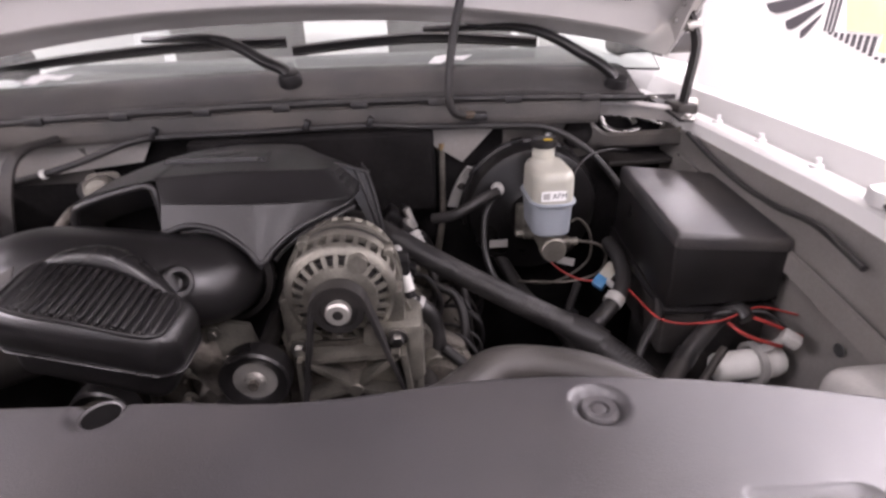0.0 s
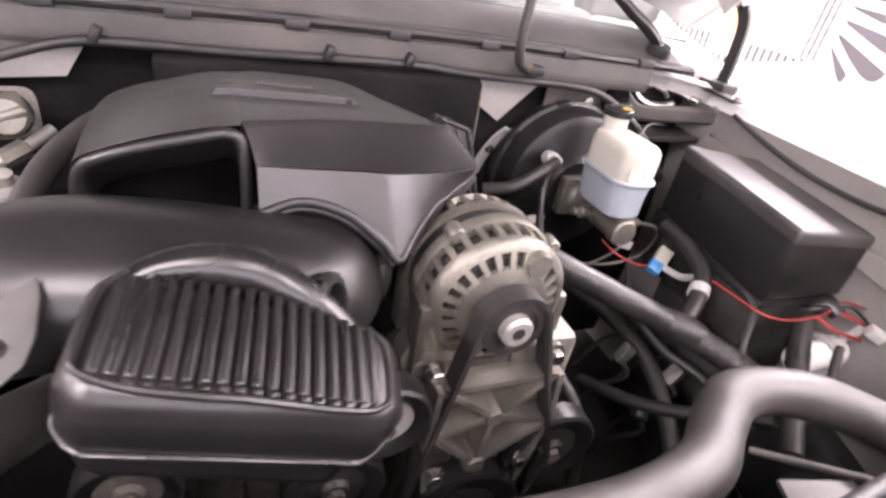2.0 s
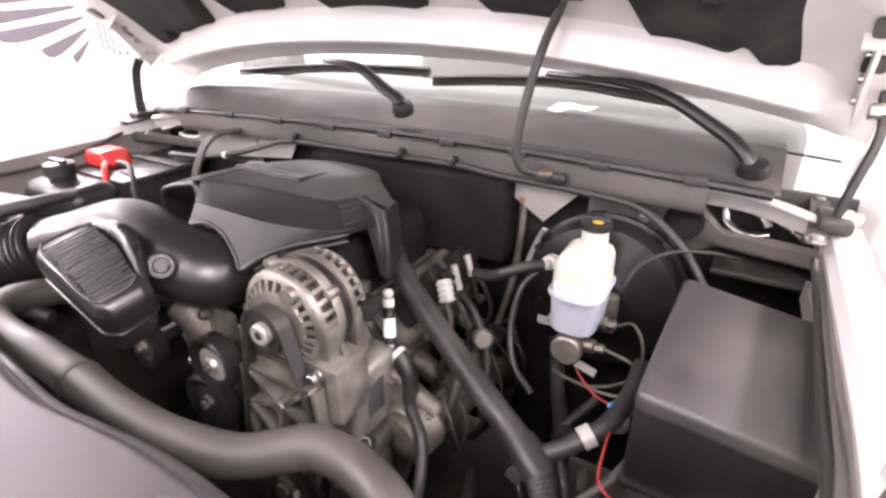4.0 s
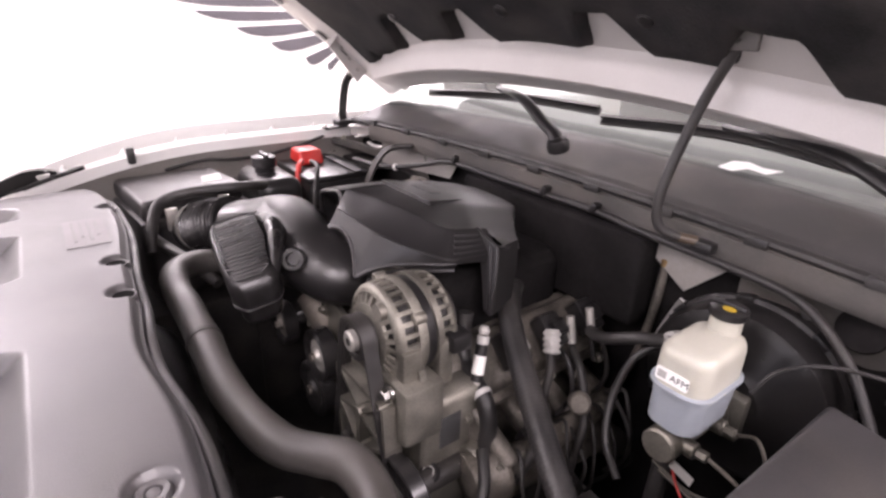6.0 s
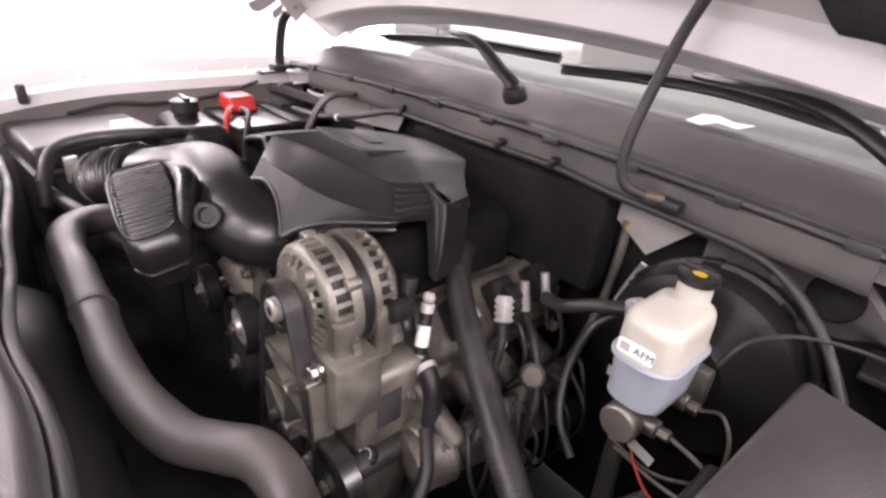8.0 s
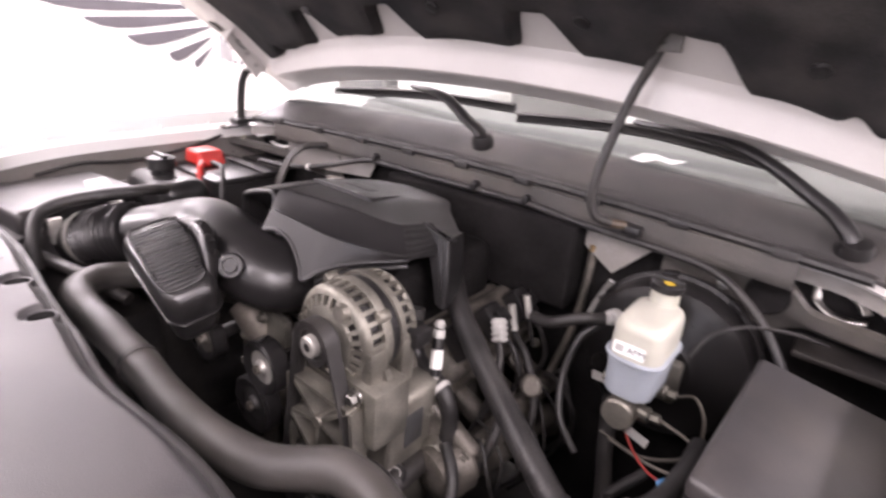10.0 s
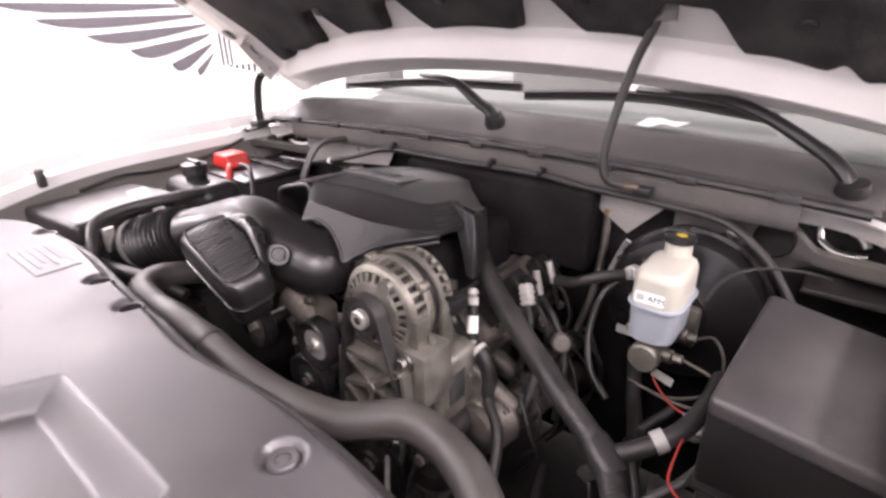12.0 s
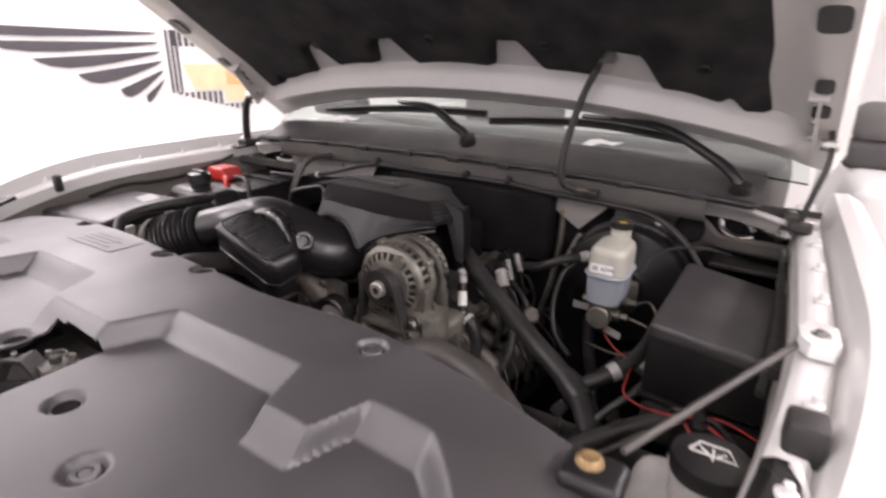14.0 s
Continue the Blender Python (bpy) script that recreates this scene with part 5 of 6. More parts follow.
part("pillar_top", sweep([pl[0] + Vector((0, -0.001, 0)), pr_[0] + Vector((0, -0.002, 0)), Vector((0.138, 0.436, 1.151)), Vector((0.129, 0.455, 1.147))], 0.003, 8, 8), M_BLACK, ec)
part("pillar_side", sheet(lambda u, v: pr_[int(round(v * 24))] + Vector((-0.012 * u, 0.05 * u, -0.002 * u)), 4, 24, 0.003), M_BLACK, ec)
part("rear_block", box((-0.2, 0.61, 1.0), (0.262, 0.666, 1.164), 0.01, 3), M_MAT, ec)

ec.location.z += 0.008

man = thing("intake_manifold", (-0.05, 0.45, 1.02), "dark plastic intake manifold under the cover", "manifold")
part("body", box((-0.2, 0.3, 0.9), (0.1, 0.62, 1.1), 0.03, 3), M_MAT, man)
tb = lathe([(0.045, 0), (0.058, 0.0), (0.06, 0.006), (0.06, 0.04), (0, 0.04)], (-0.05, 0.28, 1.075), (0, 1, 0), 32)
part("throttle_body", tb, M_ALU, man, "aluminium throttle body")

# ---- brake master cylinder ----
br = thing("brake_master_cylinder", (0.44, 0.5, 1.0), "aluminium brake master cylinder with a milky fluid reservoir", "brake cylinder")
cyl = lathe([(0, 0), (0.02, 0), (0.0225, 0.003), (0.0225, 0.02), (0.02, 0.024), (0.02, 0.12), (0.026, 0.125), (0.026, 0.14), (0, 0.14)], (0.438, 0.4, 1.008), (0, 1, 0), 32)
part("cylinder", cyl, M_ALU, br)


RX, RY = 0.437, 0.462
part("reservoir_bowl", loft([((RX, RY - 0.004, 1.03), rounded(0.056, 0.094, 0.02)), ((RX, RY - 0.003, 1.034), rounded(0.065, 0.104, 0.024)), ((RX, RY, 1.06), rounded(0.068, 0.108, 0.025)), ((RX, RY, 1.083), rounded(0.07, 0.112, 0.025)), ((RX, RY, 1.086), rounded(0.07, 0.112, 0.025))]), M_FLUID, br, "milky bowl showing pale blue fluid")
part("reservoir_flange", loft([((RX, RY, 1.086), rounded(0.076, 0.118, 0.028)), ((RX, RY, 1.0875), rounded(0.08, 0.122, 0.03)), ((RX, RY, 1.0905), rounded(0.08, 0.122, 0.03)), ((RX, RY, 1.092), rounded(0.076, 0.118, 0.028))]), M_FLUID, br)
part("reservoir_top", loft([((RX, RY, 1.0915), rounded(0.07, 0.112, 0.025)), ((RX, RY, 1.128), rounded(0.069, 0.111, 0.025)), ((RX, RY, 1.1345), rounded(0.067, 0.109, 0.0245)), ((RX, RY + 0.001, 1.1395), rounded(0.062, 0.104, 0.023)), ((RX, RY + 0.001, 1.142), rounded(0.055, 0.097, 0.021)), ((RX, RY + 0.002, 1.143), rounded(0.045, 0.087, 0.018))]), M_TANK, br, "yellowed milky reservoir top")
part("filler_neck", lathe([(0.0205, -0.01), (0.0195, 0.0), (0.019, 0.022), (0.017, 0.024), (0, 0.024)], (RX, 0.503, 1.141), (0, 0, 1), 28), M_TANK, br)
capm = lathe([(0.018, 0.012), (0.022, 0.012), (0.023, 0.014), (0.0225, 0.022), (0.019, 0.0245), (0, 0.025)], (RX, 0.503, 1.151), (0, 0, 1), 26)
box((RX - 0.021, 0.4995, 1.173), (RX + 0.021, 0.5065, 1.181), 0.003, 2, capm)
cap = part("cap", capm, M_BLACK, br, "black cap with a yellow mark")
part("cap_mark", prism([(0.008 * math.cos(k * 0.524), 0.006 * math.sin(k * 0.524)) for k in range(12)], (RX + 0.004, 0.492, 1.1763), (1, 0, 0), (0, 1, 0), 0.001), M_YELLOW, cap, "yellow print on the cap")
# label with its three letters
lab = part("label", prism(rounded(0.042, 0.0175, 0.003), (RX - 0.004, RY - 0.0562, 1.106), (1, 0, 0), (0, 0, 1), 0.0008), M_LABEL, br, "white label lettered AFM")
fc = bpy.data.curves.new("letters", "FONT")
fc.body, fc.size, fc.align_x, fc.align_y, fc.extrude = "AFM", 0.0125, "CENTER", "CENTER", 0.0002
fo = new("letters", fc)
dep = bpy.context.evaluated_depsgraph_get()
fm = bpy.data.meshes.new_from_object(fo.evaluated_get(dep))
bpy.data.objects.remove(fo)
fm.materials.clear()
fm.materials.append(M_INK)
let = new("lettering", fm)
let.matrix_world = pose(RX + 0.0055, RY - 0.0573, 1.106, 90, 0, 0)
bpy.context.view_layer.update()
mw = let.matrix_world.copy()
let.parent = lab
let.matrix_parent_inverse = lab.matrix_world.inverted()
let.matrix_world = mw
part("print_bar", prism([(-0.0055, -0.005), (0.0055, -0.005), (0.0055, 0.005), (-0.0055, 0.005)], (RX - 0.0165, RY - 0.057, 1.106), (1, 0, 0), (0, 0, 1), 0.0004), M_GREYPL, lab, "small unreadable print")
for y, s in ((0.43, 1), (0.5, 1), (0.475, -1)):
    f = rod((RX, y, 1.008), (RX + s * 0.036, y, 1.01), 0.011)
    rod((RX + s * 0.036, y, 1.01), (RX + s * 0.05, y, 1.011), 0.007, 6, f)
    part("line_fitting", f, M_ALU, br, "machined line fitting")
part("brake_line", sweep([(RX + 0.05, 0.43, 1.011), (RX + 0.09, 0.43, 1.0), (RX + 0.11, 0.44, 0.97), (RX + 0.1, 0.45, 0.93), (RX + 0.05, 0.46, 0.91), (RX - 0.02, 0.47, 0.91)], 0.0026, 8), M_BLOCK, br, "thin steel brake line")
part("brake_line", sweep([(RX + 0.05, 0.5, 1.011), (RX + 0.075, 0.5, 1.02), (RX + 0.095, 0.49, 0.99), (RX + 0.09, 0.48, 0.94), (RX + 0.03, 0.48, 0.9), (RX - 0.04, 0.49, 0.9)], 0.0026, 8), M_BLOCK, br)
br.location += Vector((0.011, 0.006, -0.002))
part("tag", prism([(0, 0), (0.032, 0), (0.032, 0.014), (0, 0.014)], (RX + 0.012, 0.42, 0.975), (1, 0, -0.3), (0.2, 0, 1), 0.001), M_GREYPL, br, "small pale tag")

boo = thing("brake_booster", (0.45, 0.63, 1.02), "large gloss black brake booster drum", "brake booster")
part("drum", lathe([(0, 0), (0.05, 0), (0.06, 0.008), (0.11, 0.012), (0.125, 0.02), (0.13, 0.035), (0.13, 0.06), (0.136, 0.063), (0.136, 0.069), (0.13, 0.073), (0.125, 0.105), (0, 0.108)], (0.45, 0.555, 1.01), (0, 1, 0), 48), M_DRUM, boo)
for k in range(8):
    a = math.pi * k / 4 + 0.2
    part("crimp", box((-0.012, 0, -0.004), (0.012, 0.016, 0.004), 0.002, m=pose(0.45 + 0.134 * math.cos(a), 0.613, 1.01 + 0.134 * math.sin(a), 0, -math.degrees(a) + 90, 0)), M_DRUM, boo)
vs = lathe([(0.012, 0), (0.012, 0.02), (0.009, 0.022), (0.009, 0.035), (0, 0.036)], (0.375, 0.555, 1.07), (-0.1, -1, 0.2), 20)
valve = part("check_valve", vs, M_GREYPL, boo, "grey check valve")
part("vacuum_hose", sweep([(0.37, 0.522, 1.075), (0.34, 0.505, 1.07), (0.29, 0.5, 1.045), (0.25, 0.52, 1.03)], 0.0095, 14), M_RUBBER, boo, "black vacuum hose")
part("wire_loop", sweep([(0.37, 0.53, 1.07), (0.345, 0.5, 1.04), (0.34, 0.47, 0.98), (0.36, 0.44, 0.93), (0.4, 0.42, 0.9)], 0.006, 10), M_RUBBER, boo)
part("decal", prism([(0, 0), (0.036, 0), (0.036, 0.016), (0, 0.016)], (0.36, 0.5455, 0.95), (1, 0, 0), (0, 0, 1), 0.001), M_GREYPL, boo, "pale printed sticker")
part("sensor_cable", sweep([(0.5, 0.5, 1.08), (0.515, 0.52, 1.112), (0.55, 0.55, 1.128), (0.6, 0.585, 1.125), (0.64, 0.6, 1.118)], 0.0024, 8, 10), M_RUBBER, boo, "thin black cable behind the reservoir")
part("bracing", box((0.41, 0.535, 0.97), (0.49, 0.556, 1.04), 0.006), M_ALU, boo)

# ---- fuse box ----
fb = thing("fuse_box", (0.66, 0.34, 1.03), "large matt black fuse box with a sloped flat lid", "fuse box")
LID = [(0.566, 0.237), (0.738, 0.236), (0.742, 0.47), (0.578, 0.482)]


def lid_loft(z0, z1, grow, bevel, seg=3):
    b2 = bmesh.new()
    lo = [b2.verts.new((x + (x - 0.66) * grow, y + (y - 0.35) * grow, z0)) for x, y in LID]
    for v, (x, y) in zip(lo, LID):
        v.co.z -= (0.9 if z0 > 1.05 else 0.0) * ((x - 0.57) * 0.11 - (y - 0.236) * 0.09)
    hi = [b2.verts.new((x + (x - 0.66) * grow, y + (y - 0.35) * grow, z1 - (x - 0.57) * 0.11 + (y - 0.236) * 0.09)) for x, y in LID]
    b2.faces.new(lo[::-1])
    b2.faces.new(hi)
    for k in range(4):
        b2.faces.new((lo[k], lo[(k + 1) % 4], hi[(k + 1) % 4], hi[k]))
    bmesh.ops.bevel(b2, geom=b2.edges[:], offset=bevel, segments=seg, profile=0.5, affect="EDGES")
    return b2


# Walls blacker than the lid put their shade into the colour.
part("body", lid_loft(0.988, 1.095, -0.012, 0.006, 3), M_DRUM, fb, "side walls coloured darker for their shade")
part("lid", lid_loft(1.082, 1.108, 0.0, 0.008, 4), M_BOX, fb, "dusty grey-black lid, kept paler as if lit")
part("rim", lid_loft(0.98, 0.99, 0.02, 0.003, 2), M_BLACK, fb)
part("base", lid_loft(0.9, 0.982, -0.06, 0.008, 2), M_DARK, fb)
part("bracket", box((0.62, 0.25, 0.53), (0.74, 0.46, 0.9), 0.02), M_DARK, fb)
part("clip_handle", sweep([(0.62, 0.215, 0.985), (0.625, 0.203, 1.0), (0.645, 0.2, 1.001), (0.655, 0.21, 0.985)], 0.005, 10), M_BLACK, fb)

# ---- wires and small things near the fuse box ----
con = thing("wire_connector", (0.53, 0.37, 0.95), "cream and blue plug on a red wire", "connector")
part("plug", box((-0.016, -0.012, -0.009), (0.016, 0.012, 0.009), 0.003, m=pose(0.552, 0.41, 0.955, 20, -35, 30)), M_TANK, con, "cream plug half")
part("socket", box((-0.012, -0.011, -0.009), (0.012, 0.011, 0.009), 0.003, m=pose(0.535, 0.402, 0.942, 20, -35, 30)), M_BLUE, con, "blue plug half")
part("tail", sweep([(0.545, 0.4, 0.945), (0.55, 0.36, 0.95), (0.545, 0.325, 0.975), (0.54, 0.315, 0.985)], 0.006, 8), M_GREYPL, con)
rw = thing("red_wire", (0.6, 0.22, 0.96), "thin red wire looping below the fuse box", "wire")
part("wire", sweep([(0.54, 0.317, 0.984), (0.542, 0.27, 0.987), (0.548, 0.222, 0.988), (0.57, 0.203, 0.988), (0.6, 0.197, 0.99), (0.63, 0.192, 0.997), (0.66, 0.199, 1.003), (0.69, 0.206, 1.003), (0.74, 0.2, 0.99)], 0.0016, 8), M_REDWIRE, rw)
part("wire", sweep([(0.53, 0.4, 0.945), (0.5, 0.41, 0.945), (0.47, 0.43, 0.955), (0.45, 0.45, 0.97)], 0.0018, 8), M_REDWIRE, rw)
can = thing("washer_pump_canister", (0.67, 0.2, 0.91), "pale grey cylinder strapped to the inner fender", "canister")
part("body", lathe([(0, 0), (0.015, 0), (0.019, 0.003), (0.021, 0.008), (0.021, 0.07), (0.024, 0.075), (0.024, 0.088), (0.02, 0.1), (0, 0.1)], (0.628, 0.19, 0.914), (1, 0.05, 0.03), 32), M_WHITE, can)
part("strap", lathe([(0.0243, 0.056), (0.031, 0.056), (0.031, 0.066), (0.0243, 0.066)], (0.628, 0.19, 0.914), (1, 0.05, 0.03), 32), M_GREYPL, can)
part("strap_tail", strip([(0.69, 0.186, 0.945), (0.705, 0.18, 0.96), (0.712, 0.176, 0.98)], (0, 1, 0), 0.012, 0.002, smooth=True), M_GREYPL, can)
part("bracket", strip([(0.7, 0.2, 0.885), (0.73, 0.21, 0.89), (0.745, 0.21, 0.92)], (0, 1, 0), 0.03, 0.003), M_APRON, can)

# ---- washer reservoir and prop rod ----
wr = thing("washer_reservoir", (0.69, -0.04, 1.05), "pale grey washer reservoir with a black winged cap", "washer reservoir")
part("body", box((0.62, -0.14, 0.75), (0.74, 0.03, 1.07), 0.025, 3), M_GREYPL, wr)
part("neck", lathe([(0.03, 0), (0.033, 0.05)], (0.69, -0.03, 1.06), (0, 0, 1), 28), M_GREYPL, wr)
cm = lathe([(0.03, -0.012), (0.035, -0.01), (0.0365, 0.0), (0.035, 0.008), (0.027, 0.012), (0, 0.013)], (0.69, -0.03, 1.115), (0, 0, 1), 36)
box((0.725, -0.045, 1.108), (0.755, -0.02, 1.118), 0.004, 2, cm)
wr.location += Vector((-0.012, -0.012, 0.0))
wc = part("cap", cm, M_BLACK, wr, "black cap with a white washer symbol")
A = Vector((0.69, -0.03, 1.1285))
part("symbol_fan", strip([A + Vector((-0.02, -0.006, 0)), A + Vector((-0.012, 0.01, 0)), A + Vector((0.012, 0.01, 0)), A + Vector((0.02, -0.006, 0)), A + Vector((-0.02, -0.006, 0))], (0, 0, 1), 0.0006, 0.0022), M_WHITE, wc)
part("symbol_jet", strip([A + Vector((0, -0.012, 0)), A + Vector((0, 0.005, 0))], (0, 0, 1), 0.0006, 0.002), M_WHITE, wc)
part("symbol_jet", strip([A + Vector((-0.004, -0.004, 0)), A + Vector((-0.011, 0.002, 0))], (0, 0, 1), 0.0006, 0.002), M_WHITE, wc)
part("symbol_jet", strip([A + Vector((0.004, -0.004, 0)), A + Vector((0.011, 0.002, 0))], (0, 0, 1), 0.0006, 0.002), M_WHITE, wc)

pr = thing("prop_rod", (0.6, -0.14, 1.15), "thin grey steel prop rod resting on the fender rail", "prop rod")
part("rod", rod((0.612, -0.125, 1.158), (0.735, 0.125, 1.184), 0.0038, 14), M_PRIMER, pr)
part("socket", box((0.571, -0.177, 1.14), (0.624, -0.132, 1.158), 0.009, 4), M_BLACK, pr, "black rubber rod socket")
part("pivot", lathe([(0, 0.007), (0.008, 0.007), (0.012, 0.003), (0.0125, 0)], (0.592, -0.152, 1.157), (0, 0, 1), 24), M_BRASS, pr, "brassy pivot bolt")
part("bracket", box((0.575, -0.175, 1.02), (0.62, -0.13, 1.142), 0.008), M_DARK, pr)
lat = thing("fender_bracket", (0.77, 0.12, 1.17), "white painted steel bracket on the fender rail", "bracket")
part("plate", prism([(-0.024, -0.02), (-0.012, -0.038), (0.016, -0.038), (0.022, -0.02), (0.022, 0.03), (0.008, 0.04), (-0.016, 0.034), (-0.026, 0.012)], (0.748, 0.135, 1.18), (1, 0, 0), (0, 1, 0), 0.018, 0.003), M_PAINT, lat)
bolt((0.748, 0.13, 1.197), (0, 0, 1), 0.008, 0.006, lat)
lat.scale = (0.82, 0.82, 0.95)

# ---- firewall fittings ----
har = thing("wiring_harness", (0, 0.62, 1.18), "black wiring harness clipped along the firewall", "harness")
HA = [(-0.62, 0.56, 1.12), (-0.5, 0.575, 1.125), (-0.4, 0.6, 1.145), (-0.3, 0.625, 1.175), (-0.24, 0.632, 1.18), (-0.1, 0.634, 1.179), (0.02, 0.634, 1.181), (0.15, 0.634, 1.182), (0.25, 0.632, 1.175), (0.38, 0.628, 1.172), (0.48, 0.62, 1.165), (0.55, 0.6, 1.13), (0.6, 0.57, 1.08), (0.63, 0.55, 1.03)]
part("cable", sweep(HA, 0.0065, 10, 12), M_RUBBER, har)
for x in (-0.261, 0.02, 0.139):
    part("clip", box((-0.006, -0.01, -0.003), (0.006, 0.012, 0.018), 0.003, m=pose(x, 0.632, 1.182, 0, 25, 0)), M_BLACK, har)
part("tie", lathe([(0.007, -0.004), (0.0085, -0.004), (0.0085, 0.004), (0.007, 0.004)], (-0.45, 0.588, 1.133), (1, 0.2, 0.15), 14), M_WHITE, har, "white cable tie")

dip = thing("dipstick_tube", (0.278, 0.655, 1.05), "dull steel transmission dipstick tube", "dipstick")
part("tube", sweep([(0.278, 0.66, 1.125), (0.277, 0.655, 1.05), (0.272, 0.64, 0.96), (0.25, 0.62, 0.85), (0.23, 0.6, 0.7)], 0.0075, 12), M_BLOCK, dip)
part("cap", lathe([(0, 0), (0.009, 0), (0.01, 0.012), (0.006, 0.015), (0, 0.015)], (0.278, 0.66, 1.122), (0, 0, 1), 14), M_BRASS, dip)

for nm, o, y, lb in (("left", [(-0.62, 1.1), (-0.3, 1.13), (-0.27, 1.178), (-0.62, 1.178)], 0.652, "bare grey panel beside the firewall"), ("right", [(0.19, 1.178), (0.32, 1.095), (0.4, 1.178)], 0.655, "bare grey panel beside the firewall")):
    part("plenum_gusset", prism(o, (0, y, 0), (1, 0, 0), (0, 0, 1), 0.003), M_APRON, truck, lb)
for sd in (-1, 1):
    line = spline([(0.4, 0.648, 0), (0.48, 0.654, 0), (0.55, 0.656, 0), (0.6, 0.65, 0), (0.66, 0.622, 0), (0.72, 0.586, 0), (0.768, 0.56, 0)], 8)

    def wall(u, v):
        q = line[int(round(u * (len(line) - 1)))]
        k = smooth01((q.x - 0.565) / 0.05)
        prof = [(0.03 - 0.016 * k, 1.166 - 0.03 * k), (0.006, 1.168 - 0.03 * k), (0.0, 1.162 - 0.028 * k), (0.002, 1.125 - 0.008 * k), (0.012, 1.09 + 0.02 * k)]
        i = min(int(v * 4), 3)
        f = v * 4 - i
        dy, z = prof[i][0] + (prof[i + 1][0] - prof[i][0]) * f, prof[i][1] + (prof[i + 1][1] - prof[i][1]) * f
        return Vector((sd * q.x, q.y + dy, z + 0.02 * smooth01((q.x - 0.6) / 0.17)))
    # Darker grey than the apron's puts this panel's shade into its colour.
    part("plenum_end", sheet(wall, len(line) - 1, 12, 0.003), M_PRIMER, truck, "curved rail end in a grey darkened for shade")
    lipline = [(sd * 0.44, 0.642, 1.212), (sd * 0.52, 0.645, 1.208), (sd * 0.58, 0.652, 1.203), (sd * 0.63, 0.655, 1.2), (sd * 0.68, 0.63, 1.197), (sd * 0.725, 0.6, 1.193)]
    part("cowl_lip", strip(lipline, (0, 1, 0.3), 0.014, 0.004, smooth=True), M_HOOD, truck, "pale painted cowl flange")
    part("cowl_lip", strip([(x, y + 0.004, z - 0.014) for x, y, z in lipline], (0, 0.2, 1), 0.026, 0.003, smooth=True), M_APRON, truck)
    # Dark floor and back boxes stand in for the shade of the recess.
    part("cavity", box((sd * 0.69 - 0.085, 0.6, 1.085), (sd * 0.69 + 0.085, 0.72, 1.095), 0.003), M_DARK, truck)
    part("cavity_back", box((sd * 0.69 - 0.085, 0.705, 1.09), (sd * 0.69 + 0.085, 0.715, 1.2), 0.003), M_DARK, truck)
    part("linkage", sweep([(sd * 0.607, 0.672, 1.168), (sd * 0.613, 0.66, 1.152), (sd * 0.632, 0.648, 1.144), (sd * 0.655, 0.638, 1.146), (sd * 0.672, 0.632, 1.152)], 0.0055, 12, 8, flat=0.6), M_STEEL, truck, "shiny hinge linkage")
    part("linkage", strip([(sd * 0.63, 0.67, 1.176), (sd * 0.655, 0.655, 1.172), (sd * 0.668, 0.645, 1.158)], (0, 0.6, 0.6), 0.012, 0.004, smooth=True), M_STEEL, truck, "shiny hinge linkage")
    part("linkage", sweep([(sd * 0.66, 0.66, 1.18), (sd * 0.685, 0.64, 1.17), (sd * 0.71, 0.61, 1.162)], 0.006, 10, 8), M_STEEL, truck, "shiny hinge linkage")
    bolt((sd * 0.735, 0.586, 1.155), (-sd * 0.4, -0.8, 0.4), 0.006, 0.008, truck, M_ALU, "linkage_bolt")
part("rubber_plug", lathe([(0, 0.004), (0.02, 0.004), (0.027, 0.008), (0.03, 0.004), (0.03, 0)], (0.553, 0.652, 1.143), (0, -1, 0), 28), M_MAT, truck, "round black rubber plug")
part("stud", lathe([(0, 0.01), (0.008, 0.008), (0.01, 0)], (0.493, 0.652, 1.139), (0, -1, 0.1), 14), M_STEEL, truck)

wh = thing("washer_hose", (0.33, 0.6, 1.3), "black rubber hose hanging from the bonnet to the cowl", "hose")
part("hose", sweep([(0.352, 0.575, 1.478), (0.338, 0.585, 1.448), (0.318, 0.592, 1.405), (0.302, 0.588, 1.345), (0.292, 0.578, 1.285), (0.29, 0.575, 1.24), (0.298, 0.582, 1.212), (0.318, 0.6, 1.2)], 0.0075, 14, 12), M_RUBBER, wh)
part("fitting", rod((0.312, 0.596, 1.201), (0.338, 0.618, 1.197), 0.0075), M_AMBER, wh, "brownish hose fitting")
part("clip", box((0.332, 0.61, 1.184), (0.365, 0.636, 1.2), 0.004), M_BLACK, wh)

# ---- wipers ----
def wiper(pivot, bend, mid, tip, blade):
    w = thing("windscreen_wiper", pivot, "black windscreen wiper arm lying on the glass", "wiper", "wipers")
    part("pivot_cap", lathe([(0.022, -0.012), (0.023, 0.0), (0.019, 0.012), (0, 0.016)], pivot, (0, -0.35, 0.93), 24), M_BLACK, w)
    part("arm", sweep([pivot, Vector(pivot) * 0.7 + Vector(bend) * 0.3 + Vector((0, 0, 0.008)), bend, mid, tip], lambda f, d: 0.0165 - 0.008 * f, 12, 8, flat=0.7), M_BLACK, w)
    part("blade", strip(blade, (0, 0.5, 0.8), 0.016, 0.009, smooth=True), M_RUBBER, w, "long rubber blade")
    part("spine", strip([Vector(q) + Vector((0, -0.004, 0.01)) for q in blade], (0, 1, 0.3), 0.012, 0.003, smooth=True), M_BLACK, w)
    return w


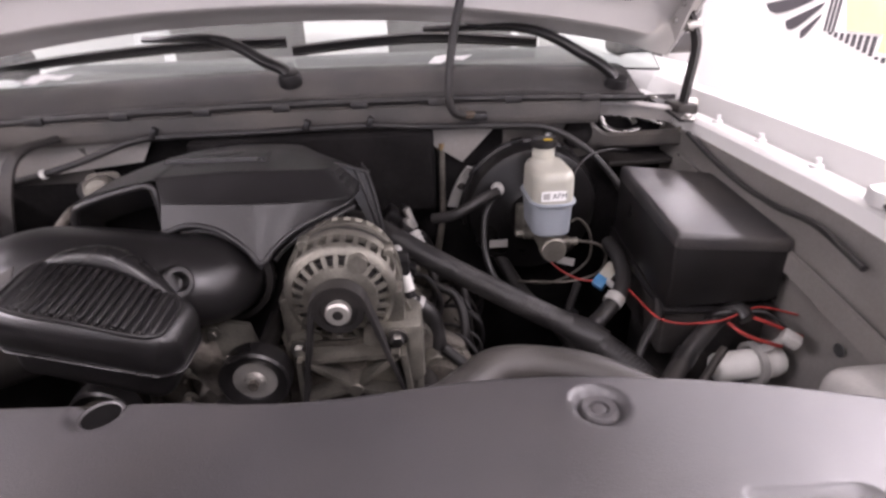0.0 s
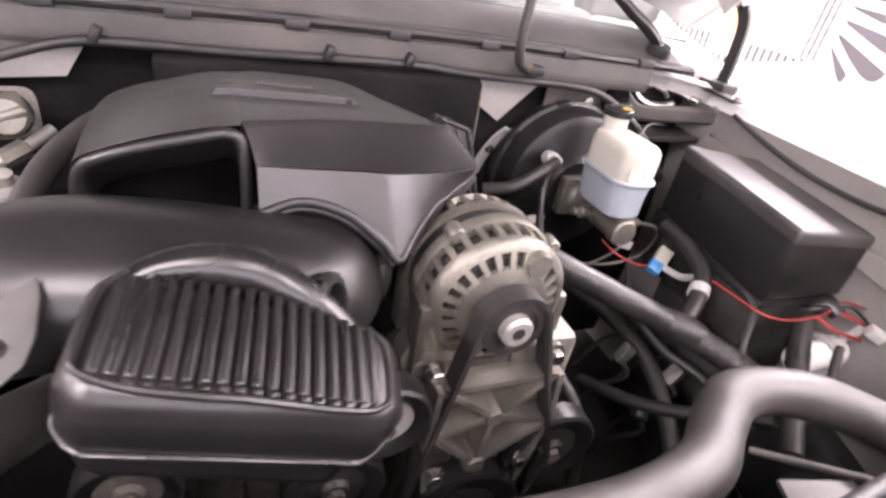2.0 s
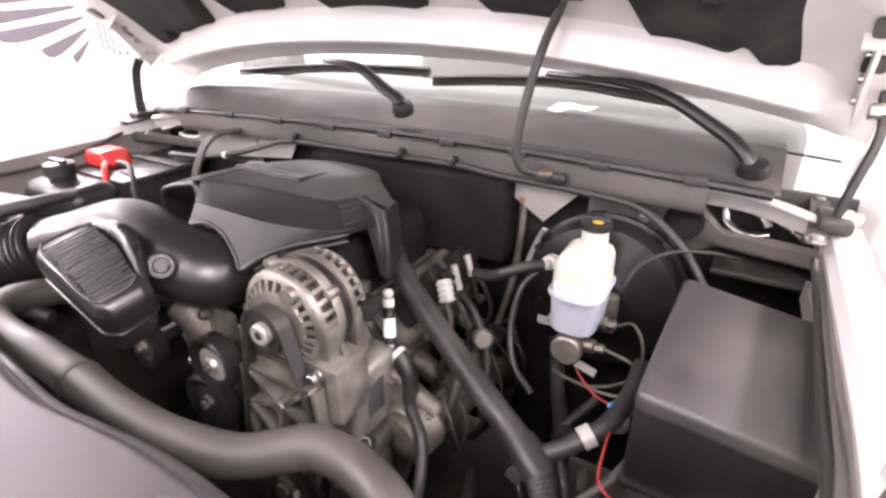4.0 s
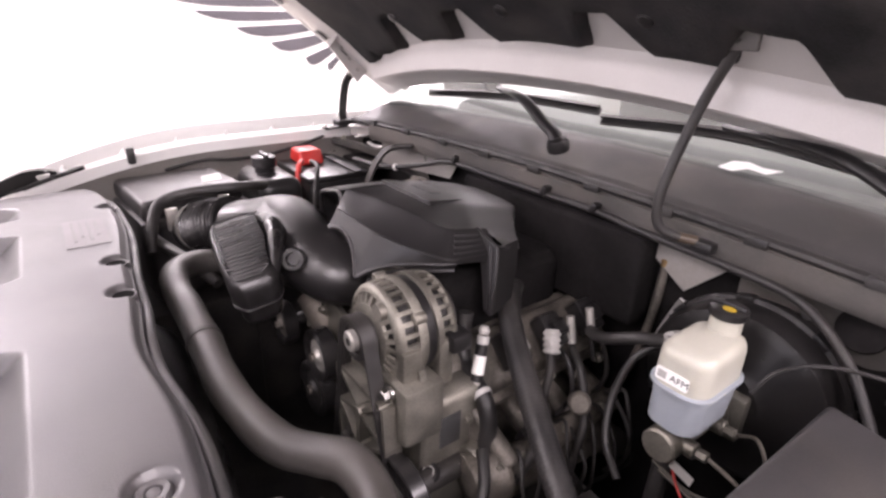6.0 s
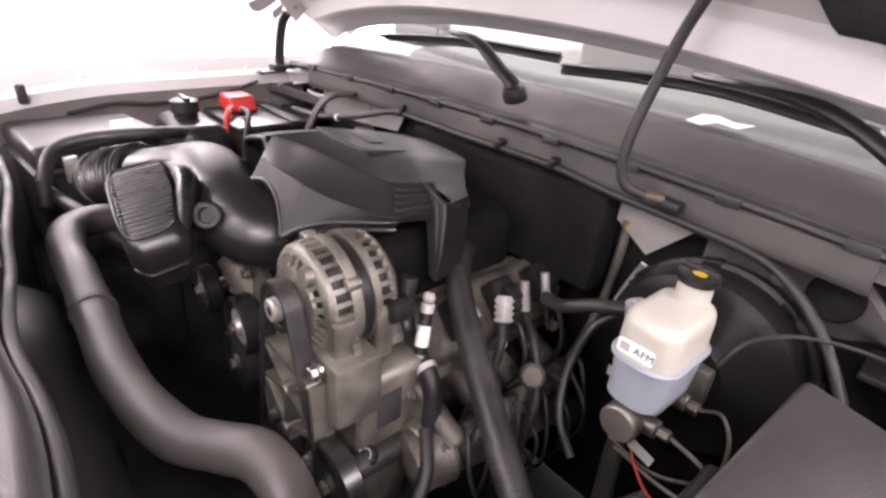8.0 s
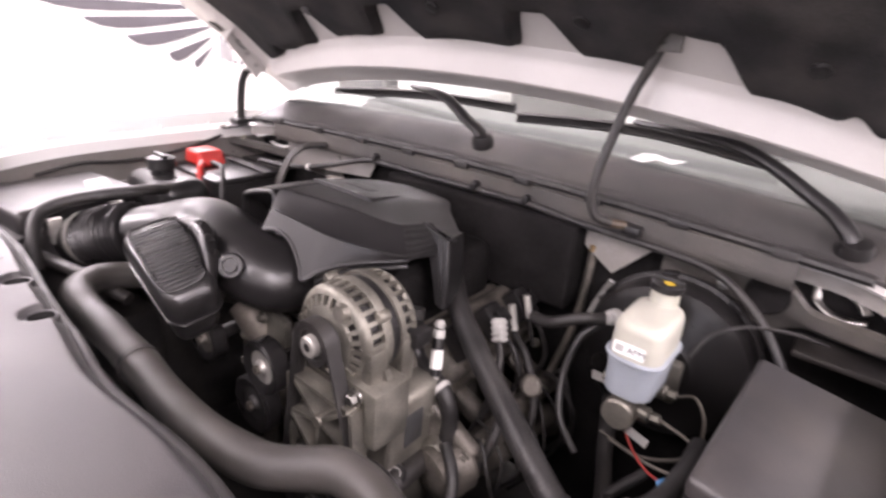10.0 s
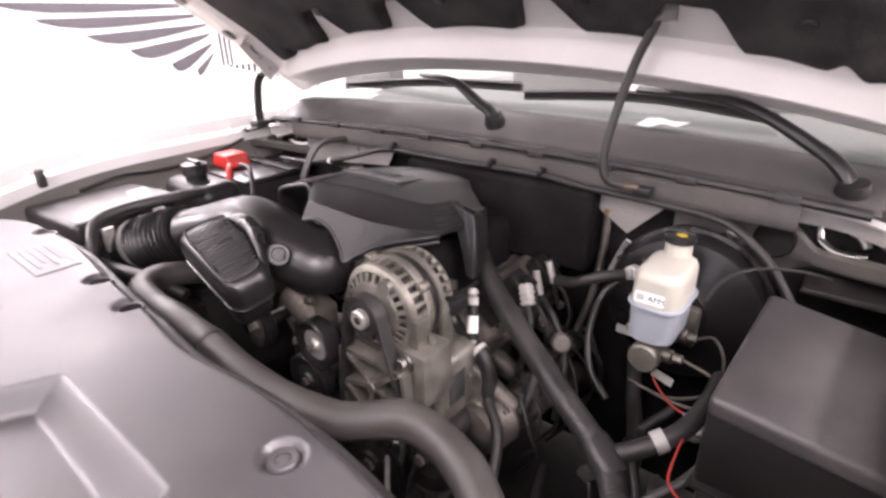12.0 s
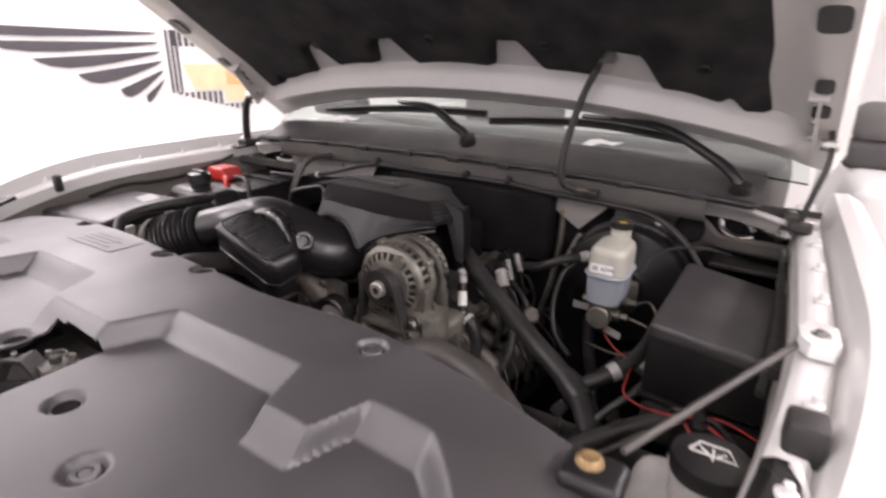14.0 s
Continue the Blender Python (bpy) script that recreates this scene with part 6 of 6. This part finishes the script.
wiper((-0.005, 0.685, 1.268), (-0.05, 0.69, 1.3), (-0.13, 0.7, 1.34), (-0.3, 0.79, 1.338), [(-0.62, 0.815, 1.285), (-0.45, 0.825, 1.303), (-0.25, 0.83, 1.316), (-0.03, 0.835, 1.318)])
wiper((0.63, 0.67, 1.235), (0.57, 0.69, 1.285), (0.45, 0.7, 1.338), (0.26, 0.79, 1.338), [(-0.02, 0.835, 1.3), (0.15, 0.835, 1.312), (0.3, 0.83, 1.315), (0.5, 0.81, 1.3)])
for x in (0.31, -0.5):
    part("sticker", prism([(-0.045, 0.002), (-0.02, 0.0), (0.0, 0.012), (0.03, 0.008), (0.05, 0.022), (0.02, 0.02), (-0.005, 0.026), (-0.03, 0.022)], (x, 0.797 - 0.08 * (x / 0.75) ** 2, 1.272 - 0.012 * (x / 0.75) ** 2), (1, 0, 0), (0, 0.83, 0.55), 0.001), M_LABEL, truck, "white sticker at the foot of the windscreen")

# ---- engine side: sensor, elbow hose, connectors, pipes ----
sen = thing("pressure_sensor", (0.183, 0.35, 0.98), "black sensor with a white label on an elbow hose", "sensor")
SA, SB = Vector((0.186, 0.345, 1.05)), Vector((0.202, 0.322, 0.985))
part("body", rod(SA, SB, 0.009, 16), M_BLACK, sen)
part("collar", rod(SA, SA.lerp(SB, 0.2), 0.0095, 16), M_GREYPL, sen, "grey collar")
part("label", rod(SA.lerp(SB, 0.42), SA.lerp(SB, 0.85), 0.0097, 16), M_WHITE, sen, "white label band")
part("fitting", rod(SB, SB.lerp(SA, -0.3), 0.008, 6), M_ZINC, sen)
part("head", lathe([(0, 0), (0.007, 0.002), (0.009, 0.008), (0.006, 0.014), (0, 0.015)], SA, SA - SB, 16), M_GREYPL, sen)
elb = thing("elbow_hose", (0.17, 0.31, 0.93), "black rubber elbow hose with a pale clamp", "hose")
part("hose", sweep([(0.13, 0.355, 1.06), (0.136, 0.345, 1.025), (0.156, 0.336, 0.988), (0.19, 0.328, 0.977), (0.222, 0.323, 0.963), (0.238, 0.32, 0.93), (0.242, 0.312, 0.87), (0.238, 0.305, 0.8), (0.22, 0.3, 0.72)], 0.0135, 16, 10), M_RUBBER, elb)
part("clamp", lathe([(0.0135, -0.004), (0.0152, -0.004), (0.0152, 0.004), (0.0135, 0.004)], (0.215, 0.3245, 0.968), (0.85, -0.12, -0.4), 20), M_GREYPL, elb)
hc = thing("harness_connector", (0.193, 0.485, 1.0), "pale grey multi-pin connector over the valve cover", "connector")
bm = box((-0.01, -0.009, -0.02), (0.01, 0.009, 0.02), 0.003, m=pose(0.195, 0.48, 1.012, -20, -25, 0))
for k in range(4):
    box((-0.0108, -0.0108, -0.018 + 0.0095 * k), (0.0108, 0.0108, -0.0135 + 0.0095 * k), 0.001, 1, bm, pose(0.195, 0.48, 1.012, -20, -25, 0))
part("shell", bm, M_GREYPL, hc)
part("lead", sweep([(0.2, 0.475, 0.99), (0.215, 0.46, 0.97), (0.22, 0.44, 0.92), (0.21, 0.42, 0.86)], 0.007, 10), M_RUBBER, hc)
hc.location += Vector((0.024, -0.014, 0.0))
for a, b in (((0.2, 0.53, 1.03), (0.215, 0.525, 0.985)), ((0.2, 0.58, 1.03), (0.215, 0.575, 0.99))):
    ij = thing("fuel_injector", a, "bright steel fuel injector in a row", "injector", "fuel injectors")
    part("body", rod(a, b, 0.0075, 14), M_ZINC, ij)
    part("tip", rod(b, Vector(b) + (Vector(b) - Vector(a)) * 0.25, 0.005, 12), M_BLACK, ij)
    part("stem", rod(Vector(b) + (Vector(b) - Vector(a)) * 0.2, Vector(b) + (Vector(b) - Vector(a)) * 1.2, 0.004, 10), M_DARK, ij)
for pts, r, m_, lb in (
    ([(0.24, 0.42, 0.95), (0.28, 0.4, 0.93), (0.29, 0.36, 0.88), (0.27, 0.32, 0.8)], 0.008, M_RUBBER, "thin black hose by the engine"),
    ([(0.22, 0.52, 0.98), (0.26, 0.5, 0.96), (0.3, 0.47, 0.9), (0.31, 0.43, 0.8)], 0.007, M_RUBBER, "thin black hose by the engine"),
    ([(0.36, 0.3, 0.82), (0.4, 0.2, 0.86), (0.47, 0.1, 0.93)], 0.009, M_BLACK, "black steering shaft rod"),
    ([(0.44, 0.12, 0.9), (0.52, 0.09, 0.94), (0.6, 0.14, 0.99)], 0.0055, M_DARK, "thin dark metal rod"),
    ([(0.58, 0.3, 0.99), (0.56, 0.24, 0.98), (0.52, 0.2, 0.94), (0.5, 0.15, 0.88)], 0.006, M_RUBBER, "black taped cable by the fuse box"),
):
    t_ = thing("engine_hose", pts[0], lb, "hose", "small hoses")
    part("tube", sweep(pts, r, 12, 10), m_, t_)
hb = thing("hose_bolt", (0.21, 0.32, 0.861), "pale zinc bolt head on the engine's side", "bolt")
bolt((0.212, 0.318, 0.861), (0.7, -0.6, 0.3), 0.009, 0.012, hb, M_ZINC, "head")
cap_ = thing("round_cover", (0.3, 0.44, 0.95), "small dull round cover behind the heater hose", "cover")
part("disc", lathe([(0, 0.006), (0.014, 0.005), (0.018, 0), (0.018, -0.01), (0, -0.012)], (0.3, 0.45, 0.95), (0.5, -0.7, 0.4), 24), M_BLOCK, cap_)
part("stem", rod((0.3, 0.45, 0.945), (0.24, 0.52, 0.9), 0.009), M_DARK, cap_)
wp = thing("water_pump", (-0.05, 0.22, 0.95), "dull cast aluminium water pump with a bolted flange", "water pump")
part("housing", lathe([(0, -0.01), (0.05, -0.01), (0.056, 0.0), (0.06, 0.03), (0.07, 0.06), (0, 0.06)], (-0.045, 0.205, 0.9), (0, 1, 0), 32), M_BLOCK, wp)
part("neck", sweep([(-0.055, 0.22, 0.94), (-0.07, 0.21, 0.98), (-0.085, 0.2, 1.01), (-0.11, 0.195, 1.03)], lambda f, d: 0.03 - 0.006 * f, 20, 8), M_BLOCK, wp, "cast outlet neck")
part("flange", prism([(-0.05, -0.03), (-0.02, -0.042), (0.03, -0.036), (0.052, -0.01), (0.04, 0.028), (0.0, 0.04), (-0.042, 0.026)], (-0.05, 0.2, 1.0), (1, 0, 0.1), (0, 0.25, 1), -0.014, 0.003), M_ALU, wp, "pale machined flange")
for a in ((-0.09, 0.19, 0.985), (-0.012, 0.19, 0.985), (-0.05, 0.196, 1.03), (-0.1, 0.192, 0.93)):
    bolt(a, (0, -1, 0.1), 0.0065, 0.01, wp, M_ALU)
part("timing_cover", box((-0.19, 0.235, 0.72), (0.05, 0.27, 0.96), 0.02, 3), M_BLOCK, wp, "dirty ribbed timing cover")
for k in range(5):
    part("cover_rib", box((-0.17 + 0.045 * k, 0.224, 0.74), (-0.162 + 0.045 * k, 0.238, 0.93), 0.003), M_BLOCK, wp)

he = thing("cylinder_head_end", (0.17, 0.27, 0.92), "brownish cast end of the cylinder head with bolts", "cylinder head")
MH = pose(0.212, 0.315, 0.872, 0, 40, 12)
part("end_plate", box((-0.055, -0.012, -0.06), (0.055, 0.02, 0.06), 0.012, 3, m=MH), M_BLOCK, he)
part("boss", lathe([(0, -0.026), (0.018, -0.026), (0.021, -0.022), (0.023, 0.0), (0, 0.0)], MH @ Vector((0.01, -0.005, 0.012)), MH.to_3x3() @ Vector((0, 1, 0)), 24), M_ALU, he)
part("side_rail", box((-0.02, 0.0, -0.04), (0.02, 0.27, 0.03), 0.012, 3, m=pose(0.262, 0.335, 0.855, 0, 42, 2)), M_BLOCK, he, "long cast flank of the head")
for a, c in ((-0.042, -0.045), (0.042, -0.045), (-0.042, 0.045), (0.042, 0.045)):
    bolt(MH @ Vector((a, -0.012, c)), MH.to_3x3() @ Vector((0, -1, 0)), 0.0065, 0.01, he, M_ALU)
for k in range(5):
    bolt((0.275, 0.36 + 0.048 * k, 0.876), (0.7, -0.1, 0.7), 0.006, 0.009, he, M_ALU)

hcd = thing("harness_conduit", (0.5, 0.1, 0.95), "black taped conduit running under the fuse box", "conduit")
part("tube", sweep([(0.46, 0.06, 0.92), (0.51, 0.11, 0.945), (0.57, 0.165, 0.968), (0.615, 0.2, 0.98)], 0.0125, 14, 12), M_RUBBER, hcd)
part("elbow", sweep([(0.615, 0.2, 0.98), (0.64, 0.212, 0.99), (0.655, 0.206, 1.002), (0.66, 0.19, 0.996)], 0.011, 14, 10), M_BLACK, hcd, "black elbow boot")
part("tape", lathe([(0.0126, -0.012), (0.014, -0.012), (0.014, 0.012), (0.0126, 0.012)], (0.56, 0.157, 0.964), (0.6, 0.55, 0.25), 18), M_GLOSS, hcd)
for pts, m_ in (([(0.655, 0.2, 1.0), (0.69, 0.185, 0.99), (0.73, 0.17, 0.975)], M_REDWIRE), ([(0.65, 0.205, 0.995), (0.675, 0.19, 1.008), (0.7, 0.18, 0.995), (0.715, 0.165, 0.98)], M_RUBBER), ([(0.64, 0.2, 0.985), (0.66, 0.18, 0.975), (0.7, 0.165, 0.965)], M_REDWIRE)):
    part("strand", sweep(pts, 0.0026, 8, 10), m_, hcd)
part("plug", box((-0.012, -0.009, -0.008), (0.012, 0.009, 0.008), 0.003, m=pose(0.7, 0.155, 0.985, 10, 20, -40)), M_GREYPL, hcd, "pale plug on the strands")

sst = thing("shroud_stay", (0.32, 0.0, 1.03), "thin grey steel stay and plate by the radiator", "bracket")
part("rod", rod((0.295, 0.03, 1.02), (0.365, -0.04, 1.045), 0.003), M_PRIMER, sst)
part("plate", prism([(-0.04, -0.018), (0.045, -0.012), (0.04, 0.02), (-0.03, 0.024)], (0.305, -0.035, 1.03), (1, -0.2, 0), (0.2, 1, 0), 0.004, 0.001), M_PRIMER, sst)

rng = random.Random(7)
for k in range(9):
    a = Vector((0.24 + 0.03 * rng.random(), 0.36 + 0.03 * k, 0.86 + 0.05 * rng.random()))
    w = thing("loose_wire", a, "thin black wire among the engine parts", "wire", "loose wires")
    part("wire", sweep([a, a + Vector((0.03, -0.01, 0.03 * rng.random())), a + Vector((0.06 + 0.03 * rng.random(), -0.03, -0.02)), a + Vector((0.07, -0.04 + 0.05 * rng.random(), -0.09)), a + Vector((0.03, 0.0, -0.16))], 0.0026 + 0.0014 * rng.random(), 8, 8), M_RUBBER, w)
for k, (x, y, z) in enumerate(((0.43, 0.3, 0.86), (0.47, 0.36, 0.9), (0.5, 0.26, 0.84), (0.44, 0.24, 0.8), (0.52, 0.32, 0.87))):
    cl = thing("harness_clip", (x, y, z), "black cable clip on the wheel arch harness", "clip", "harness clips")
    part("body", box((-0.011, -0.008, -0.016), (0.011, 0.008, 0.016), 0.003, m=pose(x, y, z, 20 * k, 35 - 20 * k, 50 * k)), M_BLACK if k % 2 else M_PRIMER, cl)
    part("wire", sweep([(x, y, z - 0.012), (x + 0.01, y - 0.01, z - 0.04), (x - 0.01, y + 0.02, z - 0.09), (x - 0.03, y + 0.04, z - 0.16)], 0.004, 8), M_RUBBER, cl)
ph = thing("wiring_loom", (0.45, 0.35, 0.85), "bundle of taped black cables along the wheel arch", "harness")
part("trunk", sweep([(0.38, 0.6, 0.92), (0.42, 0.5, 0.87), (0.46, 0.4, 0.86), (0.48, 0.3, 0.84), (0.46, 0.2, 0.8), (0.42, 0.1, 0.74)], 0.013, 12), M_RUBBER, ph)
part("strand", sweep([(0.5, 0.42, 0.93), (0.47, 0.36, 0.9), (0.5, 0.3, 0.86), (0.53, 0.22, 0.85), (0.52, 0.14, 0.8)], 0.007, 10), M_RUBBER, ph)
exh = thing("exhaust_manifold", (0.24, 0.4, 0.8), "rusty grey exhaust manifold beside the block", "exhaust manifold")
part("log", sweep([(0.25, 0.3, 0.84), (0.27, 0.42, 0.83), (0.27, 0.55, 0.81), (0.26, 0.64, 0.74)], 0.03, 16, 8), M_BLOCK, exh)
for k in range(4):
    part("runner", sweep([(0.16, 0.33 + 0.085 * k, 0.9), (0.21, 0.33 + 0.085 * k, 0.88), (0.255, 0.35 + 0.085 * k, 0.84)], 0.02, 14, 8), M_BLOCK, exh)
# refrigerant fitting beside the cover
ac = thing("refrigerant_fitting", (-0.38, 0.57, 1.08), "bare aluminium refrigerant fitting in a steel plate", "fitting")
AX = Vector((0.25, -0.9, 0.35))
part("plate", prism([(0.03 * math.copysign(abs(math.cos(a)) ** 0.45, math.cos(a)), 0.03 * math.copysign(abs(math.sin(a)) ** 0.45, math.sin(a))) for a in [2 * math.pi * k / 28 for k in range(28)]], (-0.352, 0.59, 1.1), (0.96, 0.25, 0.0), (-0.08, 0.33, 0.94), 0.004, 0.0012), M_BLOCK, ac, "squarish steel plate")
part("grommet", lathe([(0, 0.004), (0.024, 0.004), (0.026, 0.001), (0.026, -0.002)], (-0.352, 0.585, 1.1), AX, 28), M_DARK, ac, "dark grommet")
part("pipe", sweep([(-0.31, 0.58, 1.085), (-0.33, 0.55, 1.075), (-0.36, 0.52, 1.062), (-0.41, 0.5, 1.05), (-0.47, 0.5, 1.045)], 0.007, 12), M_ZINC, ac, "bare pale pipe")
part("union", rod((-0.33, 0.55, 1.075), (-0.352, 0.528, 1.066), 0.011, 6), M_ALU, ac)
part("block", lathe([(0, -0.02), (0.022, -0.02), (0.022, 0.0), (0.014, 0.004), (0.014, 0.02), (0.019, 0.022), (0.019, 0.03), (0, 0.032)], (-0.35, 0.575, 1.1), AX, 24), M_ALU, ac)
part("neck", box((-0.016, -0.02, -0.012), (0.03, 0.02, 0.012), 0.006, 3, m=pose(-0.355, 0.562, 1.108, 20, -15, 20)), M_ALU, ac)
part("canister", lathe([(0, 0), (0.024, 0), (0.027, 0.004), (0.027, 0.05), (0.022, 0.06), (0.011, 0.064), (0.011, 0.076), (0, 0.078)], (-0.345, 0.49, 1.0), (0.1, -0.15, 1), 28), M_ZINC, ac, "bare aluminium canister top")
part("pipe", sweep([(-0.36, 0.56, 1.09), (-0.385, 0.52, 1.08), (-0.4, 0.47, 1.04), (-0.39, 0.44, 0.97), (-0.36, 0.42, 0.85)], 0.008, 16), M_BLOCK, ac)
part("pipe", sweep([(-0.23, 0.56, 1.12), (-0.26, 0.5, 1.115), (-0.285, 0.42, 1.1), (-0.3, 0.34, 1.06), (-0.31, 0.28, 0.98)], 0.013, 14), M_RUBBER, ac)
part("pipe", sweep([(-0.215, 0.58, 1.1), (-0.235, 0.5, 1.1), (-0.255, 0.42, 1.08), (-0.265, 0.34, 1.03), (-0.27, 0.28, 0.95)], 0.009, 14), M_BLACK, ac)
part("stay", rod((-0.375, 0.575, 1.1), (-0.39, 0.668, 1.08), 0.02), M_DARK, ac)

bk = thing("pale_bracket", (0.318, 0.655, 1.05), "pale grey steel bracket on the firewall", "bracket")
part("blade", strip([(0.298, 0.661, 0.995), (0.31, 0.658, 1.03), (0.325, 0.648, 1.065), (0.338, 0.634, 1.088)], (0.8, 0.3, -0.3), 0.024, 0.004, smooth=True), M_GREYPL, bk)
bolt((0.316, 0.653, 1.045), (0.2, -0.9, 0.2), 0.006, 0.006, bk, M_DARK)
